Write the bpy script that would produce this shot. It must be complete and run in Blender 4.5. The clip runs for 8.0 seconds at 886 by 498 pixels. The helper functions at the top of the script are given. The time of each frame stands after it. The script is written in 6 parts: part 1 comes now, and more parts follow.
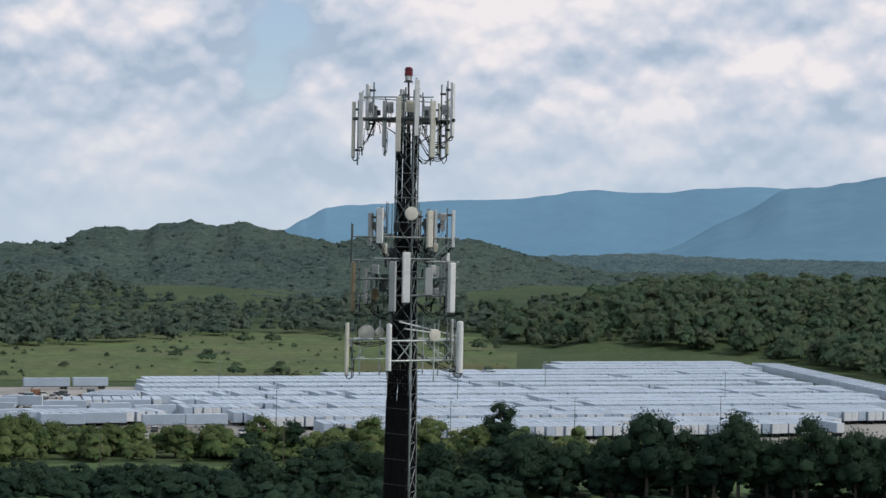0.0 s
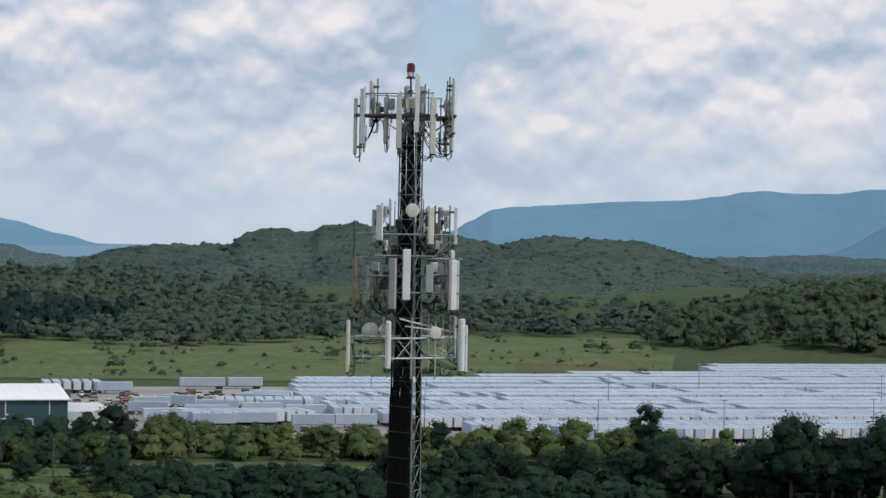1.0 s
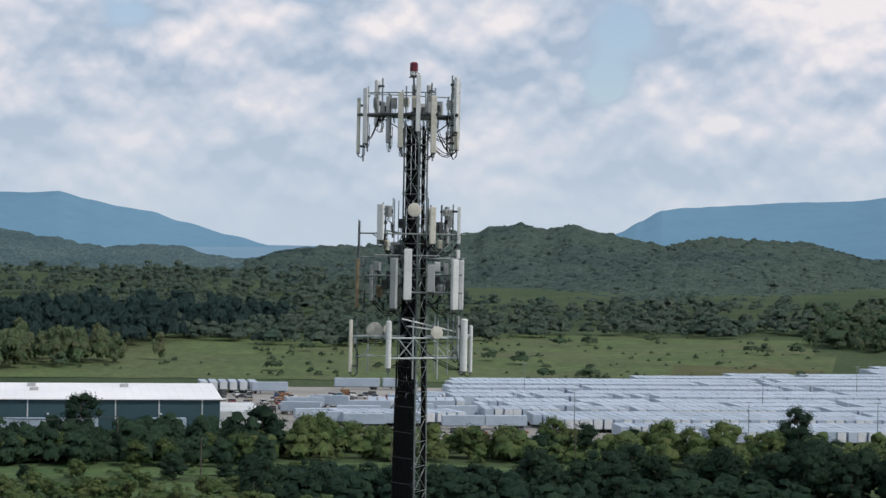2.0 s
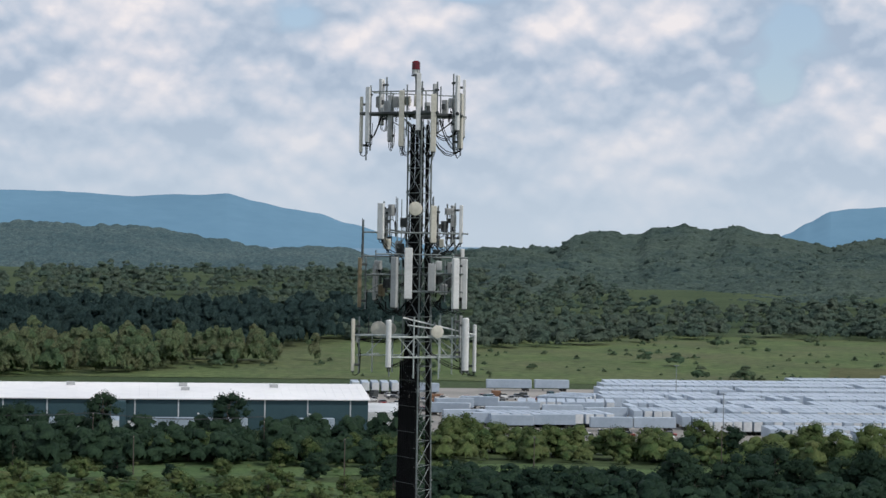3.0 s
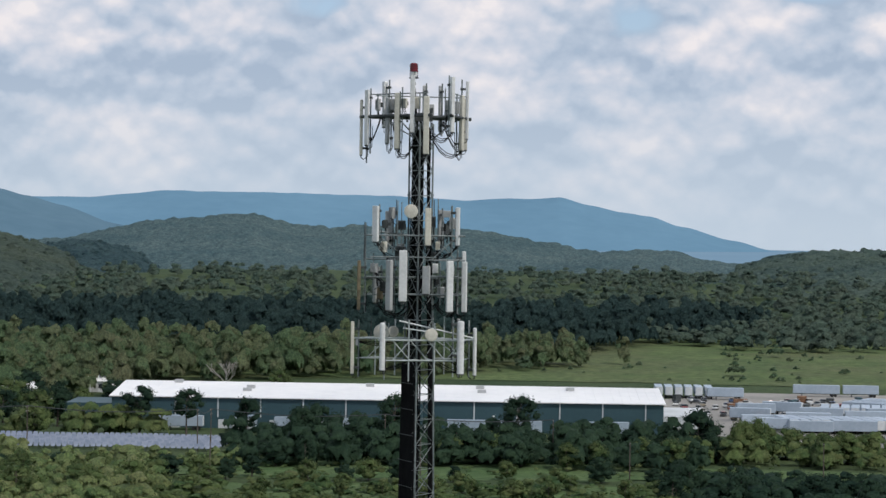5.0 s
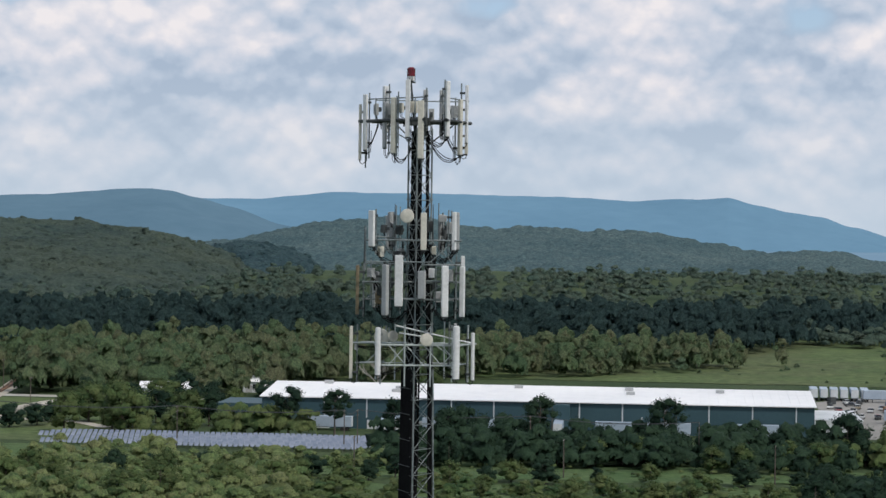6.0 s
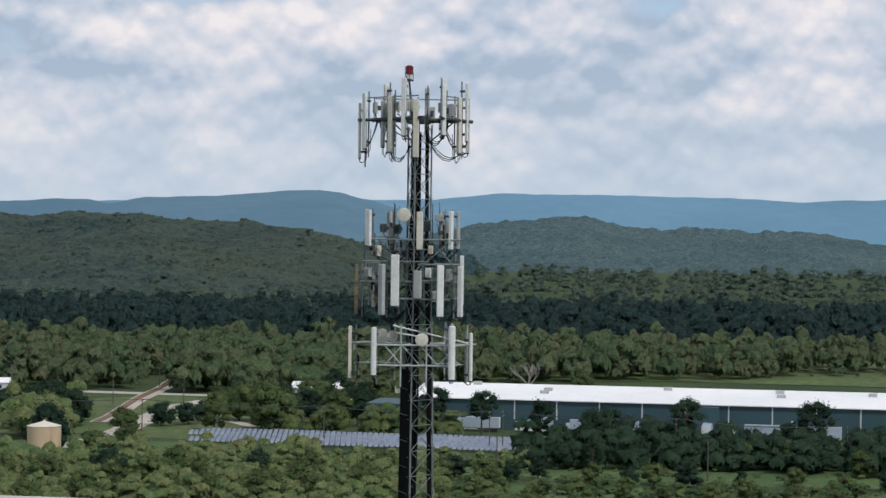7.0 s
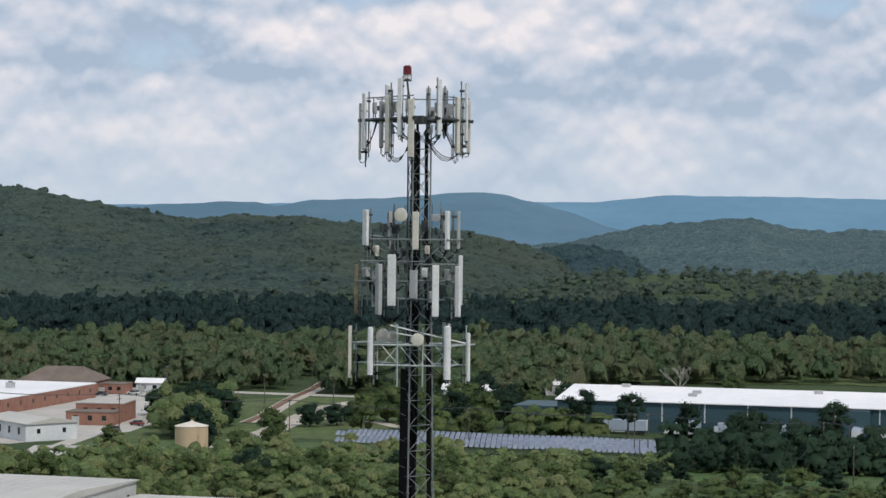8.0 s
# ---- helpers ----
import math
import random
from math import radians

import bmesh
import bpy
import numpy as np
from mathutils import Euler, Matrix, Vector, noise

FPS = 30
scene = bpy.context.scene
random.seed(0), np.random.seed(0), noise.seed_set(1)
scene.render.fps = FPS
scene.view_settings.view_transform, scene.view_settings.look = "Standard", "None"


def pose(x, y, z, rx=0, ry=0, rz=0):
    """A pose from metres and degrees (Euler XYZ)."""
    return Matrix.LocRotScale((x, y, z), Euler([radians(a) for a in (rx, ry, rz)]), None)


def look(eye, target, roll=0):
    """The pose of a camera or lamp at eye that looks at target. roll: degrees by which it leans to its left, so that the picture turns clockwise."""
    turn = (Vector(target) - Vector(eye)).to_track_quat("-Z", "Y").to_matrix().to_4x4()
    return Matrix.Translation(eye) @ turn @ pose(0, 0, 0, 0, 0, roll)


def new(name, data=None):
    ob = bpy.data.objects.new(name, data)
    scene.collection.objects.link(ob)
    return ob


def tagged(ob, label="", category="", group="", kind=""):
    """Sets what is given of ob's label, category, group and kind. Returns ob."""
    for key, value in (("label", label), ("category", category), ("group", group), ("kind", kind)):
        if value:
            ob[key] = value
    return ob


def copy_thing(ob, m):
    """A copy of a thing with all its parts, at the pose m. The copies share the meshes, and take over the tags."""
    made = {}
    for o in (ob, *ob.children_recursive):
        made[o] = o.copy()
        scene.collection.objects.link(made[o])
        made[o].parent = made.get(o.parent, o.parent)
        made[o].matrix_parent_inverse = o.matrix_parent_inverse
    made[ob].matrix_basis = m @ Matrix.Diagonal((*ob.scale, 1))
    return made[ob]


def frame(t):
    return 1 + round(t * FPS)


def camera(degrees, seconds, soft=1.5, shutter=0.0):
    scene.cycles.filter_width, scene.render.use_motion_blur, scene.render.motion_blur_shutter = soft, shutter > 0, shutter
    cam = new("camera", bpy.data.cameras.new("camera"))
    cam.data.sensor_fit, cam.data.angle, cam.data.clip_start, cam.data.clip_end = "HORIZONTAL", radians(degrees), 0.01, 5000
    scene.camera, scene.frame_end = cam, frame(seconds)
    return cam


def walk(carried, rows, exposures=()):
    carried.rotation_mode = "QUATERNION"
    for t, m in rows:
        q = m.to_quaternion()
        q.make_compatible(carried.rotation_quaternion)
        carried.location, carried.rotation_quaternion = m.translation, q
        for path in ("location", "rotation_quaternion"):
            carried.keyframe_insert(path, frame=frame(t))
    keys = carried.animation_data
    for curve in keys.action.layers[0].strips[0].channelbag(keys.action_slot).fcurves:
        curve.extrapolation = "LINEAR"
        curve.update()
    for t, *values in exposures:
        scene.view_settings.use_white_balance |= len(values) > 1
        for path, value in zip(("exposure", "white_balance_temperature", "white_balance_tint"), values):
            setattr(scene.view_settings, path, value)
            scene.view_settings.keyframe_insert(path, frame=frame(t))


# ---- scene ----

# ---------- camera and its way round the tower ----------
cam = camera(23.073, 8.0)
ROWS = [
    (0.0, -24.111, -75.415, 57.206, -18.719, -0.399, -1.163),
    (0.5, -21.093, -76.031, 57.186, -16.466, -0.414, -1.194),
    (1.0, -18.129, -76.636, 57.159, -14.241, -0.445, -1.155),
    (1.5, -15.111, -77.151, 57.183, -11.977, -0.467, -1.157),
    (3.0, -6.145, -78.116, 57.215, -5.282, -0.532, -0.996),
    (3.5, -3.098, -78.252, 57.148, -3.067, -0.546, -1.067),
    (4.0, -0.062, -78.219, 57.201, -0.875, -0.573, -1.062),
    (4.5, 2.997, -78.093, 57.250, 1.379, -0.566, -0.947),
    (6.0, 12.204, -77.043, 57.577, 8.114, -0.608, -0.710),
    (6.5, 15.206, -76.276, 57.552, 10.354, -0.604, -0.741),
    (7.0, 18.129, -75.335, 57.572, 12.592, -0.624, -0.724),
    (7.5, 21.064, -74.449, 57.579, 14.821, -0.627, -0.675),
    (8.0, 23.973, -73.705, 57.560, 17.032, -0.616, -0.644),
]
walk(cam, [(t, pose(x, y, z, 90 + pitch, roll, yaw)) for t, x, y, z, yaw, pitch, roll in ROWS])

# ---------- sky, clouds and sun ----------
SUN_ELEVATION, SUN_AZIMUTH = 48.0, 128.0  # azimuth clockwise from +y
SKY_COVER, SKY_MEAN = 0.17, 0.46


def node(tree, kind, **values):
    n = tree.nodes.new(kind)
    for key, value in values.items():
        n.inputs[key.replace("_", " ")].default_value = value
    return n


def math_node(tree, op, a, b=None, clamp=False):
    n = tree.nodes.new("ShaderNodeMath")
    n.operation, n.use_clamp = op, clamp
    for k, v in enumerate((a, b)):
        if v is None:
            continue
        if isinstance(v, (int, float)):
            n.inputs[k].default_value = v
        else:
            tree.links.new(v, n.inputs[k])
    return n.outputs[0]


def ramp_node(tree, fac, stops):
    n = tree.nodes.new("ShaderNodeValToRGB")
    els = n.color_ramp.elements
    while len(els) < len(stops):
        els.new(0.5)
    for e, (p, c) in zip(els, stops):
        e.position, e.color = p, (*c, 1)
    tree.links.new(fac, n.inputs[0])
    return n.outputs[0]


def mix_node(tree, fac, a, b, blend="MIX"):
    n = tree.nodes.new("ShaderNodeMix")
    n.data_type, n.blend_type = "RGBA", blend
    for k, v in ((0, fac), (6, a), (7, b)):
        if isinstance(v, (int, float)):
            n.inputs[k].default_value = v
        elif isinstance(v, tuple):
            n.inputs[k].default_value = (*v, 1)
        else:
            tree.links.new(v, n.inputs[k])
    return n.outputs[2]


# single clouds: azimuth, elevation, width, height in degrees, strength
HEAPS = [(-25.8, 5.3, 0.9, 0.5, 0.2), (-24.0, 2.4, 1.2, 0.6, 0.25), (-21.6, 4.8, 1.8, 0.6, 0.38), (-16.7, 5.0, 1.6, 0.7, 0.3), (-13.9, 2.7, 0.6, 0.45, 0.25), (-9.8, 5.2, 1.6, 0.7, 0.2), (-4.5, 5.0, 1.6, 0.9, 0.3), (-2.8, 5.35, 0.9, 0.6, 0.25), (1.9, 2.3, 1.6, 0.5, 0.22),
         (2.0, 4.65, 1.3, 0.5, 0.18), (4.5, 5.3, 1.1, 0.7, 0.35), (7.9, 5.0, 1.3, 0.5, 0.25), (11.4, 5.2, 1.4, 0.6, 0.3), (16.4, 2.55, 1.3, 0.5, 0.28), (19.2, 2.9, 2.8, 0.9, 0.3), (21.0, 5.2, 4.8, 1.1, 0.42), (27.5, 4.2, 2.8, 1.0, 0.34)]
HOLES = [(-7.2, 5.75, 1.1, 0.45, -0.9), (1.4, 5.5, 0.7, 0.5, -0.5), (5.9, 6.1, 1.2, 0.32, -0.7), (12.7, 1.4, 2.9, 0.4, -0.15), (14.0, 3.9, 0.6, 0.55, -0.65), (14.4, 5.5, 0.75, 0.7, -0.85)]
BASES = [(-22.1, 4.0, 2.5, 0.2, -0.5), (-18.5, 2.5, 3.2, 0.4, -0.25), (-15.0, 3.5, 1.3, 0.45, -0.35), (-9.6, 3.6, 2.2, 0.7, -0.2), (-3.0, 2.3, 2.4, 0.45, -0.2), (3.5, 2.4, 2.3, 0.6, -0.2), (7.5, 4.3, 1.3, 0.7, -0.2), (23.3, 3.0, 2.2, 0.6, -0.15), (24.6, 5.0, 1.5, 0.4, -0.35), (29.0, 3.3, 0.8, 0.4, -0.3)]


def build_sky():
    world = bpy.data.worlds.new("sky")
    scene.world = world
    world.use_nodes = True
    t = world.node_tree
    t.nodes.clear()
    sky = t.nodes.new("ShaderNodeTexSky")
    sky.sky_type, sky.sun_disc = "NISHITA", False
    sky.sun_elevation, sky.sun_rotation = radians(SUN_ELEVATION), radians(SUN_AZIMUTH)
    sky.air_density, sky.dust_density, sky.ozone_density = 1.0, 0.2, 3.0
    clear = mix_node(t, 1.0, sky.outputs[0], (0.10, 0.10, 0.11), "MULTIPLY")
    clear = mix_node(t, 0.45, clear, (0.44, 0.56, 0.70))  # thin high veil
    co = t.nodes.new("ShaderNodeTexCoord")
    sep = t.nodes.new("ShaderNodeSeparateXYZ")
    t.links.new(co.outputs["Generated"], sep.inputs[0])
    az = math_node(t, "ARCTAN2", sep.outputs[0], sep.outputs[1])
    el = sep.outputs[2]

    def coords(lift, stretch, seed):
        comb = t.nodes.new("ShaderNodeCombineXYZ")
        t.links.new(az, comb.inputs[0])
        t.links.new(math_node(t, "MULTIPLY", math_node(t, "ADD", el, lift), stretch), comb.inputs[1])
        comb.inputs[2].default_value = seed
        # ragged edges: shift the lookup by a fine noise
        n = node(t, "ShaderNodeTexNoise", Scale=55.0, Detail=4.0, Roughness=0.6)
        t.links.new(comb.outputs[0], n.inputs["Vector"])
        sub = t.nodes.new("ShaderNodeVectorMath")
        sub.operation = "MULTIPLY_ADD"
        t.links.new(n.outputs["Color"], sub.inputs[0])
        sub.inputs[1].default_value = (0.008, 0.008, 0.0)
        t.links.new(comb.outputs[0], sub.inputs[2])
        return sub.outputs[0]

    def soft(vec, scale, detail, rough):
        n = node(t, "ShaderNodeTexNoise", Scale=scale, Detail=detail, Roughness=rough)
        t.links.new(vec, n.inputs["Vector"])
        return n.outputs[0]

    def puffs(vec, scale):
        n = node(t, "ShaderNodeTexVoronoi", Scale=scale, Detail=3.0, Roughness=0.5)
        n.feature = "SMOOTH_F1"
        n.inputs["Lacunarity"].default_value = 2.2
        n.inputs["Smoothness"].default_value = 0.22
        t.links.new(vec, n.inputs["Vector"])
        return math_node(t, "SUBTRACT", 1.0, n.outputs["Distance"])

    def height(lift):
        """Cloud height field: broad masses and heaped puffs of three sizes."""
        v = coords(lift, 1.35, 3.7)
        big = math_node(t, "MULTIPLY", soft(v, 7.0, 3.0, 0.5), 0.70)
        return math_node(t, "ADD", big, math_node(t, "ADD", math_node(t, "MULTIPLY", puffs(v, 12.0), 0.85), math_node(t, "MULTIPLY", puffs(v, 41.0), 0.16)))

    def one_cloud(ca, ce, sa, se):
        """A soft oval, and the height in it from base (-) to top (+)."""
        da = math_node(t, "MULTIPLY", math_node(t, "SUBTRACT", az, radians(ca)), 1 / radians(sa))
        de = math_node(t, "MULTIPLY", math_node(t, "SUBTRACT", el, radians(ce)), 1 / radians(se))
        q = math_node(t, "ADD", math_node(t, "MULTIPLY", da, da), math_node(t, "MULTIPLY", de, de))
        return math_node(t, "POWER", 2.718, math_node(t, "MULTIPLY", q, -1.0)), de

    here, above = height(0.0), height(0.0062)
    relief = math_node(t, "ADD", math_node(t, "MULTIPLY", math_node(t, "SUBTRACT", here, above), 1.75), 0.45)
    for ca, ce, sa, se, amp in HEAPS:
        g, de = one_cloud(ca, ce, sa, se)
        here = math_node(t, "ADD", here, math_node(t, "MULTIPLY", g, amp * 1.3))
        relief = math_node(t, "ADD", relief, math_node(t, "MULTIPLY", math_node(t, "MULTIPLY", g, de), amp * 1.1))
    for ca, ce, sa, se, amp in HOLES:
        here = math_node(t, "ADD", here, math_node(t, "MULTIPLY", one_cloud(ca, ce, sa, se)[0], amp))
    for ca, ce, sa, se, amp in BASES:
        relief = math_node(t, "ADD", relief, math_node(t, "MULTIPLY", one_cloud(ca, ce, sa, se)[0], amp))
    high = math_node(t, "MINIMUM", math_node(t, "MULTIPLY", math_node(t, "SUBTRACT", el, 0.10), 1.6), 0.16)
    cover = math_node(t, "MULTIPLY", math_node(t, "ADD", math_node(t, "SUBTRACT", here, high), SKY_COVER), 3.2, True)
    relief = math_node(t, "ADD", relief, math_node(t, "MULTIPLY", math_node(t, "SUBTRACT", here, SKY_MEAN), 0.85), True)
    cloud = ramp_node(t, relief, [(0.0, (0.40, 0.49, 0.62)), (0.25, (0.49, 0.57, 0.69)), (0.5, (0.60, 0.645, 0.74)), (0.75, (0.72, 0.725, 0.79)), (1.0, (0.86, 0.82, 0.84))])
    col = mix_node(t, cover, clear, cloud)
    # layered haze low down
    low = math_node(t, "SUBTRACT", 1.0, math_node(t, "MULTIPLY", el, 14.0), True)
    col = mix_node(t, math_node(t, "MULTIPLY", low, 0.85), col, (0.54, 0.63, 0.73))
    bg = node(t, "ShaderNodeBackground", Strength=1.0)
    t.links.new(col, bg.inputs[0])
    out = t.nodes.new("ShaderNodeOutputWorld")
    t.links.new(bg.outputs[0], out.inputs[0])


build_sky()
sun = new("sun", bpy.data.lights.new("sun", "SUN"))
sun.data.energy, sun.data.angle, sun.data.color = 2.2, radians(1.5), (1.0, 0.95, 0.88)
_a, _e = radians(SUN_AZIMUTH), radians(SUN_ELEVATION)
SUN_DIR = Vector((math.sin(_a) * math.cos(_e), math.cos(_a) * math.cos(_e), math.sin(_e)))
sun.matrix_world = look(SUN_DIR * 300, (0, 0, 0))

# ---------- materials ----------


def material(name, dark, light, scale=1.0, rough=0.6, metal=0.0, bump=0.2, fine=12.0, per="", spread=0.25, glow=0.0, leaf=0.0, bump_size=0.02, spec=0.5, fine_w=0.3, tint=None, tint_scale=0.3, gap_shade=0.0, gap_scale=1.0):
    """Principled surface: two colours mixed by noise at two scales (per metre), relief, and variation per island or per object."""
    m = bpy.data.materials.new(name)
    m.use_nodes = True
    t = m.node_tree
    t.nodes.clear()
    co = t.nodes.new("ShaderNodeTexCoord").outputs["Object"]
    a = node(t, "ShaderNodeTexNoise", Scale=scale, Detail=5.0, Roughness=0.6)
    b = node(t, "ShaderNodeTexNoise", Scale=scale * fine, Detail=3.0, Roughness=0.6)
    for n in (a, b):
        t.links.new(co, n.inputs["Vector"])
    f = math_node(t, "ADD", math_node(t, "MULTIPLY", a.outputs[0], 1 - fine_w), math_node(t, "MULTIPLY", b.outputs[0], fine_w))
    f = math_node(t, "MULTIPLY", math_node(t, "SUBTRACT", f, 0.32), 2.8, True)
    if per:
        if per in ("object", "both"):
            src = t.nodes.new("ShaderNodeObjectInfo").outputs["Random"]
            f = math_node(t, "ADD", f, math_node(t, "MULTIPLY", math_node(t, "SUBTRACT", src, 0.5), spread * 2), True)
        if per in ("island", "both"):
            src = t.nodes.new("ShaderNodeNewGeometry").outputs["Random Per Island"]
            f = math_node(t, "ADD", f, math_node(t, "MULTIPLY", math_node(t, "SUBTRACT", src, 0.5), spread * 2), True)
    col = mix_node(t, f, dark, light)
    if tint:  # a third hue in patches
        c = node(t, "ShaderNodeTexNoise", Scale=scale * tint_scale, Detail=3.0, Roughness=0.7)
        far = t.nodes.new("ShaderNodeVectorMath")
        far.inputs[1].default_value = (431.0, 217.0, 59.0)
        t.links.new(co, far.inputs[0])
        t.links.new(far.outputs[0], c.inputs["Vector"])
        g = c.outputs[0]
        if per:
            g = math_node(t, "ADD", math_node(t, "MULTIPLY", g, 0.75), math_node(t, "MULTIPLY", src, 0.25))
        g = math_node(t, "MULTIPLY", math_node(t, "SUBTRACT", g, 0.40), 3.2, True)
        col = mix_node(t, math_node(t, "MULTIPLY", g, 0.8), col, tint)
    if gap_shade:  # noise paints shade between leaves, and brighter tips, into the colour
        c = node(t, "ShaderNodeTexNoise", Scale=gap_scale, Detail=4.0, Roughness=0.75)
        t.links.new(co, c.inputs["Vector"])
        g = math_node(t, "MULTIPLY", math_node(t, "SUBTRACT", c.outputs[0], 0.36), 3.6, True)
        col = mix_node(t, gap_shade, col, mix_node(t, g, (0.50, 0.53, 0.58), (1.6, 1.56, 1.42)), "MULTIPLY")
    p = node(t, "ShaderNodeBsdfPrincipled", Roughness=rough, Metallic=metal)
    p.inputs["Specular IOR Level"].default_value = spec
    t.links.new(col, p.inputs["Base Color"])
    if bump:
        bn = node(t, "ShaderNodeBump", Strength=bump, Distance=bump_size)
        t.links.new(b.outputs[0], bn.inputs["Height"])
        t.links.new(bn.outputs[0], p.inputs["Normal"])
    surf = p.outputs[0]
    if leaf:
        tr = t.nodes.new("ShaderNodeBsdfTranslucent")
        t.links.new(col, tr.inputs[0])
        mx = node(t, "ShaderNodeMixShader", Fac=leaf)
        t.links.new(surf, mx.inputs[1])
        t.links.new(tr.outputs[0], mx.inputs[2])
        surf = mx.outputs[0]
    if glow:
        t.links.new(col, p.inputs["Emission Color"])
        p.inputs["Emission Strength"].default_value = glow
    out = t.nodes.new("ShaderNodeOutputMaterial")
    t.links.new(surf, out.inputs[0])
    return m


M_LEAF = material("leaves_broad", (0.041, 0.081, 0.034), (0.127, 0.182, 0.067), 0.25, 0.7, 0, 0, 7, "both", 0.24, leaf=0.35, spec=0.1, tint=(0.118, 0.131, 0.058), tint_scale=0.6, gap_shade=0.7, gap_scale=2.20)
# Darker copy of the leaf colour: cloud shade on the near trees, painted in.
M_LEAF_DARK = material("leaves_shaded", (0.014, 0.034, 0.025), (0.036, 0.067, 0.039), 0.25, 0.7, 0, 0, 7, "both", 0.22, leaf=0.35, spec=0.1, gap_shade=0.7, gap_scale=2.20)
# Olive leaves in a brighter copy, with the sun on them painted in.
M_SCRUB_LEAF = material("leaves_olive_sunlit", (0.080, 0.137, 0.059), (0.210, 0.270, 0.109), 0.25, 0.7, 0, 0, 7, "island", 0.22, leaf=0.4, spec=0.1, tint=(0.186, 0.190, 0.097), tint_scale=0.3, gap_shade=0.8, gap_scale=2.20)
# Lighter copy of M_WOODS; its colour carries the sun on the nearer woods.
M_WOODS_LIT = material("sunlit_woods_leaves", (0.085, 0.149, 0.085), (0.178, 0.249, 0.128), 0.05, 0.8, 0, 1.0, 36, "island", 0.14, leaf=0.4, spec=0.05, fine_w=0.5, bump_size=1.2, tint=(0.191, 0.191, 0.118), tint_scale=1.2, gap_shade=0.7, gap_scale=1.30)
# Greyed and blued to hold the haze over woods further off.
M_WOODS = material("woods_leaves", (0.063, 0.119, 0.079), (0.133, 0.204, 0.119), 0.05, 0.8, 0, 1.0, 36, "island", 0.12, leaf=0.4, spec=0.05, fine_w=0.5, bump_size=1.2, tint=(0.140, 0.155, 0.103), tint_scale=1.2, gap_shade=0.7, gap_scale=1.10)
# Cloud shadow over the valley belt, put into a dark leaf colour.
M_WOODS_DARK = material("shadowed_leaves", (0.031, 0.062, 0.065), (0.057, 0.095, 0.090), 0.05, 0.85, 0, 1.0, 36, "island", 0.08, bump_size=1.2, fine_w=0.5, leaf=0.4, spec=0.05, gap_shade=0.8, gap_scale=1.00)
# Valley foliage, with distance haze mixed into the pale blue-green base colour.
M_VALLEY = material("valley_leaves", (0.069, 0.116, 0.098), (0.119, 0.164, 0.128), 0.03, 0.85, 0, 1.0, 36, "island", 0.08, leaf=0.4, spec=0.05, fine_w=0.5, bump_size=1.2, tint=(0.112, 0.141, 0.112), tint_scale=0.8, gap_shade=0.7, gap_scale=0.80)
M_BARK = material("bark", (0.05, 0.042, 0.035), (0.13, 0.11, 0.09), 0.8, 0.9, 0, 0.6, 8)
# Ground grass is darkened for cloud and tree shade; fields keep sunlit colours.
M_GRASS = material("ground_grass", (0.028, 0.051, 0.024), (0.070, 0.094, 0.044), 0.012, 0.95, 0, 0.5, 30, spec=0.1, gap_shade=0.5, gap_scale=0.4)
M_MEADOW = material("meadow_grass", (0.048, 0.085, 0.036), (0.117, 0.150, 0.061), 0.03, 0.95, 0, 0.8, 10, spec=0.1, fine_w=0.45, bump_size=0.5, tint=(0.101, 0.104, 0.061), tint_scale=0.5, gap_shade=0.5, gap_scale=0.22)
M_FIELD = material("field_grass", (0.040, 0.080, 0.034), (0.099, 0.146, 0.059), 0.04, 0.95, 0, 0.8, 10, spec=0.1, fine_w=0.45, bump_size=0.5, tint=(0.097, 0.124, 0.064), tint_scale=0.8, gap_shade=0.5, gap_scale=0.5)
# Hill canopies: blue-grey of the distance haze is painted into these colours.
M_CANOPY = material("hill_canopy", (0.021, 0.041, 0.045), (0.075, 0.104, 0.087), 0.012, 0.95, 0, 0.8, 8, bump_size=3.0, spec=0.05, fine_w=0.55, tint=(0.058, 0.080, 0.066), tint_scale=0.5, gap_shade=0.7, gap_scale=0.35)
M_CANOPY_WEST = material("hillside_canopy", (0.017, 0.033, 0.037), (0.059, 0.082, 0.067), 0.012, 0.95, 0, 0.8, 8, bump_size=3.0, spec=0.05, fine_w=0.55, tint=(0.052, 0.067, 0.052), tint_scale=0.5, gap_shade=0.7, gap_scale=0.35)
M_CANOPY_DARK = material("knoll_canopy", (0.018, 0.038, 0.048), (0.044, 0.073, 0.078), 0.012, 0.95, 0, 0.8, 8, bump_size=3.0, spec=0.05, fine_w=0.55, gap_shade=0.7, gap_scale=0.35)
# Far hills get painted haze: a bluer colour and a faint glow.
M_CANOPY_FAR = material("far_hill_canopy", (0.040, 0.071, 0.084), (0.081, 0.113, 0.118), 0.006, 0.95, 0, 0.6, 10, glow=0.12, bump_size=4.0, spec=0.0, fine_w=0.5, gap_shade=0.7, gap_scale=0.25)
# Mountain haze is painted: blue base colours that also glow.
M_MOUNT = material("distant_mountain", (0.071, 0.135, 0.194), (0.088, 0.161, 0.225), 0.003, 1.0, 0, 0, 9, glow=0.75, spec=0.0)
M_HAZE = material("painted_haze", (0.095, 0.155, 0.215), (0.12, 0.185, 0.245), 0.002, 1.0, 0, 0, 9, glow=0.7, spec=0.0)
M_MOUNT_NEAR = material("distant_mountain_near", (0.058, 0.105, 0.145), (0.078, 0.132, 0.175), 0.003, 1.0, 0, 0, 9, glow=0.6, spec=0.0)
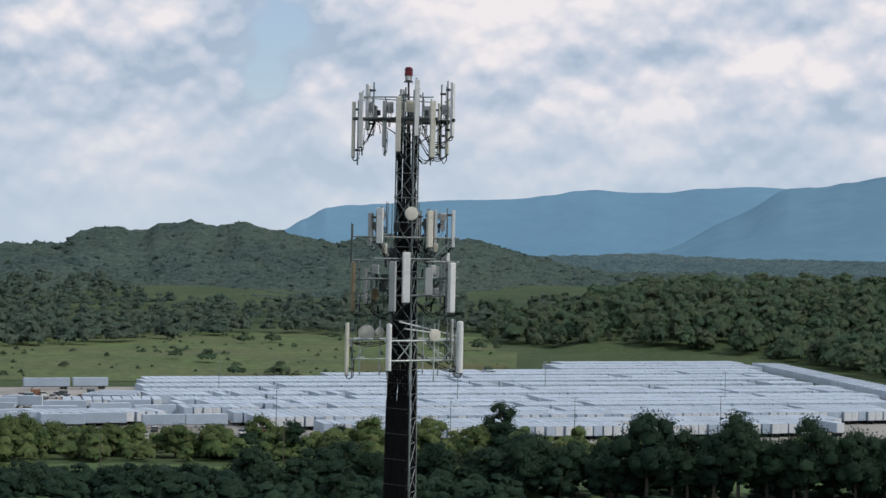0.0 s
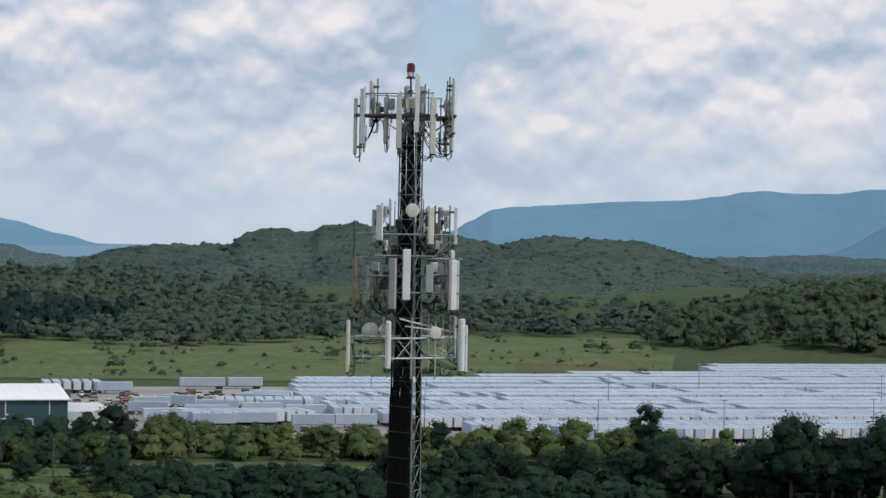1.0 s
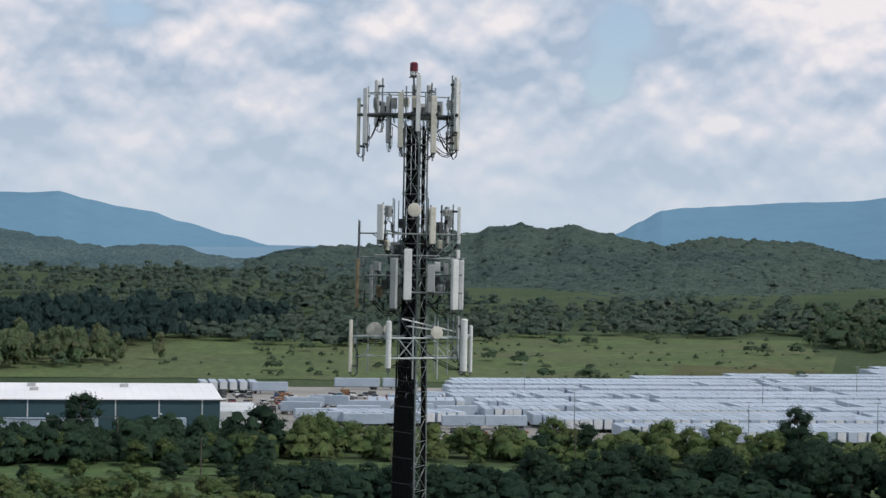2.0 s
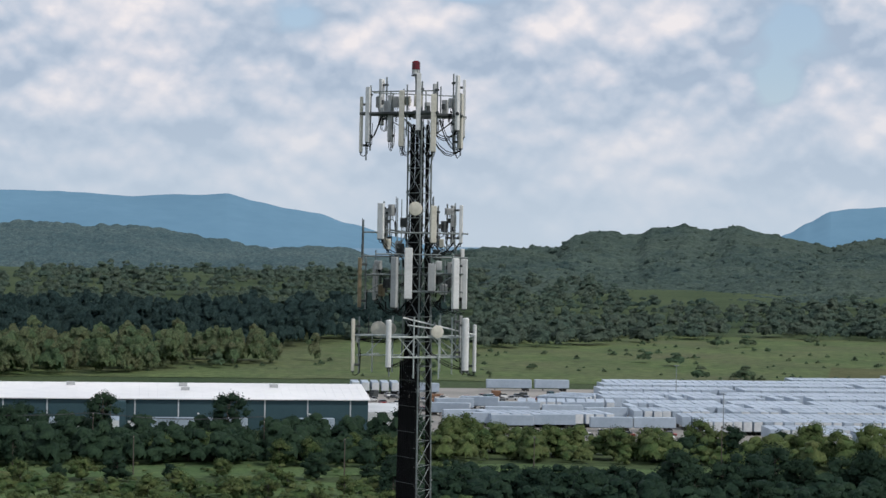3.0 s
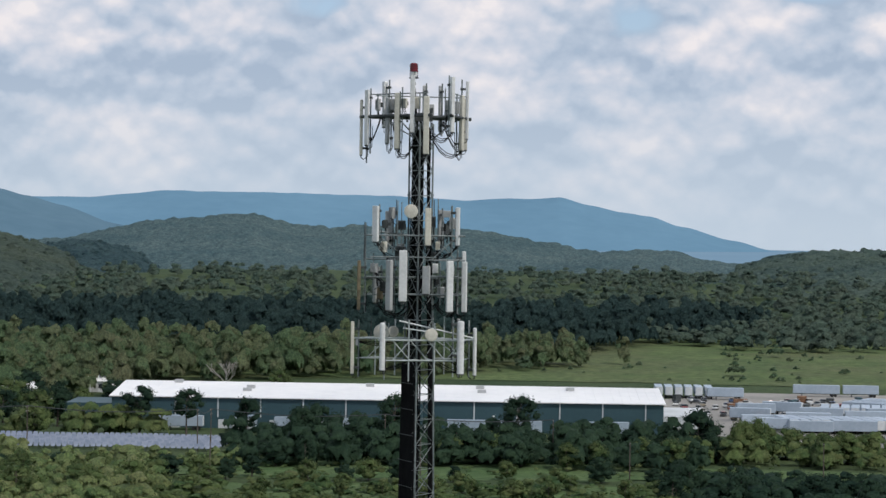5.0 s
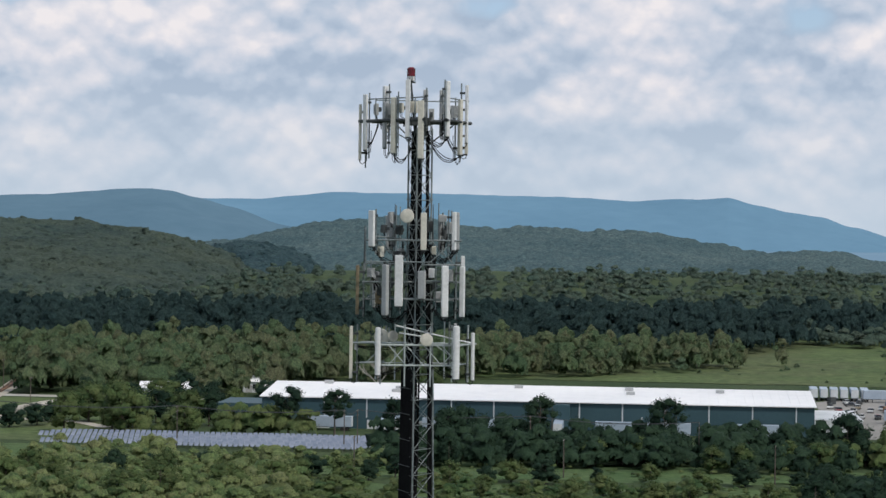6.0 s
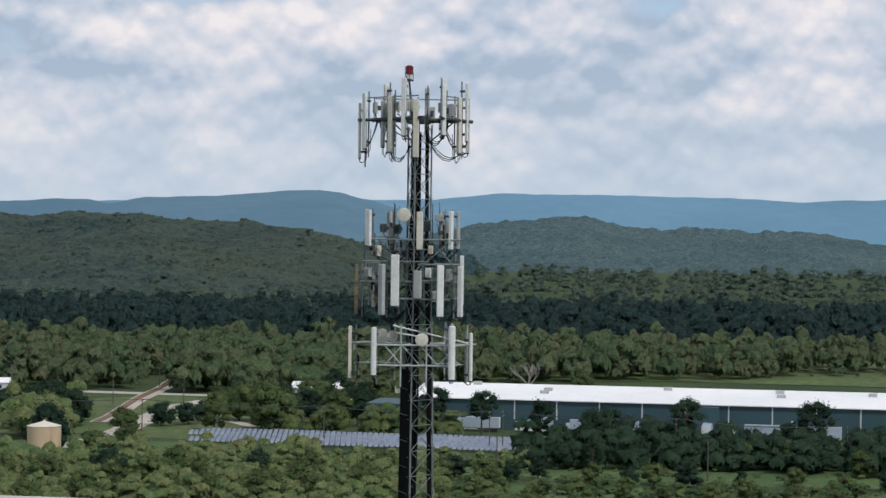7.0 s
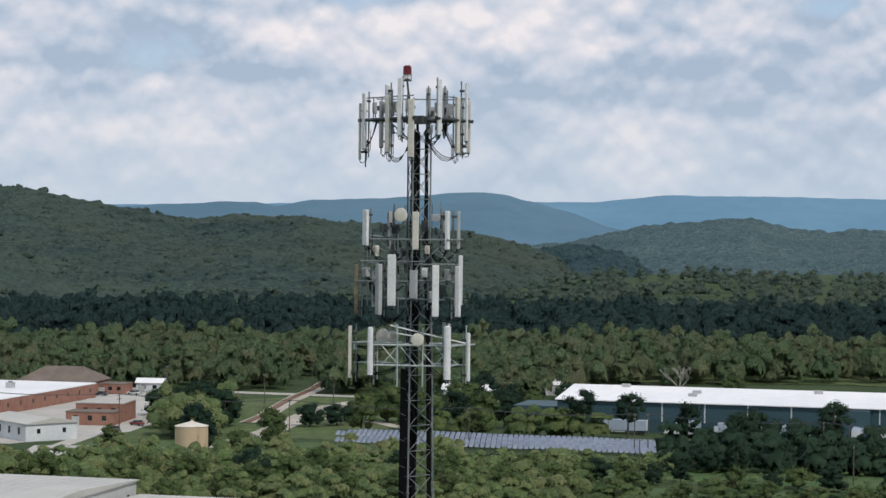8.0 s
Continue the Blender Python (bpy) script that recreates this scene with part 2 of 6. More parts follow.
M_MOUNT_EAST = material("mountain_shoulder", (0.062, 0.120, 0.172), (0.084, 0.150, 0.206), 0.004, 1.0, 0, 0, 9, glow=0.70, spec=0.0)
M_STEEL = material("galvanised_steel", (0.100, 0.117, 0.117), (0.338, 0.377, 0.377), 1.8, 0.55, 0.5, 0.1, 6, fine_w=0.45)
M_STEEL_PALE = material("pale_galvanised_steel", (0.30, 0.34, 0.34), (0.55, 0.59, 0.58), 1.8, 0.5, 0.3, 0.1, 6, fine_w=0.45)
M_STEEL_DARK = material("weathered_steel", (0.03, 0.035, 0.036), (0.11, 0.12, 0.12), 1.5, 0.6, 0.4, 0.1, 10)
M_CABLE = material("black_cable", (0.004, 0.004, 0.005), (0.011, 0.011, 0.012), 2.0, 0.75, 0, 0.2, 8, spec=0.15)
M_PANEL = material("antenna_radome_white", (0.560, 0.565, 0.564), (0.806, 0.814, 0.805), 1.2, 0.45, 0, 0.05, 8)
M_PANEL_WARM = material("antenna_radome_cream", (0.483, 0.460, 0.392), (0.713, 0.690, 0.605), 1.2, 0.5, 0, 0.05, 8)
M_PANEL_GREY = material("antenna_radome_grey", (0.30, 0.31, 0.31), (0.46, 0.47, 0.47), 1.2, 0.5, 0, 0.05, 8)
M_RUST = material("antenna_back_tan", (0.16, 0.12, 0.07), (0.30, 0.24, 0.15), 2.0, 0.7, 0, 0.2, 8)
M_RED = material("beacon_red_lens", (0.1, 0.004, 0.01), (0.2, 0.008, 0.018), 5.0, 0.25, 0, 0.0, 4)
M_TRAILER = material("trailer_white_paint", (0.275, 0.338, 0.409), (0.443, 0.516, 0.605), 0.08, 0.45, 0, 0.05, 10, "object", 0.3)
M_TYRE = material("tyre_rubber", (0.012, 0.012, 0.012), (0.03, 0.03, 0.03), 3, 0.8, 0, 0.2, 5)
M_ROOF = material("white_metal_roof", (0.70, 0.70, 0.71), (0.88, 0.87, 0.86), 0.03, 0.5, 0, 0.05, 10)
M_TEAL = material("teal_metal_wall", (0.022, 0.060, 0.076), (0.038, 0.085, 0.102), 0.05, 0.55, 0.0, 0.2, 20)
M_WHITE_WALL = material("white_painted_wall", (0.42, 0.45, 0.47), (0.66, 0.68, 0.69), 0.1, 0.6, 0, 0.1, 10)
M_GRAVEL = material("pale_gravel", (0.30, 0.27, 0.22), (0.50, 0.46, 0.39), 0.05, 0.95, 0, 0.4, 30)
M_ASPHALT = material("asphalt", (0.045, 0.047, 0.05), (0.10, 0.10, 0.10), 0.05, 0.9, 0, 0.3, 30)
M_YARD = material("yard_hardstanding", (0.16, 0.155, 0.145), (0.34, 0.32, 0.29), 0.03, 0.95, 0, 0.3, 20)
M_TAN = material("tan_tank_paint", (0.46, 0.34, 0.22), (0.58, 0.45, 0.30), 0.2, 0.6, 0, 0.1, 10)
M_CREAM = material("cream_roof_paint", (0.55, 0.50, 0.42), (0.72, 0.67, 0.58), 0.2, 0.6, 0, 0.1, 10)

# ---------- helpers for geometry ----------


def mesh_from(name, verts, faces, mat):
    me = bpy.data.meshes.new(name)
    me.from_pydata([tuple(v) for v in verts], [], [tuple(f) for f in faces])
    me.materials.append(mat)
    me.update()
    return me


def part(name, bm, mat, parent=None, label=""):
    """Links a bmesh as one mesh object under a thing or part."""
    me = bpy.data.meshes.new(name)
    bm.to_mesh(me)
    bm.free()
    me.materials.append(mat)
    ob = new(name, me)
    if parent is not None:
        ob.parent = parent
    return tagged(ob, label)


def thing(name, m, label, category, group="", kind=""):
    ob = new(name)
    ob.matrix_world = m
    return tagged(ob, label, category, group, kind)


def box(bm, lo, hi, bevel=0.0, m=None):
    r = bmesh.ops.create_cube(bm, size=1.0)
    vs = r["verts"]
    c = [(a + b) / 2 for a, b in zip(lo, hi)]
    s = [b - a for a, b in zip(lo, hi)]
    for v in vs:
        v.co = Vector((c[0] + v.co.x * s[0], c[1] + v.co.y * s[1], c[2] + v.co.z * s[2]))
        if m is not None:
            v.co = m @ v.co
    if bevel:
        es = list({e for v in vs for e in v.link_edges})
        bmesh.ops.bevel(bm, geom=es, offset=bevel, segments=2, profile=0.6, affect="EDGES", clamp_overlap=True)


def tube(bm, a, b, r, r2=None, sides=8, cap=True):
    a, b = Vector(a), Vector(b)
    d = b - a
    if d.length < 1e-5:
        return
    m = Matrix.Translation((a + b) / 2) @ d.to_track_quat("Z", "Y").to_matrix().to_4x4()
    bmesh.ops.create_cone(bm, cap_ends=cap, segments=sides, radius1=r, radius2=r if r2 is None else r2, depth=d.length, matrix=m)


def bent(bm, pts, r, sides=6):
    """One unbroken tube through the points."""
    pts = [Vector(p) for p in pts]
    rings = []
    for k, p in enumerate(pts):
        d = (pts[min(k + 1, len(pts) - 1)] - pts[max(k - 1, 0)]).normalized()
        u = d.cross(Vector((0.31, 0.52, 0.1) if abs(d.z) > 0.8 else (0, 0, 1))).normalized()
        w = d.cross(u)
        rings.append([bm.verts.new(p + (u * math.cos(2 * math.pi * s / sides) + w * math.sin(2 * math.pi * s / sides)) * r) for s in range(sides)])
    for a, c in zip(rings, rings[1:]):
        for s in range(sides):
            bm.faces.new((a[s], a[(s + 1) % sides], c[(s + 1) % sides], c[s]))
    bm.faces.new(rings[0][::-1])
    bm.faces.new(rings[-1])


def polar(az, d):
    return d * math.sin(radians(az)), d * math.cos(radians(az))


def smooth(a, b, x):
    t = min(1.0, max(0.0, (x - a) / (b - a)))
    return t * t * (3 - 2 * t)


def ground_z(x, y):
    """Height of the valley floor: flat round the tower, rising gently beyond the yard."""
    d = math.hypot(x, y)
    h = 2.0 * smooth(700, 950, d) + 12.0 * smooth(1100, 1800, d)
    a = math.degrees(math.atan2(x, y))
    h += 17.0 * smooth(21.0, 25.5, a) * (1 - smooth(60, 90, a)) * smooth(900, 1060, d) * (1 - smooth(1300, 1700, d))
    return h


# ---------- ground ----------


def build_ground():
    ds = [0, 30, 80, 150, 220, 300, 380, 460, 540, 620, 700, 760, 820, 880, 940, 1000, 1060, 1120, 1200, 1300, 1450, 1600, 1800, 2100, 2600, 3300, 4100, 4900]
    n = 180
    verts, faces = [(0, 0, 0)], []
    for d in ds[1:]:
        for k in range(n):
            x, y = polar(360 * k / n, d)
            verts.append((x, y, ground_z(x, y) if d < 2000 else ground_z(x, y) - 6))
    for k in range(n):
        faces.append((0, 1 + (k + 1) % n, 1 + k))
    for j in range(len(ds) - 2):
        for k in range(n):
            a, b = 1 + j * n + k, 1 + j * n + (k + 1) % n
            faces.append((a, b, b + n, a + n))
    ob = new("ground", mesh_from("ground", verts, faces, M_GRASS))
    tagged(ob, "green valley ground of rough grass and scrub", "ground", kind="structure")


build_ground()


def curve_at(pts, a):
    """Smooth height through a few (azimuth, height) pairs."""
    if a <= pts[0][0]:
        return pts[0][1]
    for (a0, z0), (a1, z1) in zip(pts, pts[1:]):
        if a <= a1:
            t = (a - a0) / (a1 - a0)
            t = t * t * (3 - 2 * t) * 0.5 + t * 0.5
            return z0 + (z1 - z0) * t
    return pts[-1][1]


HILL = {}


def ridge(name, label, dist, front, pts, mat, rough, step, rows=24, seed=0.0, back=500, category="hill", grain=24.0, swell=9.0, domes=0.0, kind="structure"):
    """A wooded ridge: a front slope from the valley floor up to a crest, with a canopy relief, and a back slope."""
    a0, a1 = pts[0][0], pts[-1][0]
    n = int((a1 - a0) / step) + 1
    verts, faces = [], []
    base = ground_z(*polar((a0 + a1) / 2, dist - front)) - 18
    prof = [(k / rows, 1) for k in range(rows + 1)] + [(1 + (k + 1) / 4, -1) for k in range(4)]
    for k in range(n):
        a = a0 + (a1 - a0) * k / (n - 1)
        z = curve_at(pts, a)
        for u, side in prof:
            if side > 0:
                d = dist - front * (1 - u)
                h = base + (z - base) * (u ** 0.8)
            else:
                d = dist + back * (u - 1)
                h = z - (z - base) * (u - 1) ** 1.3
            x, y = polar(a, d)
            p = Vector((x, y, 0))
            h += swell * noise.noise(p / 160 + Vector((seed, 0, 0))) * min(1, 2.5 * u * (1.25 - u) + 0.1) if u < 1.2 else 0
            h += rough * noise.noise(p / (grain * 1.6) + Vector((0, seed, 3)))
            if domes:
                near = noise.voronoi(p / grain + Vector((seed, 0, 0)))[0][0]
                h += min(1.0, u * 5) * domes * (0.45 - min(1.0, near) ** 1.5) + 1.2 * noise.noise(p / (grain * 0.3))
            verts.append((x, y, h))
    m = len(prof)
    HILL[name] = (verts, n, m, rows)
    for k in range(n - 1):
        for j in range(m - 1):
            a = k * m + j
            faces.append((a, a + m, a + m + 1, a + 1))
    return tagged(new(name, mesh_from(name, verts, faces, mat)), label, category, kind=kind)


FAR = [(-34, 95), (-24, 98), (-14.7, 109), (-13.1, 113), (-12.0, 119), (-10.9, 126), (-8.5, 126), (-6.0, 124), (-4.1, 122), (-3.1, 117), (-1.3, 121), (-0.5, 124), (0.3, 108), (1.1, 96), (1.9, 86), (2.8, 64), (4.1, 37), (5.1, 18), (5.7, 13), (8, 0), (13.4, 22)]
FAR_EAST = [(13.0, 8), (14.0, 42), (14.5, 60), (15.0, 82), (15.6, 108), (16.3, 116), (17.0, 120), (19.0, 129), (20.5, 134), (21.5, 145), (22.3, 156), (22.8, 160), (23.8, 156), (24.7, 156), (25.7, 164), (27.2, 169), (28.0, 167), (36, 180)]
NEAR = [(-36, 72), (-25.7, 85), (-24.3, 91), (-22.8, 98), (-22.1, 98), (-21.5, 92), (-20.5, 104), (-18.8, 107), (-17.6, 112), (-16.8, 118), (-15.9, 122), (-15.4, 118), (-14.7, 105), (-13.8, 88), (-12.4, 57), (-10, 10)]
EAST = [(22.0, 0), (24.6, 40), (26.6, 96), (28.0, 141), (28.6, 146), (29.5, 158), (30.5, 168), (38, 190)]
H_FAR = [(-17, 12), (-14.8, 29), (-13.7, 36), (-12.5, 50), (-11.5, 61), (-10.3, 66), (-9.6, 71), (-8.7, 72), (-8.2, 63), (-7.5, 54), (-6.5, 53), (-6.0, 56), (-4.9, 54), (-4.1, 49), (-3.9, 52), (-2.7, 51), (-1.6, 43), (-0.8, 34), (0.5, 22), (2.5, 4)]
H_MID = [(-2.5, 2), (-0.6, 18), (0.2, 24), (0.9, 28), (1.8, 31), (2.6, 30), (3.4, 20), (4.2, 16), (4.7, 18), (5.4, 28), (6.1, 32), (7.0, 30), (8.6, 33), (10, 30), (12, 20)]
H_NEAR = [(4.5, 20), (5.4, 30), (6.6, 35), (8.4, 35), (8.9, 47), (9.6, 52), (10.6, 48), (11.0, 57), (11.9, 61), (12.6, 56), (13.3, 63), (14.0, 58), (15.0, 54), (15.9, 48), (16.4, 53), (17.3, 55), (18.2, 50), (19.7, 47), (20.5, 40), (21.5, 31), (22.5, 23), (23.5, 18), (25, 20), (28, 18), (32, 22), (40, 24)]
H_LOW = [(-1.5, -12), (0.3, 1), (1.4, 10), (2.0, 14), (2.8, 19), (4.4, 20), (6.2, 26), (7.2, 28), (8.4, 31), (10, 24), (12, 22), (14, 30), (16, 34), (18, 30), (20, 20), (22, 4)]
H_WEST = [(-40, 98), (-29.0, 89), (-28.1, 86), (-26.9, 78), (-25.9, 72), (-24.1, 63), (-22.6, 66), (-21.6, 63), (-20.9, 65), (-20.1, 61), (-18.9, 60), (-17.8, 62), (-17.2, 57), (-16.3, 51), (-15.4, 43), (-14.8, 36), (-14.0, 28), (-13.4, 12), (-12, 0)]
H_DARK = [(-17, -5), (-15.5, 16), (-14.8, 26), (-14.2, 33), (-13.4, 38), (-12.8, 34), (-12.4, 32), (-11.9, 24), (-11.2, 8), (-10.6, -8)]
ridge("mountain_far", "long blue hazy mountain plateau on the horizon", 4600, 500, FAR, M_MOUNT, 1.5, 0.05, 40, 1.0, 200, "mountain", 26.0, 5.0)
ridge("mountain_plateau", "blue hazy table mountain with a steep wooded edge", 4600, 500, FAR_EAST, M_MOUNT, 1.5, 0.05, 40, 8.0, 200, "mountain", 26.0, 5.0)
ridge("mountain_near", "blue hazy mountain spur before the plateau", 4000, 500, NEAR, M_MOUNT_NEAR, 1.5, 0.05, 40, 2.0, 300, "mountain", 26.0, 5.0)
ridge("mountain_east", "wooded mountain shoulder painted a hazy blue", 3600, 700, EAST, M_MOUNT_EAST, 2.0, 0.06, 50, 3.0, 300, "mountain", 24.0, 10.0)
H_EAST = [(16, 2), (19.5, 24), (21.5, 29), (22.8, 31), (23.8, 33), (24.6, 34), (25.4, 32), (26.6, 31), (28, 32), (31, 33), (36, 34)]
ridge("hill_east", "wooded foothills below the mountain, painted a hazy dark blue", 3000, 500, H_EAST, M_CANOPY_FAR, 1.5, 0.07, 60, 11.0, 300, "hill", 15.0, 4.0, 5.0)
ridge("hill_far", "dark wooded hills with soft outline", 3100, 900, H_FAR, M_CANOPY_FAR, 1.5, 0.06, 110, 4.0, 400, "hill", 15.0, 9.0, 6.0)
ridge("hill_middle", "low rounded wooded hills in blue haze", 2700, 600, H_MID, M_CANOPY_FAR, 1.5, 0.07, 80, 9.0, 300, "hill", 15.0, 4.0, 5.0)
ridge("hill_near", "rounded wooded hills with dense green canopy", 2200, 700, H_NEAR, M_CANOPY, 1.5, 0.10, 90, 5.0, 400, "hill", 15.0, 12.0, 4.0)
ridge("hill_dark", "dark wooded knoll before the far hills", 2350, 450, H_DARK, M_CANOPY_DARK, 1.5, 0.08, 70, 7.0, 300, "hill", 14.0, 4.0, 4.0)
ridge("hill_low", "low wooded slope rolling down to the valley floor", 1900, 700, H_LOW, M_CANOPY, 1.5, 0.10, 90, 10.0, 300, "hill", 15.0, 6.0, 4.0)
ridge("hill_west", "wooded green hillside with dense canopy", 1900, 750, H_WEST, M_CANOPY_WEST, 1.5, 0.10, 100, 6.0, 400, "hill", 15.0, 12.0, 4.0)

# ---------- tower ----------
AXIS = Vector((0.25, 0.5, 0))
A_TOP = 61.1


def tower_width(z):
    return 0.86 + 0.27 * (1 - smooth(50.5, 57.5, z)) + max(0.0, 50.5 - z) * 0.03


def leg_point(k, z):
    """Corner k of the triangular tower at height z: 0 towards the camera, 1 right, 2 left."""
    r = tower_width(z) / math.sqrt(3)
    a = radians((-90, 30, 150)[k])
    return AXIS + Vector((r * math.cos(a), r * math.sin(a), z))


def build_tower():
    tower = thing("lattice_tower", pose(0, 0, 0), "tall triangular steel lattice tower, weathered grey, carrying antennas", "tower")
    levels = [45.0 + 0.9 * k for k in range(18)] + [A_TOP]
    for k in range(3):
        bm = bmesh.new()
        for a, b in zip([0.0, 15, 30] + levels, [15, 30] + levels):
            tube(bm, leg_point(k, a), leg_point(k, b), 0.032 if a > 44 else 0.05, sides=8)
        for z in (0.0,):
            box(bm, leg_point(k, z) - Vector((0.3, 0.3, 0.05)), leg_point(k, z) + Vector((0.3, 0.3, 0.12)), 0.02)
        for z in (48, 54, 58.5):
            tube(bm, leg_point(k, z), leg_point(k, z + 0.05), 0.06, sides=8)
        part("leg", bm, M_STEEL, tower)
    for z0, z1 in zip(levels, levels[1:]):
        for k in range(3):
            j = (k + 1) % 3
            bm = bmesh.new()
            tube(bm, leg_point(k, z0), leg_point(j, z0), 0.014, sides=6)
            part("horizontal_brace", bm, M_STEEL, tower)
            for p, q in ((k, j), (j, k)):
                bm = bmesh.new()
                tube(bm, leg_point(p, z0), leg_point(q, z1), 0.014, sides=6)
                part("diagonal_brace", bm, M_STEEL, tower)
    bm = bmesh.new()
    low = [0, 3, 6, 9, 12, 15, 18, 21, 24, 27, 30, 33, 36, 39, 42, 45]
    for z0, z1 in zip(low, low[1:]):
        for k in range(3):
            j = (k + 1) % 3
            tube(bm, leg_point(k, z0), leg_point(j, z0), 0.025, sides=5)
            tube(bm, leg_point(k, z0), leg_point(j, z1), 0.025, sides=5)
            tube(bm, leg_point(j, z0), leg_point(k, z1), 0.025, sides=5)
    part("lower_bracing", bm, M_STEEL, tower)
    # step bolts up the leg towards the camera
    for n in range(46):
        z = 45.2 + n * 0.34
        q = leg_point(0, z)
        bm = bmesh.new()
        tube(bm, q, q + Vector((0.12 if n % 2 else -0.12, -0.03, 0)), 0.009, sides=5)
        part("step_bolt", bm, M_STEEL, tower)
    # black feeder cables up the left face, fewer towards the top
    n = 17
    for c in range(n):
        f = (c + 0.5) / n
        top = 52.4 if c % 4 in (1, 3) else (57.2 if c % 4 == 2 else 60.9)
        bm = bmesh.new()
        pts, z = [], 1.0
        while z < top:
            a, b = leg_point(2, z), leg_point(0, z)
            g = f if z < 52 else 0.32 + 0.55 * (f - 0.3) if f > 0.1 else f + 0.2
            out = Vector((-0.866, -0.5, 0)) * (0.055 + 0.02 * (c % 2))
            if z > 52.6:
                out = Vector((0.20, 0.16, 0)) + Vector((0.03 * (c % 3), 0.03 * (c % 5), 0))
            pts.append(a.lerp(b, g) + out)
            z += 3.6 if z < 44 else 1.7
        pts.append(Vector((pts[-1].x, pts[-1].y, top)))
        bent(bm, pts, 0.034, 6)
        part("feeder_cable", bm, M_CABLE, tower, "black coaxial feeder cable")
    # inner bundle behind the left leg, and one beside the right leg
    for c in range(15):
        inner = c < 9
        top = (56.9, 60.9, 61.0)[c % 3]
        k = 2 if inner else 1
        off = Vector((0.10 + 0.05 * (c % 5), 0.03 + 0.06 * (c // 5), 0)) if inner else Vector((-0.07 - 0.05 * (c % 3), -0.02 + 0.06 * (c // 3 - 4), 0))
        bm = bmesh.new()
        pts = []
        for z in (1.0, 15.0, 30.0, 40.0, 46.0, 49.0, 52.0, 54.0, 56.0, 57.5, 59.0, 60.0):
            if z < top:
                pts.append(leg_point(k, z) + off + Vector((0.02 * math.sin(z + c), 0.02 * math.cos(1.7 * z + c), 0)))
        pts.append(Vector((pts[-1].x, pts[-1].y, top)))
        bent(bm, pts, 0.033, 6)
        part("feeder_cable", bm, M_CABLE, tower, "black coaxial feeder cable")
    for c in range(14):
        bm = bmesh.new()
        a, q = c * 2.4, 0.05 + 0.035 * (c % 4)
        top = (60.9, 58.4, 61.2, 57.0)[c % 4]
        zs = [1.0, 20.0, 38.0, 46.0] + [47.5 + 1.1 * k for k in range(13) if 47.5 + 1.1 * k < top] + [top]
        pts = [AXIS + Vector((-0.06 + q * math.cos(a + 0.35 * z), q * math.sin(a + 0.35 * z) - 0.05, z)) for z in zs]
        bent(bm, pts, 0.03, 6)
        part("feeder_cable", bm, M_CABLE, tower, "black coaxial feeder cable")
    for n in range(8):
        z = 45.2 + n * 0.93
        bm = bmesh.new()
        out = Vector((-0.866, -0.5, 0)) * 0.125
        tube(bm, leg_point(2, z) + out, leg_point(0, z) + out, 0.012, sides=5)
        part("cable_hanger", bm, M_STEEL_DARK, tower)
    return tower


build_tower()


def build_beacon():
    ob = thing("obstruction_beacon", pose(0, 0, 0), "red obstruction beacon on a dark pole above the tower", "beacon light")
    bm = bmesh.new()
    tube(bm, (0.12, 0.3, 60.9), (0.03, 0.06, 62.3), 0.045)
    tube(bm, (0.03, 0.06, 62.3), (0, 0, 62.72), 0.035)
    part("pole", bm, M_STEEL_DARK, ob)
    bm = bmesh.new()
    tube(bm, (0, 0, 62.70), (0, 0, 62.74), 0.17, sides=20)
    tube(bm, (0, 0, 62.74), (0, 0, 62.78), 0.1, sides=20)
    part("base_plate", bm, M_STEEL_DARK, ob)
    bm = bmesh.new()
    tube(bm, (0, 0, 62.78), (0, 0, 62.94), 0.125, sides=24)
    part("lower_lens", bm, M_PANEL, ob, "clear white lower lens")
    for k in range(4):
        bm = bmesh.new()
        a = k * math.pi / 2 + 0.4
        tube(bm, (0.145 * math.cos(a), 0.145 * math.sin(a), 62.74), (0.145 * math.cos(a), 0.145 * math.sin(a), 63.0), 0.01, sides=5)
        part("clamp", bm, M_STEEL_DARK, ob)
    bm = bmesh.new()
    tube(bm, (0, 0, 62.94), (0, 0, 63.22), 0.15, 0.138, sides=24)
    tube(bm, (0, 0, 63.22), (0, 0, 63.26), 0.13, 0.09, sides=24)
    for z in (62.98, 63.05, 63.12, 63.18):
        tube(bm, (0, 0, z), (0, 0, z + 0.025), 0.155, sides=24)
    part("upper_lens", bm, M_RED, ob, "ribbed red upper lens")


build_beacon()


def mount(name, label, pipes, plates=()):
    """An antenna mount: each pipe (a, b, radius, name) is a part."""
    ob = thing(name, pose(0, 0, 0), label, "antenna mount")
    for a, b, r, kind, mat in pipes:
        bm = bmesh.new()
        tube(bm, a, b, r, sides=10)
        d = (Vector(b) - Vector(a)).normalized()
        for e, s in ((a, 1), (b, -1)):
            tube(bm, Vector(e), Vector(e) + d * 0.03 * s, r * 1.25, sides=10)
        part(kind, bm, mat, ob)
    for c, s in plates:
        bm = bmesh.new()
        box(bm, Vector(c) - Vector(s) / 2, Vector(c) + Vector(s) / 2, 0.01)
        part("clamp_plate", bm, M_STEEL_DARK, ob)
    return ob


def axis_at(z, dx=0.0, dy=0.0):
    return (AXIS.x + dx, AXIS.y + dy, z)


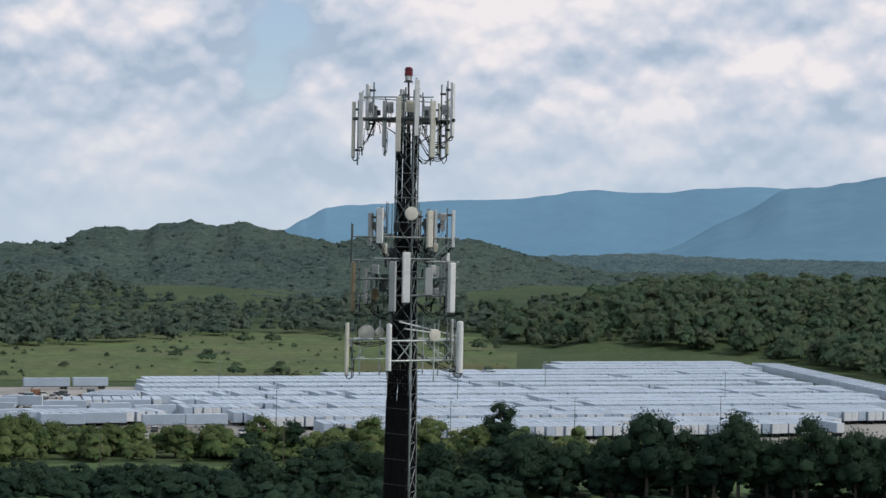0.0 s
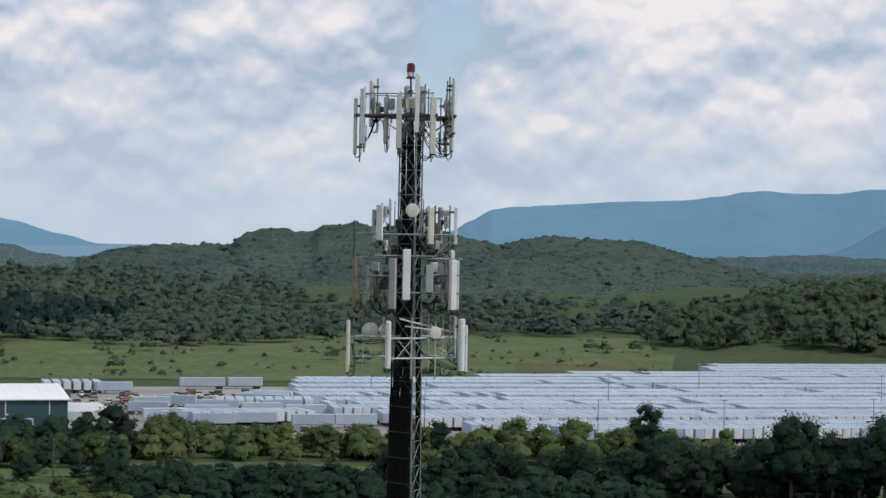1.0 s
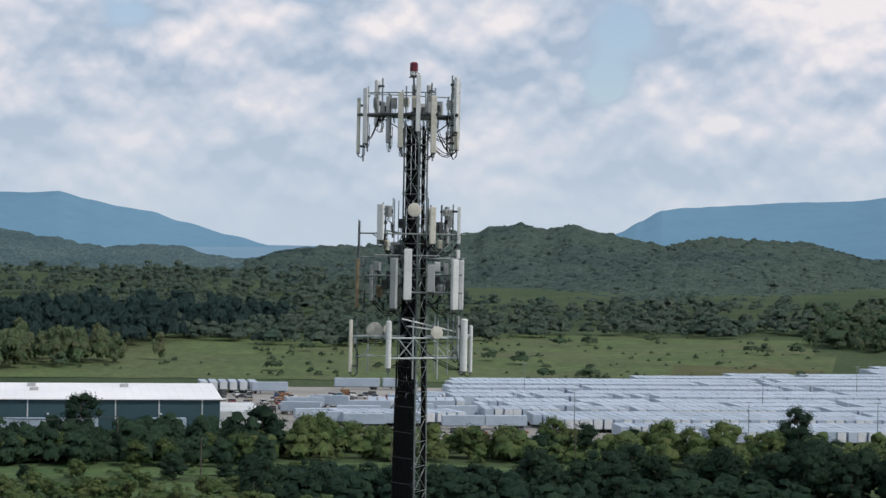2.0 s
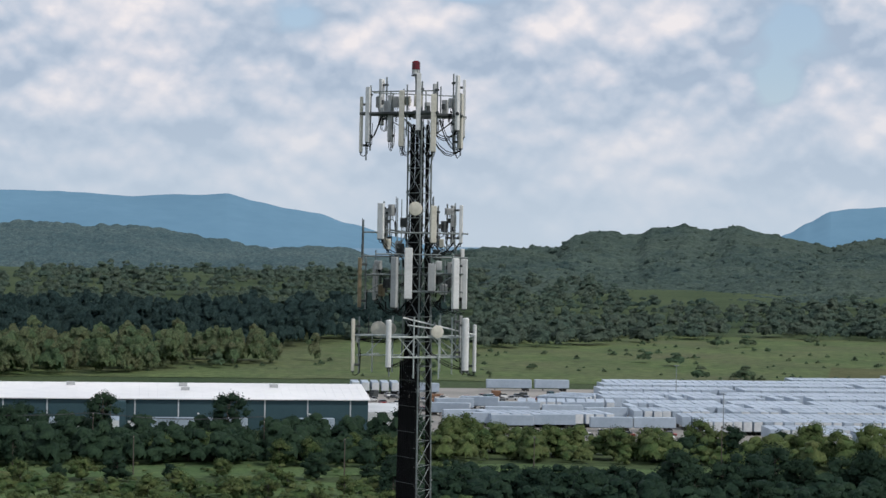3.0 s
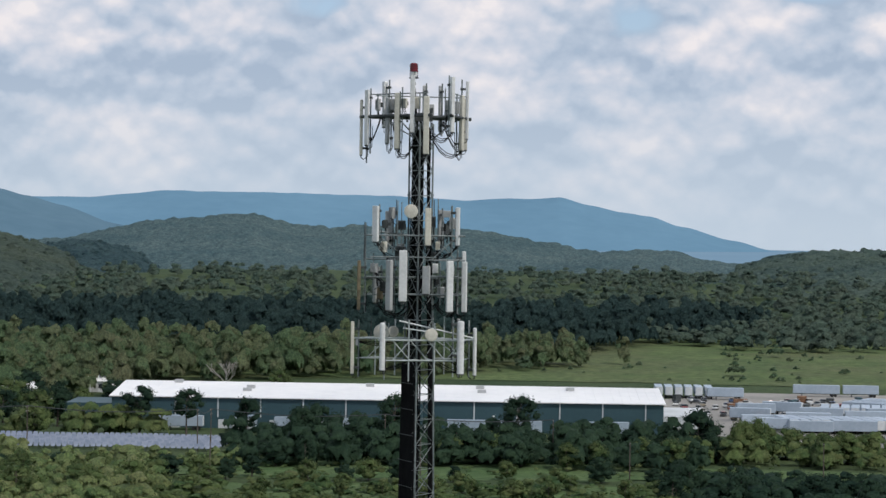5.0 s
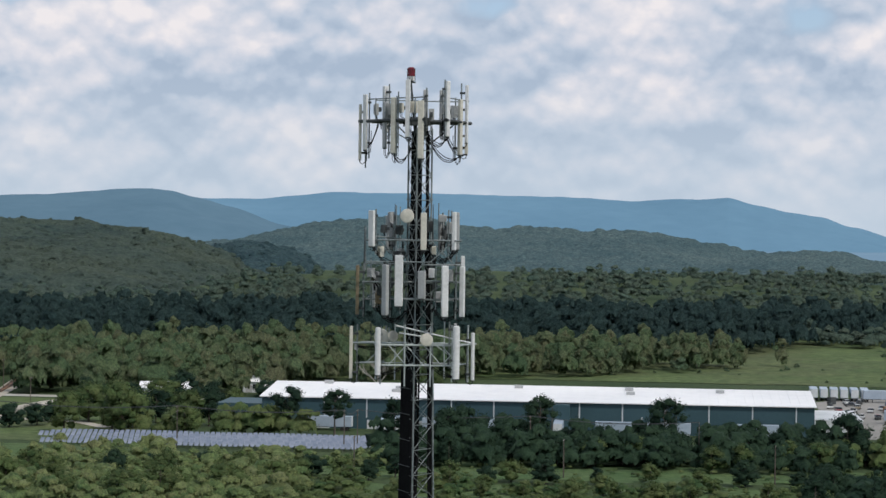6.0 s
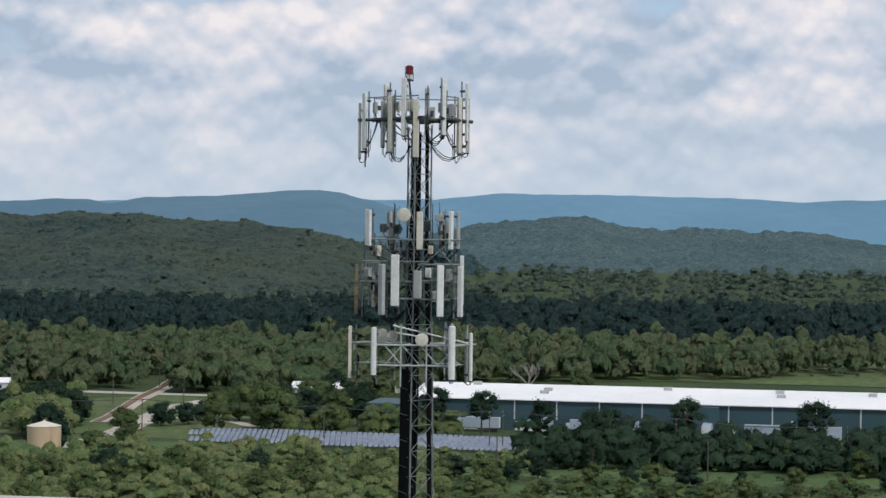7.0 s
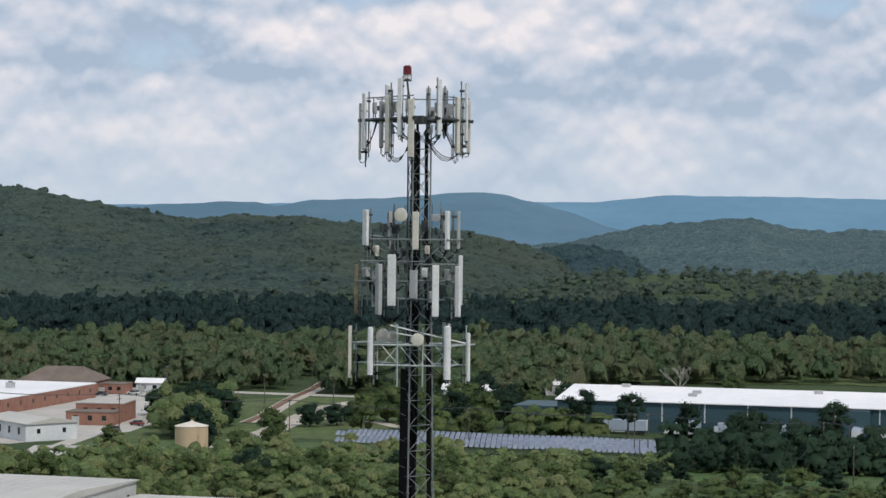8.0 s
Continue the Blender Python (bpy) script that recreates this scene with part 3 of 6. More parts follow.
S, DK = M_STEEL, M_STEEL_DARK
zb, zr = 61.33, 62.13
mount("top_antenna_mount", "dark steel triangular platform beams at the tower top", [
    ((-1.95, 0.45, zb), (0.70, -1.28, zb), 0.062, "beam", DK),
    ((-1.72, 0.42, zr), (0.60, -1.10, zr), 0.022, "rail", S),
    ((1.42, -1.0, zb), (1.96, 1.6, zb), 0.055, "beam", DK),
    ((1.42, -0.8, zr), (1.90, 1.4, zr), 0.022, "rail", S),
    ((-1.55, 0.75, zb), (1.75, 1.85, zb), 0.055, "beam", DK),
    ((-1.45, 0.9, zr), (1.65, 1.85, zr), 0.022, "rail", S),
    (axis_at(zb), (-0.60, -0.43, zb), 0.07, "standoff_arm", DK),
    (axis_at(zb), (1.68, 0.28, zb), 0.07, "standoff_arm", DK),
    (axis_at(zb), (0.1, 1.3, zb), 0.07, "standoff_arm", DK),
    ((-0.60, -0.43, zb), (0.2, 0.1, 60.5), 0.025, "strut", DK),
    ((1.68, 0.28, zb), (0.6, 0.5, 60.5), 0.025, "strut", DK),
    ((-1.30, 0.1, zb), (0.0, 0.2, 60.6), 0.02, "strut", DK),
    ((-1.30, 0.12, zb), (-1.30, 0.14, zr), 0.022, "upright", S),
    ((0.30, -1.0, zb), (0.30, -0.9, zr), 0.022, "upright", S),
    ((-0.9, -0.2, zb), (-0.9, -0.1, zr), 0.022, "upright", S),
    ((-0.35, -0.6, 60.5), (-0.35, -0.6, 62.35), 0.024, "upright", S),
    ((1.05, 1.5, 61.0), (1.05, 1.5, 62.45), 0.024, "upright", S),
], [((0.25, 0.25, zb), (0.62, 0.30, 0.30)), ((0.45, 0.55, zb), (0.4, 0.5, 0.26))])
z1, z2 = 57.05, 56.18
mount("middle_antenna_mount", "pipe frame with rails and braces on the middle tower", [
    ((-1.80, 0.90, z1), (-0.05, 0.55, z1), 0.028, "rail", S),
    ((-1.80, 0.90, z2), (-0.05, 0.55, z2), 0.028, "rail", S),
    ((-1.75, 0.88, 55.95), (-1.75, 0.88, 57.5), 0.028, "upright", S),
    ((-1.40, -0.80, z1), (0.85, -0.72, z1), 0.028, "rail", S),
    ((-1.40, -0.80, z2 + 0.1), (0.95, -0.72, z2 + 0.1), 0.024, "rail", S),
    ((0.45, -0.70, z1), (1.95, -0.35, z1), 0.028, "rail", S),
    ((0.55, -0.66, z2), (1.95, -0.35, z2), 0.028, "rail", S),
    ((1.75, -0.6, z1), (1.62, 1.6, z1), 0.028, "rail", S),
    ((1.75, -0.6, z2), (1.62, 1.6, z2), 0.028, "rail", S),
    ((-1.10, 1.25, z1), (1.70, 1.50, z1), 0.028, "rail", S),
    ((-0.10, 0.70, z1), (-1.25, -0.70, z1 + 0.15), 0.028, "standoff_arm", S),
    ((0.05, 0.10, z1), (-0.5, -0.76, z1), 0.03, "standoff_arm", S),
    ((0.35, 0.05, z1), (0.62, -0.70, z1), 0.03, "standoff_arm", S),
    ((0.60, 0.65, z1), (1.68, 0.5, z1), 0.03, "standoff_arm", S),
    ((0.60, 0.65, z2), (1.68, 0.5, z2), 0.03, "standoff_arm", S),
    ((-0.15, 0.72, z1), (-0.94, 1.2, z1), 0.03, "standoff_arm", S),
    ((-1.25, -0.79, z1), (-0.1, 0.35, z2), 0.018, "strut", S),
    ((-1.3, 0.80, z1), (-0.2, 0.6, z2), 0.018, "strut", S),
    ((-0.6, 0.66, z2), (-0.2, 0.6, z1), 0.018, "strut", S),
    ((0.75, -0.62, z2), (1.7, -0.42, z1), 0.018, "strut", S),
    ((1.6, 0.3, z2), (0.7, 0.6, z1), 0.018, "strut", S),
    ((-0.55, 0.43, 55.9), (-0.55, 0.43, 58.3), 0.02, "upright", S),
    ((-0.40, 0.40, 56.6), (-0.40, 0.40, 58.25), 0.018, "upright", S),
    ((0.85, 1.45, 56.6), (0.85, 1.45, 58.4), 0.02, "upright", S),
    ((1.35, 1.45, 56.3), (1.35, 1.45, 58.1), 0.02, "upright", S),
])
z3, z4 = 55.55, 54.95
mount("lower_middle_antenna_mount", "pipe rails holding the panel antennas below mid height", [
    ((-1.55, -0.62, z3), (-0.05, -0.70, z3), 0.03, "rail", S),
    ((-0.95, -0.66, z4), (1.75, -0.88, z4), 0.028, "rail", S),
    ((0.45, -0.78, z3 + 0.06), (1.75, -0.88, z3 + 0.06), 0.03, "rail", S),
    ((-1.75, 0.25, z3 - 0.05), (-0.1, 0.55, z3 - 0.05), 0.03, "rail", S),
    ((-1.75, 0.25, z4 - 0.05), (-0.9, 0.35, z4 - 0.05), 0.024, "rail", S),
    ((1.75, -0.1, z3), (1.80, 0.9, z3), 0.03, "rail", S),
    ((1.75, -0.1, z4), (1.80, 0.9, z4), 0.03, "rail", S),
    ((0.15, 0.1, z3), (-0.45, -0.68, z3), 0.035, "standoff_arm", S),
    ((0.35, 0.1, z3), (1.0, -0.82, z3), 0.035, "standoff_arm", S),
    ((0.15, 0.1, z4), (-0.45, -0.68, z4), 0.03, "standoff_arm", S),
    ((0.35, 0.1, z4), (1.0, -0.82, z4), 0.03, "standoff_arm", S),
    ((0.7, 0.7, z3), (1.78, 0.5, z3), 0.035, "standoff_arm", S),
    ((0.7, 0.7, z4), (1.78, 0.5, z4), 0.03, "standoff_arm", S),
    ((-0.6, -0.65, z3), (-1.55, 0.28, z4), 0.018, "strut", S),
    ((0.55, -0.75, z4), (1.4, -0.85, z3), 0.018, "strut", S),
    ((-1.35, -0.2, 54.7), (-1.35, -0.2, 56.4), 0.022, "upright", S),
    ((-0.35, 0.30, 54.4), (-0.35, 0.30, 56.0), 0.022, "upright", S),
    ((1.1, -0.8, 54.6), (1.1, -0.8, 56.1), 0.022, "upright", S),
])
z5, z6 = 53.32, 52.60
truss = [((-1.05, -1.06, z5), (1.85, -0.48, z5), 0.032, "rail", M_STEEL_PALE), ((-0.95, -1.04, z6), (1.78, -0.5, z6), 0.032, "rail", M_STEEL_PALE)]
for k in range(4):
    xa, xb = -0.55 + 0.62 * k, -0.55 + 0.62 * (k + 1)
    ya, yb = -0.96 + (xa + 0.55) * 0.2, -0.96 + (xb + 0.55) * 0.2
    if k in (0, 3):
        truss.append(((xa, ya, z6), (xb, yb, z5), 0.018, "strut", M_STEEL_PALE))
    truss.append(((xa, ya, z5), (xb, yb, z6), 0.018, "strut", M_STEEL_PALE))
mount("lower_antenna_mount", "pale galvanised truss rails and arms on the lower tower", truss + [
    ((0.2, 0.0, z5), (0.1, -0.84, z5), 0.04, "standoff_arm", M_STEEL_PALE),
    ((0.6, 0.1, z5), (0.9, -0.68, z5), 0.04, "standoff_arm", M_STEEL_PALE),
    ((0.2, 0.0, z6), (0.1, -0.84, z6), 0.035, "standoff_arm", M_STEEL_PALE),
    ((0.6, 0.1, z6), (0.9, -0.68, z6), 0.035, "standoff_arm", M_STEEL_PALE),
    ((-0.35, -0.55, 54.0), (2.30, -0.10, z5 + 0.08), 0.026, "tie_bar", M_PANEL),
    ((-0.20, -0.70, 53.75), (1.0, -0.90, 53.6), 0.024, "tie_bar", M_PANEL),
    ((-2.05, 0.13, z5), (-0.1, 0.45, z5), 0.035, "arm", M_STEEL_PALE),
    ((-1.10, 1.30, z5), (-2.05, 0.13, z5), 0.03, "rail", M_STEEL_PALE),
    ((-1.10, 1.30, z6), (-1.95, 0.2, z6), 0.024, "rail", M_STEEL_PALE),
    ((-1.95, 0.2, z6), (-0.3, 0.5, z6), 0.02, "strut", M_STEEL_PALE),
    ((-1.6, 0.6, z6), (-0.9, 0.65, z5), 0.018, "strut", M_STEEL_PALE),
    ((-0.1, 0.8, z5), (-1.1, 1.3, z5), 0.03, "arm", M_STEEL_PALE),
    ((0.75, 0.6, z5), (2.28, 0.22, z5), 0.035, "arm", M_STEEL_PALE),
    ((1.9, -0.45, z5), (2.35, 0.9, z5), 0.03, "rail", M_STEEL_PALE),
    ((1.7, -0.4, z6), (2.05, 0.8, z6), 0.024, "rail", M_STEEL_PALE),
    ((0.8, 0.75, z6), (1.9, 0.4, z6), 0.03, "arm", M_STEEL_PALE),
    ((0.8, 0.75, z5), (1.9, 0.4, z6), 0.018, "strut", M_STEEL_PALE),
    ((0.02, -0.86, 51.86), (0.02, -0.86, 54.05), 0.028, "upright", M_STEEL_PALE),
    ((0.93, -0.76, 51.85), (0.93, -0.76, 53.95), 0.028, "upright", M_STEEL_PALE),
    ((1.52, 0.52, 51.95), (1.52, 0.52, 54.0), 0.026, "upright", M_STEEL_PALE),
    ((2.08, 0.75, 51.95), (2.08, 0.75, 54.0), 0.026, "upright", M_STEEL_PALE),
    ((1.15, 1.2, 52.0), (1.15, 1.2, 54.1), 0.026, "upright", M_STEEL_PALE),
    ((0.8, 0.75, z5), (1.15, 1.2, z5), 0.026, "arm", M_STEEL_PALE),
    ((-0.62, 0.9, 51.95), (-0.62, 0.9, 54.0), 0.026, "upright", M_STEEL_PALE),
    ((-1.35, 1.0, 51.95), (-1.35, 1.0, 53.6), 0.026, "upright", M_STEEL_PALE),
])


def panel_antenna(x, y, z0, z1, w, d, facing, mat, pipe_low=0.14, pipe_high=0.06, inset=0.16, cap="", round_front=False, loop=0.0):
    """A panel antenna whose radome stands at x, y, facing degrees (counter-clockwise from +x), on a pipe behind it."""
    kind = {M_PANEL: "white", M_PANEL_WARM: "cream", M_PANEL_GREY: "grey", M_RUST: "tan-backed"}[mat]
    tall = "tall slim" if w < 0.2 else "broad"
    ob = thing("panel_antenna", pose(x, y, z0, 0, 0, facing - 90), f"{tall} {kind} panel antenna clamped to a steel pipe", "antenna", "panel antennas on the tower")
    h = z1 - z0
    bm = bmesh.new()
    if round_front:
        tube(bm, (0, 0, 0), (0, 0, h), w / 2, sides=18)
        tube(bm, (0, 0, h), (0, 0, h + 0.03), w / 2 * 0.9, w / 2 * 0.6, sides=18)
    else:
        box(bm, (-w / 2, -d / 2, 0), (w / 2, d / 2, h), min(w, d) * 0.22)
    part("radome", bm, mat, ob)
    bm = bmesh.new()
    box(bm, (-w * 0.42, -d * 0.42, -0.035), (w * 0.42, d * 0.42, 0.0), 0.008)
    for k in (-1, 1):
        tube(bm, (k * w * 0.22, 0, -0.035), (k * w * 0.22, 0, -0.09), 0.013, sides=6)
    part("end_cap", bm, M_STEEL_DARK, ob)
    back = -d / 2 - inset
    bm = bmesh.new()
    tube(bm, (0, back, -pipe_low), (0, back, h + pipe_high), 0.028, sides=10)
    part("mounting_pipe", bm, M_STEEL, ob)
    for z in (h * 0.12, h * 0.86):
        bm = bmesh.new()
        box(bm, (-0.05, back - 0.05, z - 0.04), (0.05, -d / 2 + 0.004, z + 0.04), 0.008)
        part("bracket", bm, M_STEEL_DARK, ob)
    bm = bmesh.new()
    drop = 0.16 + loop
    for k in (-1, 1):
        pts = [(k * w * 0.22, 0, -0.08), (k * w * 0.22, -0.01, -0.12 - loop * 0.6), (k * w * 0.15, back * 0.5, -drop), (k * 0.05, back - 0.03, -0.06 - loop * 0.3), (k * 0.05, back - 0.06, h * 0.35)]
        bent(bm, pts, 0.012, 5)
    part("jumper_cable", bm, M_CABLE, ob)
    return ob


FL, RT, BK = -123.0, -12.0, 108.0
W, WC, WG = M_PANEL, M_PANEL_WARM, M_PANEL_GREY
# top ring
panel_antenna(-1.70, 0.27, 60.30, 62.30, 0.17, 0.10, FL, W, 0.30)
panel_antenna(-1.92, 0.45, 59.95, 61.95, 0.12, 0.10, FL - 35, WC, 0.30)
panel_antenna(-0.53, -0.55, 60.15, 62.15, 0.19, 0.13, FL + 12, WC, 0.1, loop=0.18)
panel_antenna(-0.92, -0.10, 60.35, 62.00, 0.14, 0.12, FL, WG, 0.25, loop=0.2)
panel_antenna(0.04, -0.93, 60.72, 62.76, 0.165, 0.10, FL + 25, W, 0.22)
panel_antenna(0.56, -1.22, 59.95, 62.00, 0.20, 0.14, FL + 30, WC, 0.28)
panel_antenna(1.45, -0.77, 60.75, 62.72, 0.15, 0.12, RT - 40, W, 0.20)
panel_antenna(1.72, 0.58, 60.15, 62.15, 0.16, 0.14, RT - 20, WC, 0.15, loop=0.2)
panel_antenna(1.88, 1.12, 60.60, 62.70, 0.13, 0.10, RT, W, 0.55)
panel_antenna(1.80, 1.72, 60.20, 62.10, 0.15, 0.12, RT + 15, WC, 0.2)
panel_antenna(-1.14, 1.27, 61.0, 62.67, 0.20, 0.14, BK + 30, W, 0.25, loop=0.1)
panel_antenna(0.29, 1.62, 60.9, 62.56, 0.17, 0.12, BK, WG, 0.2)
panel_antenna(0.86, 1.78, 60.9, 62.57, 0.15, 0.14, BK, WG, 0.2)
# middle ring
panel_antenna(-1.23, -0.81, 56.82, 58.10, 0.24, 0.12, FL, W, 0.30)
panel_antenna(-0.94, 1.27, 56.7, 57.94, 0.26, 0.14, BK + 30, WG, 0.3)
panel_antenna(0.65, -0.85, 56.71, 58.04, 0.215, 0.16, -82, WC, 0.16)
panel_antenna(1.69, -0.42, 56.72, 58.08, 0.19, 0.12, RT, W, 0.30)
panel_antenna(1.56, 1.39, 56.72, 58.08, 0.20, 0.12, RT + 30, WG, 0.30)
panel_antenna(0.95, 1.55, 56.75, 58.0, 0.22, 0.12, BK, WG, 0.25)
# lower middle ring
panel_antenna(-0.22, -0.86, 54.70, 56.52, 0.285, 0.15, -93, W, 0.10)
panel_antenna(-0.71, -0.83, 54.38, 56.18, 0.24, 0.16, -128, WG, 0.10)
panel_antenna(1.46, -1.03, 54.36, 56.17, 0.24, 0.20, -72, W, 0.10)
panel_antenna(0.62, -0.94, 54.98, 55.97, 0.27, 0.14, -104, WG, 0.12)
panel_antenna(-1.90, 0.17, 54.35, 56.13, 0.17, 0.12, -172, M_RUST, 0.10)
panel_antenna(1.92, 0.18, 54.32, 56.13, 0.16, 0.18, -12, W, 0.10)
panel_antenna(1.86, 0.70, 54.72, 56.50, 0.18, 0.14, 10, W, 0.10)
panel_antenna(-1.30, 0.55, 54.6, 55.9, 0.28, 0.12, 150, M_PANEL_GREY, 0.1)
# lower ring
panel_antenna(-0.90, -1.12, 52.26, 53.92, 0.20, 0.2, -100, W, 0.35, round_front=True)
panel_antenna(1.87, -0.88, 52.16, 54.01, 0.25, 0.25, -70, W, 0.16, round_front=True)
panel_antenna(-2.10, 0.13, 52.03, 53.92, 0.13, 0.12, -170, WC, 0.12)
panel_antenna(2.32, 0.22, 52.05, 53.73, 0.14, 0.12, -20, W, 0.1, round_front=True)
panel_antenna(1.75, -0.30, 52.6, 54.1, 0.12, 0.1, 20, WG, 0.1)


def radio_unit(x, y, z, w, d, h, facing, mat=M_PANEL_GREY, colour="grey"):
    ob = thing("radio_unit", pose(x, y, z, 0, 0, facing - 90), f"boxy {colour} remote radio unit behind the antennas", "radio unit", "radio units on the tower")
    bm = bmesh.new()
    box(bm, (-w / 2, -d / 2, 0), (w / 2, d / 2, h), 0.012)
    part("housing", bm, mat, ob)
    for k in range(5):
        x0 = -w / 2 + w * (k + 0.5) / 5
        bm = bmesh.new()
        box(bm, (x0 - 0.006, d / 2, 0.03), (x0 + 0.006, d / 2 + 0.03, h - 0.03))
        part("cooling_fin", bm, mat, ob)
    bm = bmesh.new()
    box(bm, (-0.05, -d / 2 - 0.12, h * 0.3), (0.05, -d / 2, h * 0.7), 0.01)
    part("bracket", bm, M_STEEL_DARK, ob)
    bm = bmesh.new()
    for k in (-1, 0, 1):
        bent(bm, [(k * w * 0.25, 0, 0), (k * w * 0.25, -0.02, -0.14), (k * 0.03, -d / 2 - 0.1, -0.22), (k * 0.03, -d / 2 - 0.13, -0.5)], 0.011, 5)
    part("cable", bm, M_CABLE, ob)


radio_unit(0.10, 0.02, 61.62, 0.30, 0.18, 0.42, -95, M_PANEL_WARM, "cream")
radio_unit(-0.72, -0.15, 61.55, 0.22, 0.14, 0.40, -100)
radio_unit(-0.30, -0.35, 61.62, 0.18, 0.14, 0.34, -120, M_PANEL_WARM, "cream")
radio_unit(-1.30, 0.30, 61.55, 0.16, 0.12, 0.42, -150)
radio_unit(1.30, -0.40, 61.55, 0.26, 0.14, 0.36, -60)
radio_unit(1.55, 0.15, 61.45, 0.20, 0.16, 0.45, -20)
radio_unit(1.20, 1.35, 61.45, 0.22, 0.14, 0.50, 60)
radio_unit(0.55, 1.35, 61.40, 0.20, 0.14, 0.45, 100)
radio_unit(-0.95, 0.95, 61.35, 0.22, 0.14, 0.50, 150)
radio_unit(1.26, -0.42, 57.72, 0.30, 0.18, 0.24, -75, M_PANEL_GREY)
radio_unit(0.90, -0.50, 55.72, 0.20, 0.20, 0.34, -85, M_PANEL, "white")
radio_unit(0.98, -0.52, 56.55, 0.16, 0.14, 0.30, -85, M_PANEL_WARM, "cream")
radio_unit(-1.28, -0.55, 55.72, 0.24, 0.16, 0.32, -120)
radio_unit(-0.75, 0.55, 57.65, 0.22, 0.14, 0.42, -140)
radio_unit(-0.95, -0.45, 56.45, 0.20, 0.14, 0.38, -130, M_PANEL_WARM, "cream")
radio_unit(-1.10, 0.05, 54.75, 0.20, 0.14, 0.42, -150, M_RUST, "tan")
radio_unit(1.45, 0.10, 57.30, 0.22, 0.14, 0.42, -20)
radio_unit(1.40, 0.60, 55.60, 0.22, 0.16, 0.40, -10)
radio_unit(1.10, -0.30, 54.85, 0.22, 0.16, 0.38, -60)
radio_unit(-0.45, 0.95, 56.35, 0.22, 0.16, 0.40, 150)
radio_unit(-1.92, 0.22, 53.05, 0.10, 0.08, 0.24, -120, M_PANEL, "white")


def dish(x, y, z, r, facing, label, tilt=0.0, deep=0.14):
    ob = thing("microwave_dish", pose(x, y, z, tilt, 0, facing - 90), label, "dish antenna", "microwave dishes on the tower")
    bm = bmesh.new()
    m = pose(0, 0, 0, -90)
    bmesh.ops.create_cone(bm, cap_ends=True, segments=32, radius1=r * 0.45, radius2=r, depth=deep, matrix=m @ Matrix.Translation((0, 0, 0)))
    part("reflector", bm, M_PANEL, ob)
    bm = bmesh.new()
    rings = [(r, deep / 2), (r * 1.02, deep / 2 + 0.03), (r * 0.96, deep / 2 + 0.05), (r * 0.6, deep / 2 + 0.065), (0.001, deep / 2 + 0.07)]
    vs = [[bm.verts.new((rr * math.cos(2 * math.pi * k / 32), yy, rr * math.sin(2 * math.pi * k / 32))) for k in range(32)] for rr, yy in rings]
    for a, b in zip(vs, vs[1:]):
        for k in range(32):
            bm.faces.new((a[k], b[k], b[(k + 1) % 32], a[(k + 1) % 32]))
    bm.normal_update()
    part("radome_cover", bm, M_PANEL_WARM, ob, "cream flat radome cover")
    bm = bmesh.new()
    tube(bm, (0, -deep / 2, 0), (0, -deep / 2 - 0.2, 0), 0.05, sides=12)
    box(bm, (-0.08, -deep / 2 - 0.22, -0.1), (0.08, -deep / 2 - 0.1, 0.1), 0.01)
    part("feed_housing", bm, M_STEEL_DARK, ob)
    bm = bmesh.new()
    tube(bm, (0, -deep / 2 - 0.24, -r - 0.1), (0, -deep / 2 - 0.24, r + 0.1), 0.028, sides=10)
    part("mounting_pipe", bm, M_STEEL, ob)


dish(0.02, -0.52, 57.92, 0.245, -92, "round cream microwave dish on the tower leg")
dish(0.82, -1.02, 53.54, 0.225, -80, "small round cream microwave dish on the truss", 0)
dish(-1.10, 1.02, 53.50, 0.30, -105, "round white microwave dish turned away on the mount arm")
dish(-0.72, 0.80, 53.55, 0.20, -60, "small white microwave dish beside the larger one")


def whip(x, y, z0, z1, r=0.018):
    ob = thing("whip_antenna", pose(x, y, z0), "thin dark whip antenna on a steel mount", "antenna", "whip antennas on the tower")
    bm = bmesh.new()
    tube(bm, (0, 0, 0), (0, 0, (z1 - z0) * 0.35), r * 1.6, sides=8)
    part("base_tube", bm, M_STEEL_DARK, ob)
    bm = bmesh.new()
    tube(bm, (0, 0, (z1 - z0) * 0.35), (0, 0, z1 - z0), r, r * 0.7, sides=8)
    part("rod", bm, M_STEEL_DARK, ob)


whip(-1.79, 0.90, 56.1, 57.55)
whip(-0.60, 0.45, 56.9, 58.35)
whip(-0.17, 0.72, 57.0, 58.3)
whip(0.75, 0.75, 56.8, 58.35)
whip(-1.50, 0.85, 53.2, 54.05)


def jumper(a, b, sag, label="black jumper cables looped between antennas and tower"):
    """A bundle of thin cables hanging from an antenna over to the tower."""
    ob = thing("jumper_bundle", pose(*a), label, "cable", "jumper cables on the tower")
    d = Vector(b) - Vector(a)
    for k in range(3):
        bm = bmesh.new()
        w = Vector((0.03 * math.cos(2.1 * k), 0.03 * math.sin(2.1 * k), 0))
        pts = [w + d * u + Vector((0, 0, -(sag + 0.07 * k) * 4 * u * (1 - u))) for u in (0, 0.12, 0.3, 0.5, 0.7, 0.88, 1)]
        bent(bm, pts, 0.016, 5)
        part("cable", bm, M_CABLE, ob)


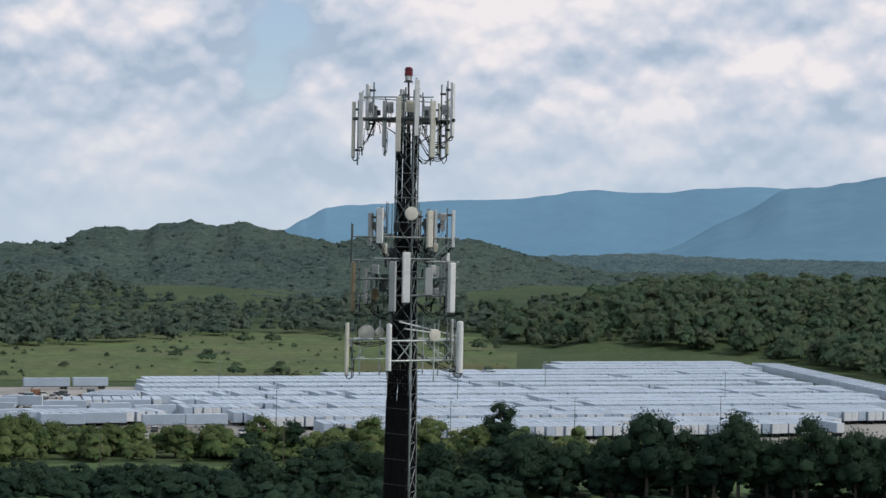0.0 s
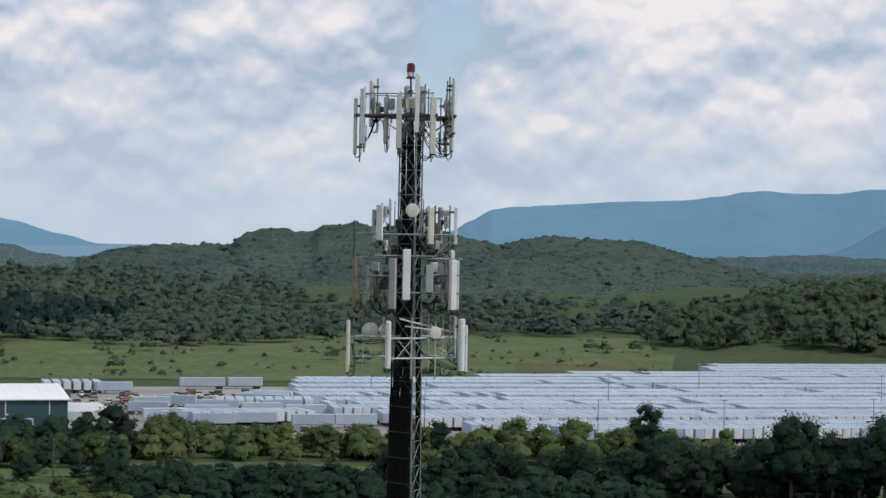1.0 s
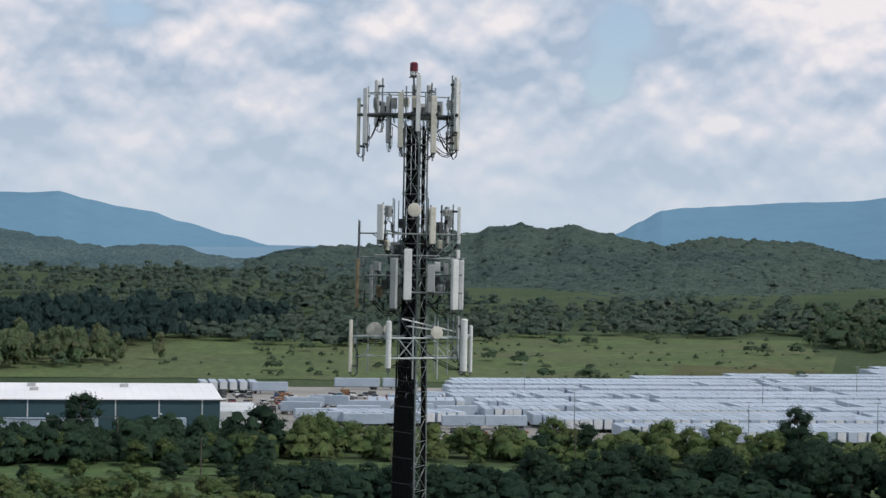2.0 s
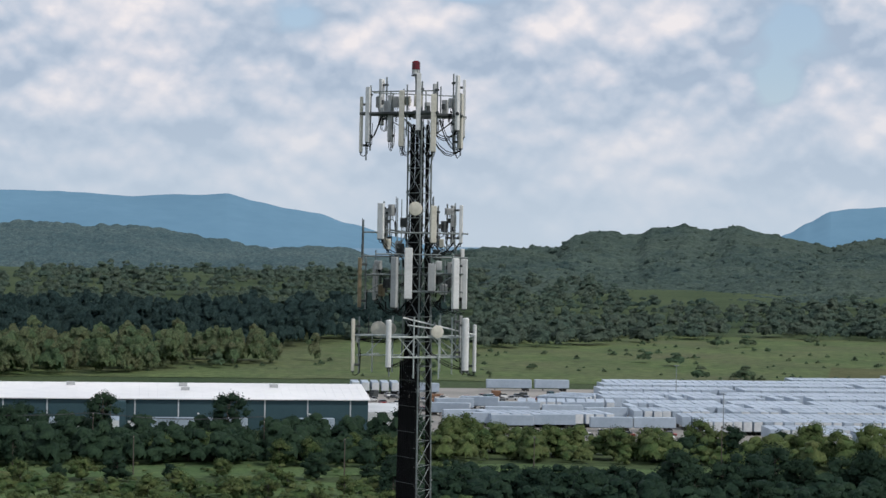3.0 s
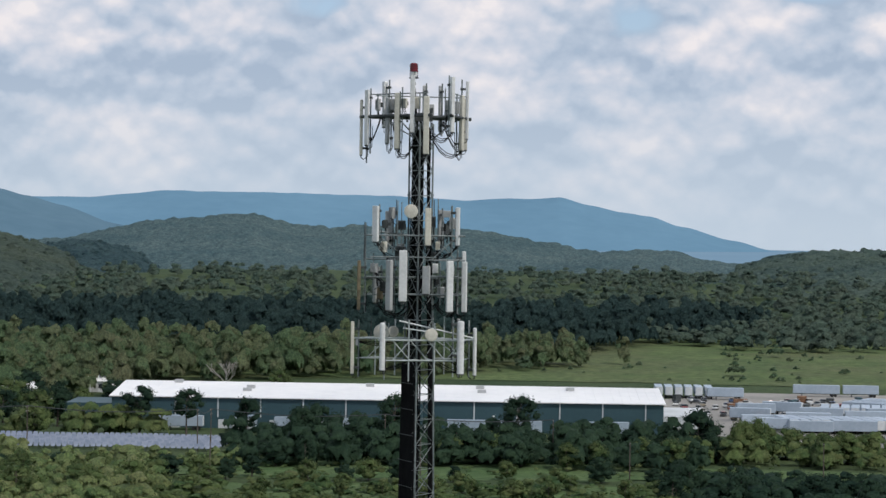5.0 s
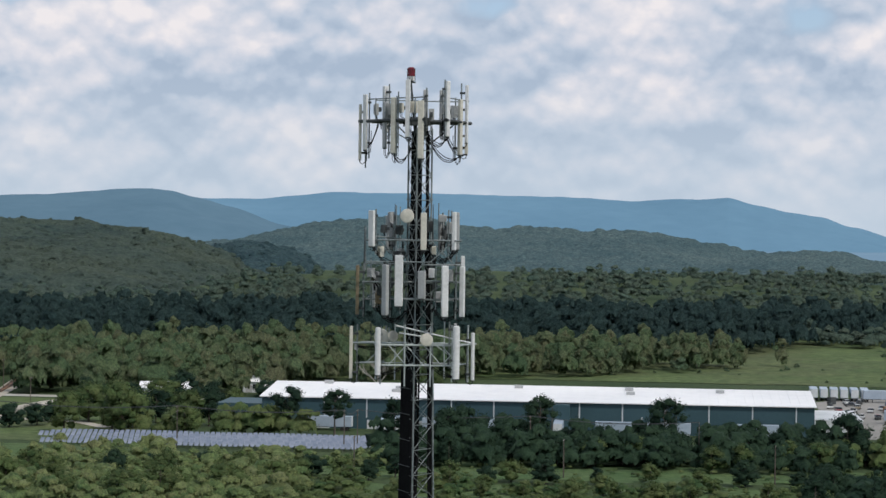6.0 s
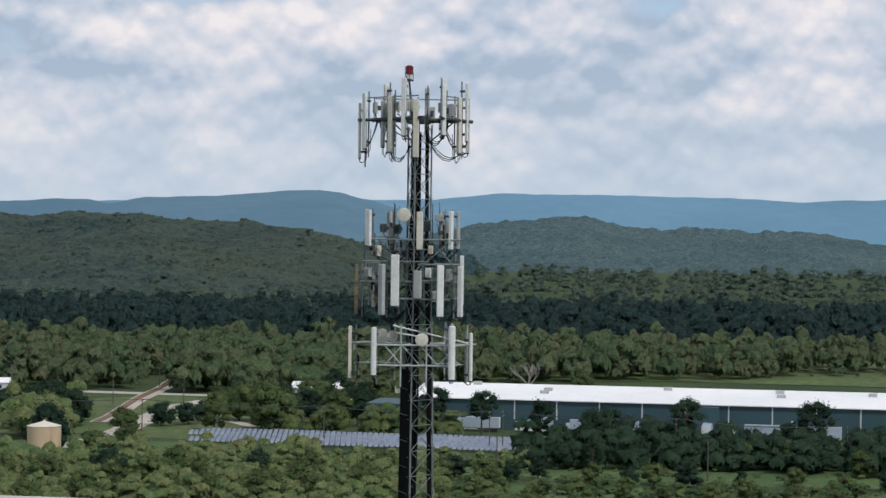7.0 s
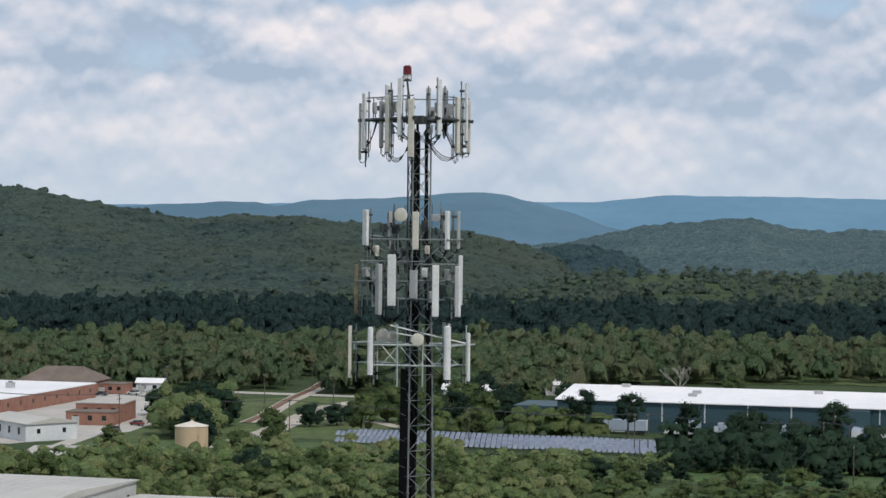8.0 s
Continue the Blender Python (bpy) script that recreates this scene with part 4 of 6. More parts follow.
for a, b, sag in (((-0.53, -0.45, 60.1), (0.0, 0.2, 60.4), 0.3), ((0.56, -1.1, 59.95), (0.3, 0.1, 60.3), 0.25), ((1.72, 0.58, 60.1), (0.6, 0.5, 60.7), 0.35), ((-1.7, 0.3, 60.4), (-1.2, 0.2, 61.3), 0.2), ((1.45, -0.7, 60.75), (0.6, 0.2, 60.9), 0.3), ((1.8, 1.6, 60.2), (1.0, 1.2, 61.2), 0.3),
                  ((-1.2, -0.7, 56.8), (-0.1, 0.2, 56.5), 0.35), ((0.65, -0.75, 56.7), (0.4, 0.1, 56.9), 0.2), ((1.65, -0.35, 56.7), (0.7, 0.5, 56.9), 0.4), ((1.55, 1.3, 56.7), (0.7, 0.7, 56.6), 0.3), ((-1.25, -0.5, 55.7), (-0.1, 0.1, 55.4), 0.35), ((-0.7, -0.7, 54.4), (0.0, 0.0, 54.6), 0.3),
                  ((1.1, -0.3, 54.9), (0.5, 0.1, 54.7), 0.25), ((1.85, 0.6, 54.7), (0.8, 0.7, 54.6), 0.4), ((-1.3, 0.5, 54.7), (-0.2, 0.5, 54.5), 0.4), ((-0.9, -1.0, 52.3), (0.1, 0.0, 52.7), 0.06), ((1.8, -0.8, 52.2), (0.6, 0.1, 52.8), 0.06), ((-1.9, 0.2, 53.2), (-0.2, 0.5, 53.3), 0.05)):
    jumper(a, b, sag)
# brackets, junction boxes and radios close round the shaft
for x, y, z, w, h, turn in ((-0.35, -0.05, 57.25, 0.22, 0.34, -120), (0.75, -0.15, 57.35, 0.2, 0.4, -60), (-0.45, 0.05, 56.3, 0.24, 0.36, -130), (0.85, 0.0, 56.1, 0.22, 0.36, -50), (-0.95, -0.35, 55.05, 0.22, 0.34, -130), (-0.7, 0.2, 55.3, 0.2, 0.4, -150), (0.95, -0.2, 55.25, 0.2, 0.34, -60), (1.35, 0.1, 55.1, 0.2, 0.36, -20), (-1.0, 0.5, 57.3, 0.22, 0.3, 170), (1.2, 0.9, 57.1, 0.24, 0.4, 20)):
    radio_unit(x, y, z, w, 0.16, h, turn, M_STEEL_DARK, "dark grey")

# ---------- yard, warehouse and the other works ----------


def sheet(name, label, category, pts, mat, z=0.06, rows=1, hug=True):
    """A flat piece of the ground laid just over it, from a few corner points in order."""
    bm = bmesh.new()
    vs = [bm.verts.new((x, y, (ground_z(x, y) if hug else 0) + z)) for x, y in pts]
    f = bm.faces.new(vs)
    f.normal_update()
    if f.normal.z < 0:
        f.normal_flip()
    bmesh.ops.triangulate(bm, faces=bm.faces[:])
    me = bpy.data.meshes.new(name)
    bm.to_mesh(me)
    bm.free()
    me.materials.append(mat)
    return tagged(new(name, me), label, category, kind="structure")


sheet("yard", "pale gravel hardstanding of the trailer yard", "ground", [(34, 540), (66, 520), (140, 478), (310, 470), (350, 560), (404, 600), (420, 690), (424, 745), (412, 782), (305, 772), (240, 712), (130, 698), (60, 698), (34, 660)], M_YARD, 0.05, hug=False)


def strip(name, label, category, pts, width, mat, z=0.08):
    verts, faces = [], []
    fine = []
    for (x0, y0), (x1, y1) in zip(pts, pts[1:]):
        n = max(1, int(math.hypot(x1 - x0, y1 - y0) / 12))
        fine += [(x0 + (x1 - x0) * k / n, y0 + (y1 - y0) * k / n) for k in range(n)]
    fine.append(pts[-1])
    for k, (x, y) in enumerate(fine):
        a, b = fine[max(0, k - 1)], fine[min(len(fine) - 1, k + 1)]
        d = Vector((b[0] - a[0], b[1] - a[1], 0)).normalized()
        s = Vector((-d.y, d.x, 0)) * width / 2 * (1 + 0.15 * noise.noise(Vector((x * 0.05, y * 0.05, 0))))
        g = ground_z(x, y) + z
        verts += [(x + s.x, y + s.y, g), (x - s.x, y - s.y, g)]
    for k in range(len(fine) - 1):
        a = 2 * k
        faces.append((a, a + 1, a + 3, a + 2))
    return tagged(new(name, mesh_from(name, verts, faces, mat)), label, category, kind="structure")


def trailer_parts(length):
    """Meshes of a white box trailer, its nose at +y, its doors at -y."""
    h0, h1, w = 1.15, 4.05, 1.27
    bm = bmesh.new()
    box(bm, (-w, -length / 2, h0), (w, length / 2, h1), 0.05)
    body = bpy.data.meshes.new("body")
    bm.to_mesh(body)
    bm.free()
    body.materials.append(M_TRAILER)
    bm = bmesh.new()
    box(bm, (-1.2, -length / 2 - 0.05, h0 + 0.1), (1.2, -length / 2 + 0.02, h1 - 0.12), 0.02)
    door = bpy.data.meshes.new("rear_door")
    bm.to_mesh(door)
    bm.free()
    door.materials.append(M_WHITE_WALL)
    bm = bmesh.new()
    tube(bm, (-0.28, 0, 0), (0.28, 0, 0), 0.5, sides=12)
    wheels = bpy.data.meshes.new("wheel")
    bm.to_mesh(wheels)
    bm.free()
    wheels.materials.append(M_TYRE)
    bm = bmesh.new()
    for s in (-1, 1):
        box(bm, (s * 0.8 - 0.07, length / 2 - 3.1, 0.0), (s * 0.8 + 0.07, length / 2 - 2.95, h0))
        box(bm, (s * 0.45 - 0.06, -length / 2 + 0.3, h0 - 0.2), (s * 0.45 + 0.06, length / 2 - 0.4, h0))
    legs = bpy.data.meshes.new("landing_gear")
    bm.to_mesh(legs)
    bm.free()
    legs.materials.append(M_STEEL_DARK)
    bm = bmesh.new()
    box(bm, (-w, -length / 2, h0), (w, length / 2, h1))
    box(bm, (-0.95, -length / 2 + 0.8, 0.0), (0.95, -length / 2 + 3.2, h0))
    plain = bpy.data.meshes.new("plain_body")
    bm.to_mesh(plain)
    bm.free()
    plain.materials.append(M_TRAILER)
    return body, door, wheels, legs, plain


TRAILER = {13.0: trailer_parts(13.0), 16.0: trailer_parts(16.0), 12.2: trailer_parts(12.2)}
GROUP_T = "white trailers parked in the yard"


def trailer(length, x, y, turn, label="white box trailer parked in a tight row", z=0.05):
    ob = thing("box_trailer", pose(x, y, z, 0, 0, turn), label, "trailer", GROUP_T)
    for name, me in zip(("body", "rear_door", "wheel", "landing_gear"), TRAILER[length]):
        if name != "wheel":
            new(name, me).parent = ob
            continue
        for k in range(4):
            wheel = new(name, me)
            wheel.parent = ob
            wheel.matrix_basis = pose((-0.94, 0.94)[k % 2], -length / 2 + (1.4, 2.65)[k // 2], 0.5)
    return ob


def joined(name, label, category, items, mats, kind="stuff"):
    """One mesh of many copies: items are (list of meshes, matrix)."""
    verts, faces, slots = [], [], []
    cache = {}
    base = 0
    for meshes, m in items:
        for me in meshes:
            if me.name not in cache:
                cache[me.name] = (np.array([v.co[:] for v in me.vertices]), [tuple(p.vertices) for p in me.polygons], mats.index(me.materials[0]))
            vs, fs, slot = cache[me.name]
            r = np.array(m.to_3x3())
            verts.append(vs @ r.T + np.array(m.translation))
            faces += [tuple(i + base for i in f) for f in fs]
            slots += [slot] * len(fs)
            base += len(vs)
    me = bpy.data.meshes.new(name)
    me.from_pydata(np.concatenate(verts).tolist(), [], faces)
    for m in mats:
        me.materials.append(m)
    me.polygons.foreach_set("material_index", slots)
    me.update()
    return tagged(new(name, me), label, category, kind=kind)


def build_yard():
    rng = random.Random(5)
    rows = [(488, 145, 292), (502.5, 138, 300), (525, 124, 334), (539.5, 122, 342), (559, 112, 352), (573.5, 112, 358), (588, 116, 362), (609, 110, 366), (623.5, 112, 368),
            (646, 116, 370), (667, 120, 372), (681.5, 122, 374), (700, 196, 378), (714.5, 236, 383), (731, 300, 390), (746, 304, 394), (761, 312, 396)]
    far, count = [], 0
    for y0, xa, xb in rows:
        x = xa + rng.uniform(0, 3)
        skew = rng.uniform(-3, 3)
        while x < xb:
            if rng.random() < 0.035:
                x += rng.choice((3.3, 3.3, 6.6))
                continue
            length = 13.0 if rng.random() < 0.75 else 12.2
            y = y0 + length / 2 + rng.uniform(-0.5, 0.7) + (x - xa) * 0.01
            turn = skew + rng.uniform(-0.8, 0.8) + (180 if rng.random() < 0.25 else 0)
            if y0 < 560 and count < 270:
                trailer(length, x, y, turn)
                count += 1
            else:
                far.append(([TRAILER[length][4]], pose(x, y, 0.05 + ground_z(x, y) * 0.4, 0, 0, turn)))
            x += rng.uniform(2.78, 3.02)
    # column beyond the side lane, lying the other way
    for k in range(46):
        y = 560 + k * 4.4 + rng.uniform(-0.8, 0.8)
        x = 378 + (y - 582) * 0.16
        far.append(([TRAILER[13.0][4]], pose(x, y, 0.05 + ground_z(x, y) * 0.4, 0, 0, 62 + rng.uniform(-2, 2))))
    joined("trailer_rows", "tight rows of white box trailers across the yard", "trailers", far, [M_TRAILER, M_WHITE_WALL, M_TYRE])
    # lone ones lying across the view
    for x, y, t, n in ((100, 536.5, 90, 12.2), (112.6, 536.8, 90, 12.2), (72, 541, 88, 12.2), (84.6, 544, 90, 12.2), (89, 687, 90, 16.0), (104.5, 688, 90, 12.2), (56, 665, 90, 12.2),
                       (74, 569, 86, 13.0), (92, 578, 92, 12.2), (60, 558, 97, 13.0), (64, 548, 84, 12.2), (104, 570, 100, 13.0), (58, 582, 80, 12.2), (100, 589, 96, 13.0), (80, 588, 84, 13.0),
                       (97, 611, 66, 16.0), (99, 615, 66, 16.0), (101, 619, 66, 16.0), (103, 623, 66, 13.0), (105, 627, 66, 13.0), (61, 600, 100, 12.2), (70, 608, 75, 12.2)):
        trailer(n, x, y, t, "white box trailer standing alone, seen along its side")
    for k in range(12):
        trailer(13.0, 66 + 3.1 * k, 551 + rng.uniform(-0.6, 0.6) + 0.2 * k, 14 + rng.uniform(-1.5, 1.5), "white box trailer parked at a slant in the lot")
    for k in range(10):
        trailer(13.0, 82 + 3.1 * k, 597 + rng.uniform(-0.6, 0.6), -8 + rng.uniform(-1.5, 1.5), "white box trailer parked at a slant in the lot")
    for k in range(6):
        trailer(12.2, 33.5 + 3.4 * k, 672, rng.uniform(-1, 1), "white box trailer backed up beside the warehouse")


build_yard()


def build_mast(x, y, h, label="tall grey light mast in the yard"):
    ob = thing("light_mast", pose(x, y, 0), label, "lamp post", "light masts in the yard")
    bm = bmesh.new()
    tube(bm, (0, 0, 0), (0, 0, h), 0.14, 0.08, sides=10)
    part("pole", bm, M_STEEL, ob)
    bm = bmesh.new()
    box(bm, (-0.9, -0.12, h), (0.9, 0.12, h + 0.18), 0.03)
    part("lamp_head", bm, M_STEEL, ob)


for x, y in ((168, 482), (204, 481), (250, 484), (205, 583), (300, 583), (140, 641), (258, 641), (129, 520)):
    build_mast(x, y, 12.5)

WAREHOUSE = pose(-47.5, 528.5, 0, 0, 0, 2.3)


def build_warehouse():
    ob = thing("warehouse", WAREHOUSE, "long low teal warehouse with white metal roof and white dock doors", "warehouse")
    L, D, E, R = 77.5, 54.0, 8.7, 11.2
    bm = bmesh.new()
    box(bm, (-L, 0, 3.2), (L, D, E))
    part("upper_wall", bm, M_TEAL, ob, "teal ribbed metal cladding")
    bm = bmesh.new()
    box(bm, (-L + 0.1, 0.1, 0), (L - 0.1, D - 0.1, 3.2))
    part("base_wall", bm, M_TEAL, ob, "dark teal lower wall")
    bm = bmesh.new()
    prof = [(-0.8, E - 0.15), (-0.8, E + 0.12), (D / 2, R), (D + 0.8, E + 0.12), (D + 0.8, E - 0.15), (D / 2, R - 0.3)]
    a = [bm.verts.new((-L - 0.6, y, z)) for y, z in prof]
    b = [bm.verts.new((L + 0.6, y, z)) for y, z in prof]
    for k in range(6):
        bm.faces.new((a[k], a[(k + 1) % 6], b[(k + 1) % 6], b[k]))
    bm.faces.new(a[::-1])
    bm.faces.new(b)
    bmesh.ops.recalc_face_normals(bm, faces=bm.faces[:])
    roof = part("roof", bm, M_ROOF, ob, "white standing-seam metal roof")
    bm = bmesh.new()
    for s in (-L, L):
        vs = [bm.verts.new((s, y, z)) for y, z in ((0, E - 0.1), (D, E - 0.1), (D / 2, R - 0.35))]
        w = [bm.verts.new((s * 0.998, y, z)) for y, z in ((0, E - 0.1), (D, E - 0.1), (D / 2, R - 0.35))]
        bm.faces.new(vs)
        bm.faces.new(w[::-1])
        for k in range(3):
            bm.faces.new((vs[k], w[k], w[(k + 1) % 3], vs[(k + 1) % 3]))
    part("gable", bm, M_TEAL, ob)
    for k in range(62):
        x = -L + 1.2 + k * 2.5
        bm = bmesh.new()
        tube(bm, (x, -0.78, E + 0.14), (x, D / 2 - 0.2, R + 0.02), 0.05, sides=4)
        part("roof_seam", bm, M_ROOF, roof)
    for k in range(13):
        x = -L + 6 + k * 12.0
        bm = bmesh.new()
        box(bm, (x - 0.18, -0.16, 3.2), (x + 0.18, 0.0, E - 0.2))
        part("downpipe", bm, M_WHITE_WALL, ob, "white downpipe strip")
    for x, y in ((-40, 16), (-40.5, 11), (-6, 22), (26, 21), (26.5, 14), (52, 20), (-62, 24)):
        bm = bmesh.new()
        z = E + 0.12 + (R - E) * y / (D / 2)
        box(bm, (x - 1.2, y - 0.8, z - 0.3), (x + 1.2, y + 0.8, z + 0.8), 0.05)
        part("roof_vent", bm, M_PANEL_GREY, ob, "small grey roof vent unit")
    for k in range(9):
        x = -60 + k * 14.5
        bm = bmesh.new()
        box(bm, (x - 1.9, -0.06, 0.0), (x + 1.9, 0.1, 2.5), 0.02)
        part("dock_door", bm, M_WHITE_WALL, ob, "white roller dock door")
    for x in (-22, 30, 61):
        bm = bmesh.new()
        box(bm, (x - 0.3, -0.5, 4.4), (x + 0.3, -0.02, 4.8), 0.05)
        part("wall_lamp", bm, M_PANEL, ob, "small white wall lamp")
    bm = bmesh.new()
    box(bm, (2, -3.2, 0), (10, 0, E - 0.5), 0.03)
    part("entrance_bay", bm, M_TEAL, ob, "teal projecting entrance bay")
    # lower wing at the far end
    bm = bmesh.new()
    box(bm, (L, 8, 0), (L + 14, 40, 4.6), 0.05)
    part("side_wing", bm, M_WHITE_WALL, ob, "low white side wing")
    bm = bmesh.new()
    box(bm, (-L - 16, 14, 0), (-L, 34, 5.4), 0.05)
    part("end_lean_to", bm, M_TEAL, ob, "low teal lean-to at the gable")


build_warehouse()
for x, turn in ((-104, 91), (-72, 93), (-58, 92), (-24, 92), (-10, 92), (14, 94)):
    trailer(12.2, x, 522 + (x + 47) * 0.04, turn, "white box trailer parked along the warehouse wall", 0.0)
for x in (-88, -84.6, -40):
    trailer(12.2, x, 519.5, 3, "white box trailer backed up to a dock door", 0.0)

M_CAR = bpy.data.materials.new("car_paint")


def build_car_paint():
    m = M_CAR
    m.use_nodes = True
    t = m.node_tree
    p = t.nodes["Principled BSDF"]
    rnd = t.nodes.new("ShaderNodeObjectInfo").outputs["Random"]
    n = t.nodes.new("ShaderNodeValToRGB")
    n.color_ramp.interpolation = "CONSTANT"
    cols = [(0.0, (0.03, 0.035, 0.04)), (0.25, (0.55, 0.56, 0.57)), (0.5, (0.78, 0.78, 0.77)), (0.68, (0.10, 0.11, 0.12)), (0.8, (0.25, 0.03, 0.025)), (0.88, (0.03, 0.07, 0.18)), (0.95, (0.35, 0.30, 0.22))]
    while len(n.color_ramp.elements) < len(cols):
        n.color_ramp.elements.new(0.5)
    for e, (pos, c) in zip(n.color_ramp.elements, cols):
        e.position, e.color = pos, (*c, 1)
    t.links.new(rnd, n.inputs[0])
    ns = node(t, "ShaderNodeTexNoise", Scale=1.5, Detail=3.0)
    col = mix_node(t, math_node(t, "MULTIPLY", ns.outputs[0], 0.25), n.outputs[0], (0.2, 0.19, 0.17))
    t.links.new(col, p.inputs["Base Color"])
    p.inputs["Roughness"].default_value = 0.3


build_car_paint()
M_GLASS = material("dark_window_glass", (0.01, 0.013, 0.016), (0.03, 0.035, 0.04), 1.0, 0.08, 0, 0, 4)


def car_template():
    ob = thing("parked_car", pose(60, 600, 0.05), "parked car on the pale gravel yard", "car", "cars parked in the yard")
    bm = bmesh.new()
    box(bm, (-0.9, -2.25, 0.35), (0.9, 2.25, 0.95), 0.14)
    part("body", bm, M_CAR, ob)
    bm = bmesh.new()
    bmesh.ops.create_cone(bm, cap_ends=True, segments=4, radius1=1.9, radius2=1.3, depth=0.55, matrix=pose(0, -0.2, 1.2, 0, 0, 45) @ Matrix.Diagonal((0.6, 0.92, 1, 1)))
    part("cabin", bm, M_GLASS, ob, "dark glazed cabin")
    bm = bmesh.new()
    box(bm, (-0.66, -1.0, 1.46), (0.66, 0.6, 1.52), 0.02)
    part("roof", bm, M_CAR, ob)
    for x in (-0.82, 0.82):
        for y in (-1.4, 1.4):
            bm = bmesh.new()
            tube(bm, (x - 0.1, y, 0.33), (x + 0.1, y, 0.33), 0.33, sides=12)
            part("wheel", bm, M_TYRE, ob)
    return ob


CAR = car_template()


def build_cars():
    rng = random.Random(11)
    spots = []
    for row, (x0, x1, y) in enumerate(((44, 92, 655), (40, 96, 646), (38, 80, 634), (40, 98, 622), (42, 92, 610), (46, 90, 598), (48, 80, 588), (84, 128, 521), (90, 126, 515), (84, 120, 526))):
        x = x0
        while x < x1:
            if rng.random() < 0.62:
                spots.append((x, y + rng.uniform(-1.5, 1.5), rng.uniform(-12, 12) + (90 if row % 3 == 1 else 0)))
            x += rng.uniform(3.0, 5.6)
    for x, y, r in spots:
        copy_thing(CAR, pose(x, y, 0.05, 0, 0, r))
    for x, y, r in ((-300, 582, 80), (-294, 580, 95), (-286, 588, 88), (-280, 596, 90), (-236, 470, 20), (-238, 488, 70), (-274, 600, 92), (-222, 402, 60), (-226, 410, 75), (362, 640, 80), (366, 665, 70), (352, 600, 75), (358, 622, 80), (370, 690, 85)):
        copy_thing(CAR, pose(x, y, 0.05, 0, 0, r))


build_cars()

# pallets, skips and scrap in the lot


def build_stack(x, y, w, d, h, r, mat, label):
    ob = thing("stacked_material", pose(x, y, 0.05, 0, 0, r), label, "stack", "stacks in the lot")
    n = max(2, int(h / 0.7))
    for k in range(n):
        bm = bmesh.new()
        o = 0.06 * ((k * 7) % 3 - 1)
        box(bm, (-w / 2 + o, -d / 2, k * h / n + 0.05), (w / 2 + o, d / 2, (k + 1) * h / n), 0.03)
        part("layer", bm, mat, ob)


M_RUSTY = material("rusty_steel", (0.14, 0.07, 0.04), (0.30, 0.17, 0.10), 0.6, 0.85, 0, 0.4, 8)
_r = random.Random(3)
for k in range(26):
    build_stack(_r.uniform(38, 112), _r.uniform(575, 668), _r.uniform(1.5, 5), _r.uniform(1.5, 3), _r.uniform(0.8, 2.4), _r.uniform(0, 90), (M_RUSTY, M_STEEL_DARK, M_PANEL_GREY, M_TEAL)[k % 4], ("rusty brown stacked steel in the lot", "dark stacked steel parts in the lot", "pale grey stacked panels in the lot", "blue-green crates stacked in the lot")[k % 4])

# ---------- solar array ----------
M_SOLAR = material("solar_glass", (0.13, 0.16, 0.22), (0.25, 0.28, 0.34), 0.5, 0.2, 0.0, 0, 6, "object", 0.25)


def build_solar():
    bm = bmesh.new()
    box(bm, (-0.55, -1.05, -0.03), (0.55, 1.05, 0.03), 0.02)
    me = bpy.data.meshes.new("panel")
    bm.to_mesh(me)
    bm.free()
    me.materials.append(M_SOLAR)
    for r in range(8):
        y = 461 + r * 3.4
        x0, x1 = -168 + r * 2 - (16 if r > 4 else 0), -84 + r * 0.8
        ob = thing("solar_panel_row", pose(x0, y, 0, 0, 0, 1.5), "row of tilted blue-grey solar panels on steel posts", "solar panels", "rows of the solar array")
        n = int((x1 - x0) / 1.45)
        for k in range(n):
            p = new("panel", me)
            p.parent = ob
            p.matrix_basis = pose(k * 1.45, 0, 1.35 + 0.12 * ((k // 12) % 2), 30, 0, 0)
        for k in range(0, n, 9):
            bm = bmesh.new()
            tube(bm, (k * 1.45, 0.1, 0), (k * 1.45, 0.1, 1.3), 0.06, sides=6)
            part("post", bm, M_STEEL, ob)
        bm = bmesh.new()
        tube(bm, (-1.2, 0.12, 1.24), (n * 1.45 - 0.9, 0.12, 1.24), 0.05, sides=6)
        part("rail", bm, M_STEEL, ob)


build_solar()


def build_tank():
    ob = thing("storage_tank", pose(-192, 421, 0), "tan cylindrical storage tank with a pale conical roof", "tank")
    bm = bmesh.new()
    tube(bm, (0, 0, 0), (0, 0, 7.4), 4.1, sides=48)
    for z in (0.15, 2.5, 4.9, 7.3):
        tube(bm, (0, 0, z - 0.05), (0, 0, z + 0.05), 4.14, sides=48)
    part("shell", bm, M_TAN, ob)
    bm = bmesh.new()
    tube(bm, (0, 0, 7.4), (0, 0, 8.5), 4.25, 0.35, sides=48)
    part("roof", bm, M_CREAM, ob, "pale cream conical roof")
    bm = bmesh.new()
    tube(bm, (0, 0, 8.45), (0, 0, 8.85), 0.3, sides=12)
    part("vent", bm, M_CREAM, ob)
    bm = bmesh.new()
    for s in (-0.2, 0.2):
        tube(bm, (3.0 + s, -2.95 + s, 0), (3.0 + s, -2.95 + s, 7.8), 0.03, sides=5)
    for k in range(24):
        tube(bm, (2.8, -3.15, 0.3 + 0.32 * k), (3.2, -2.75, 0.3 + 0.32 * k), 0.02, sides=5)
    part("ladder", bm, M_TAN, ob)


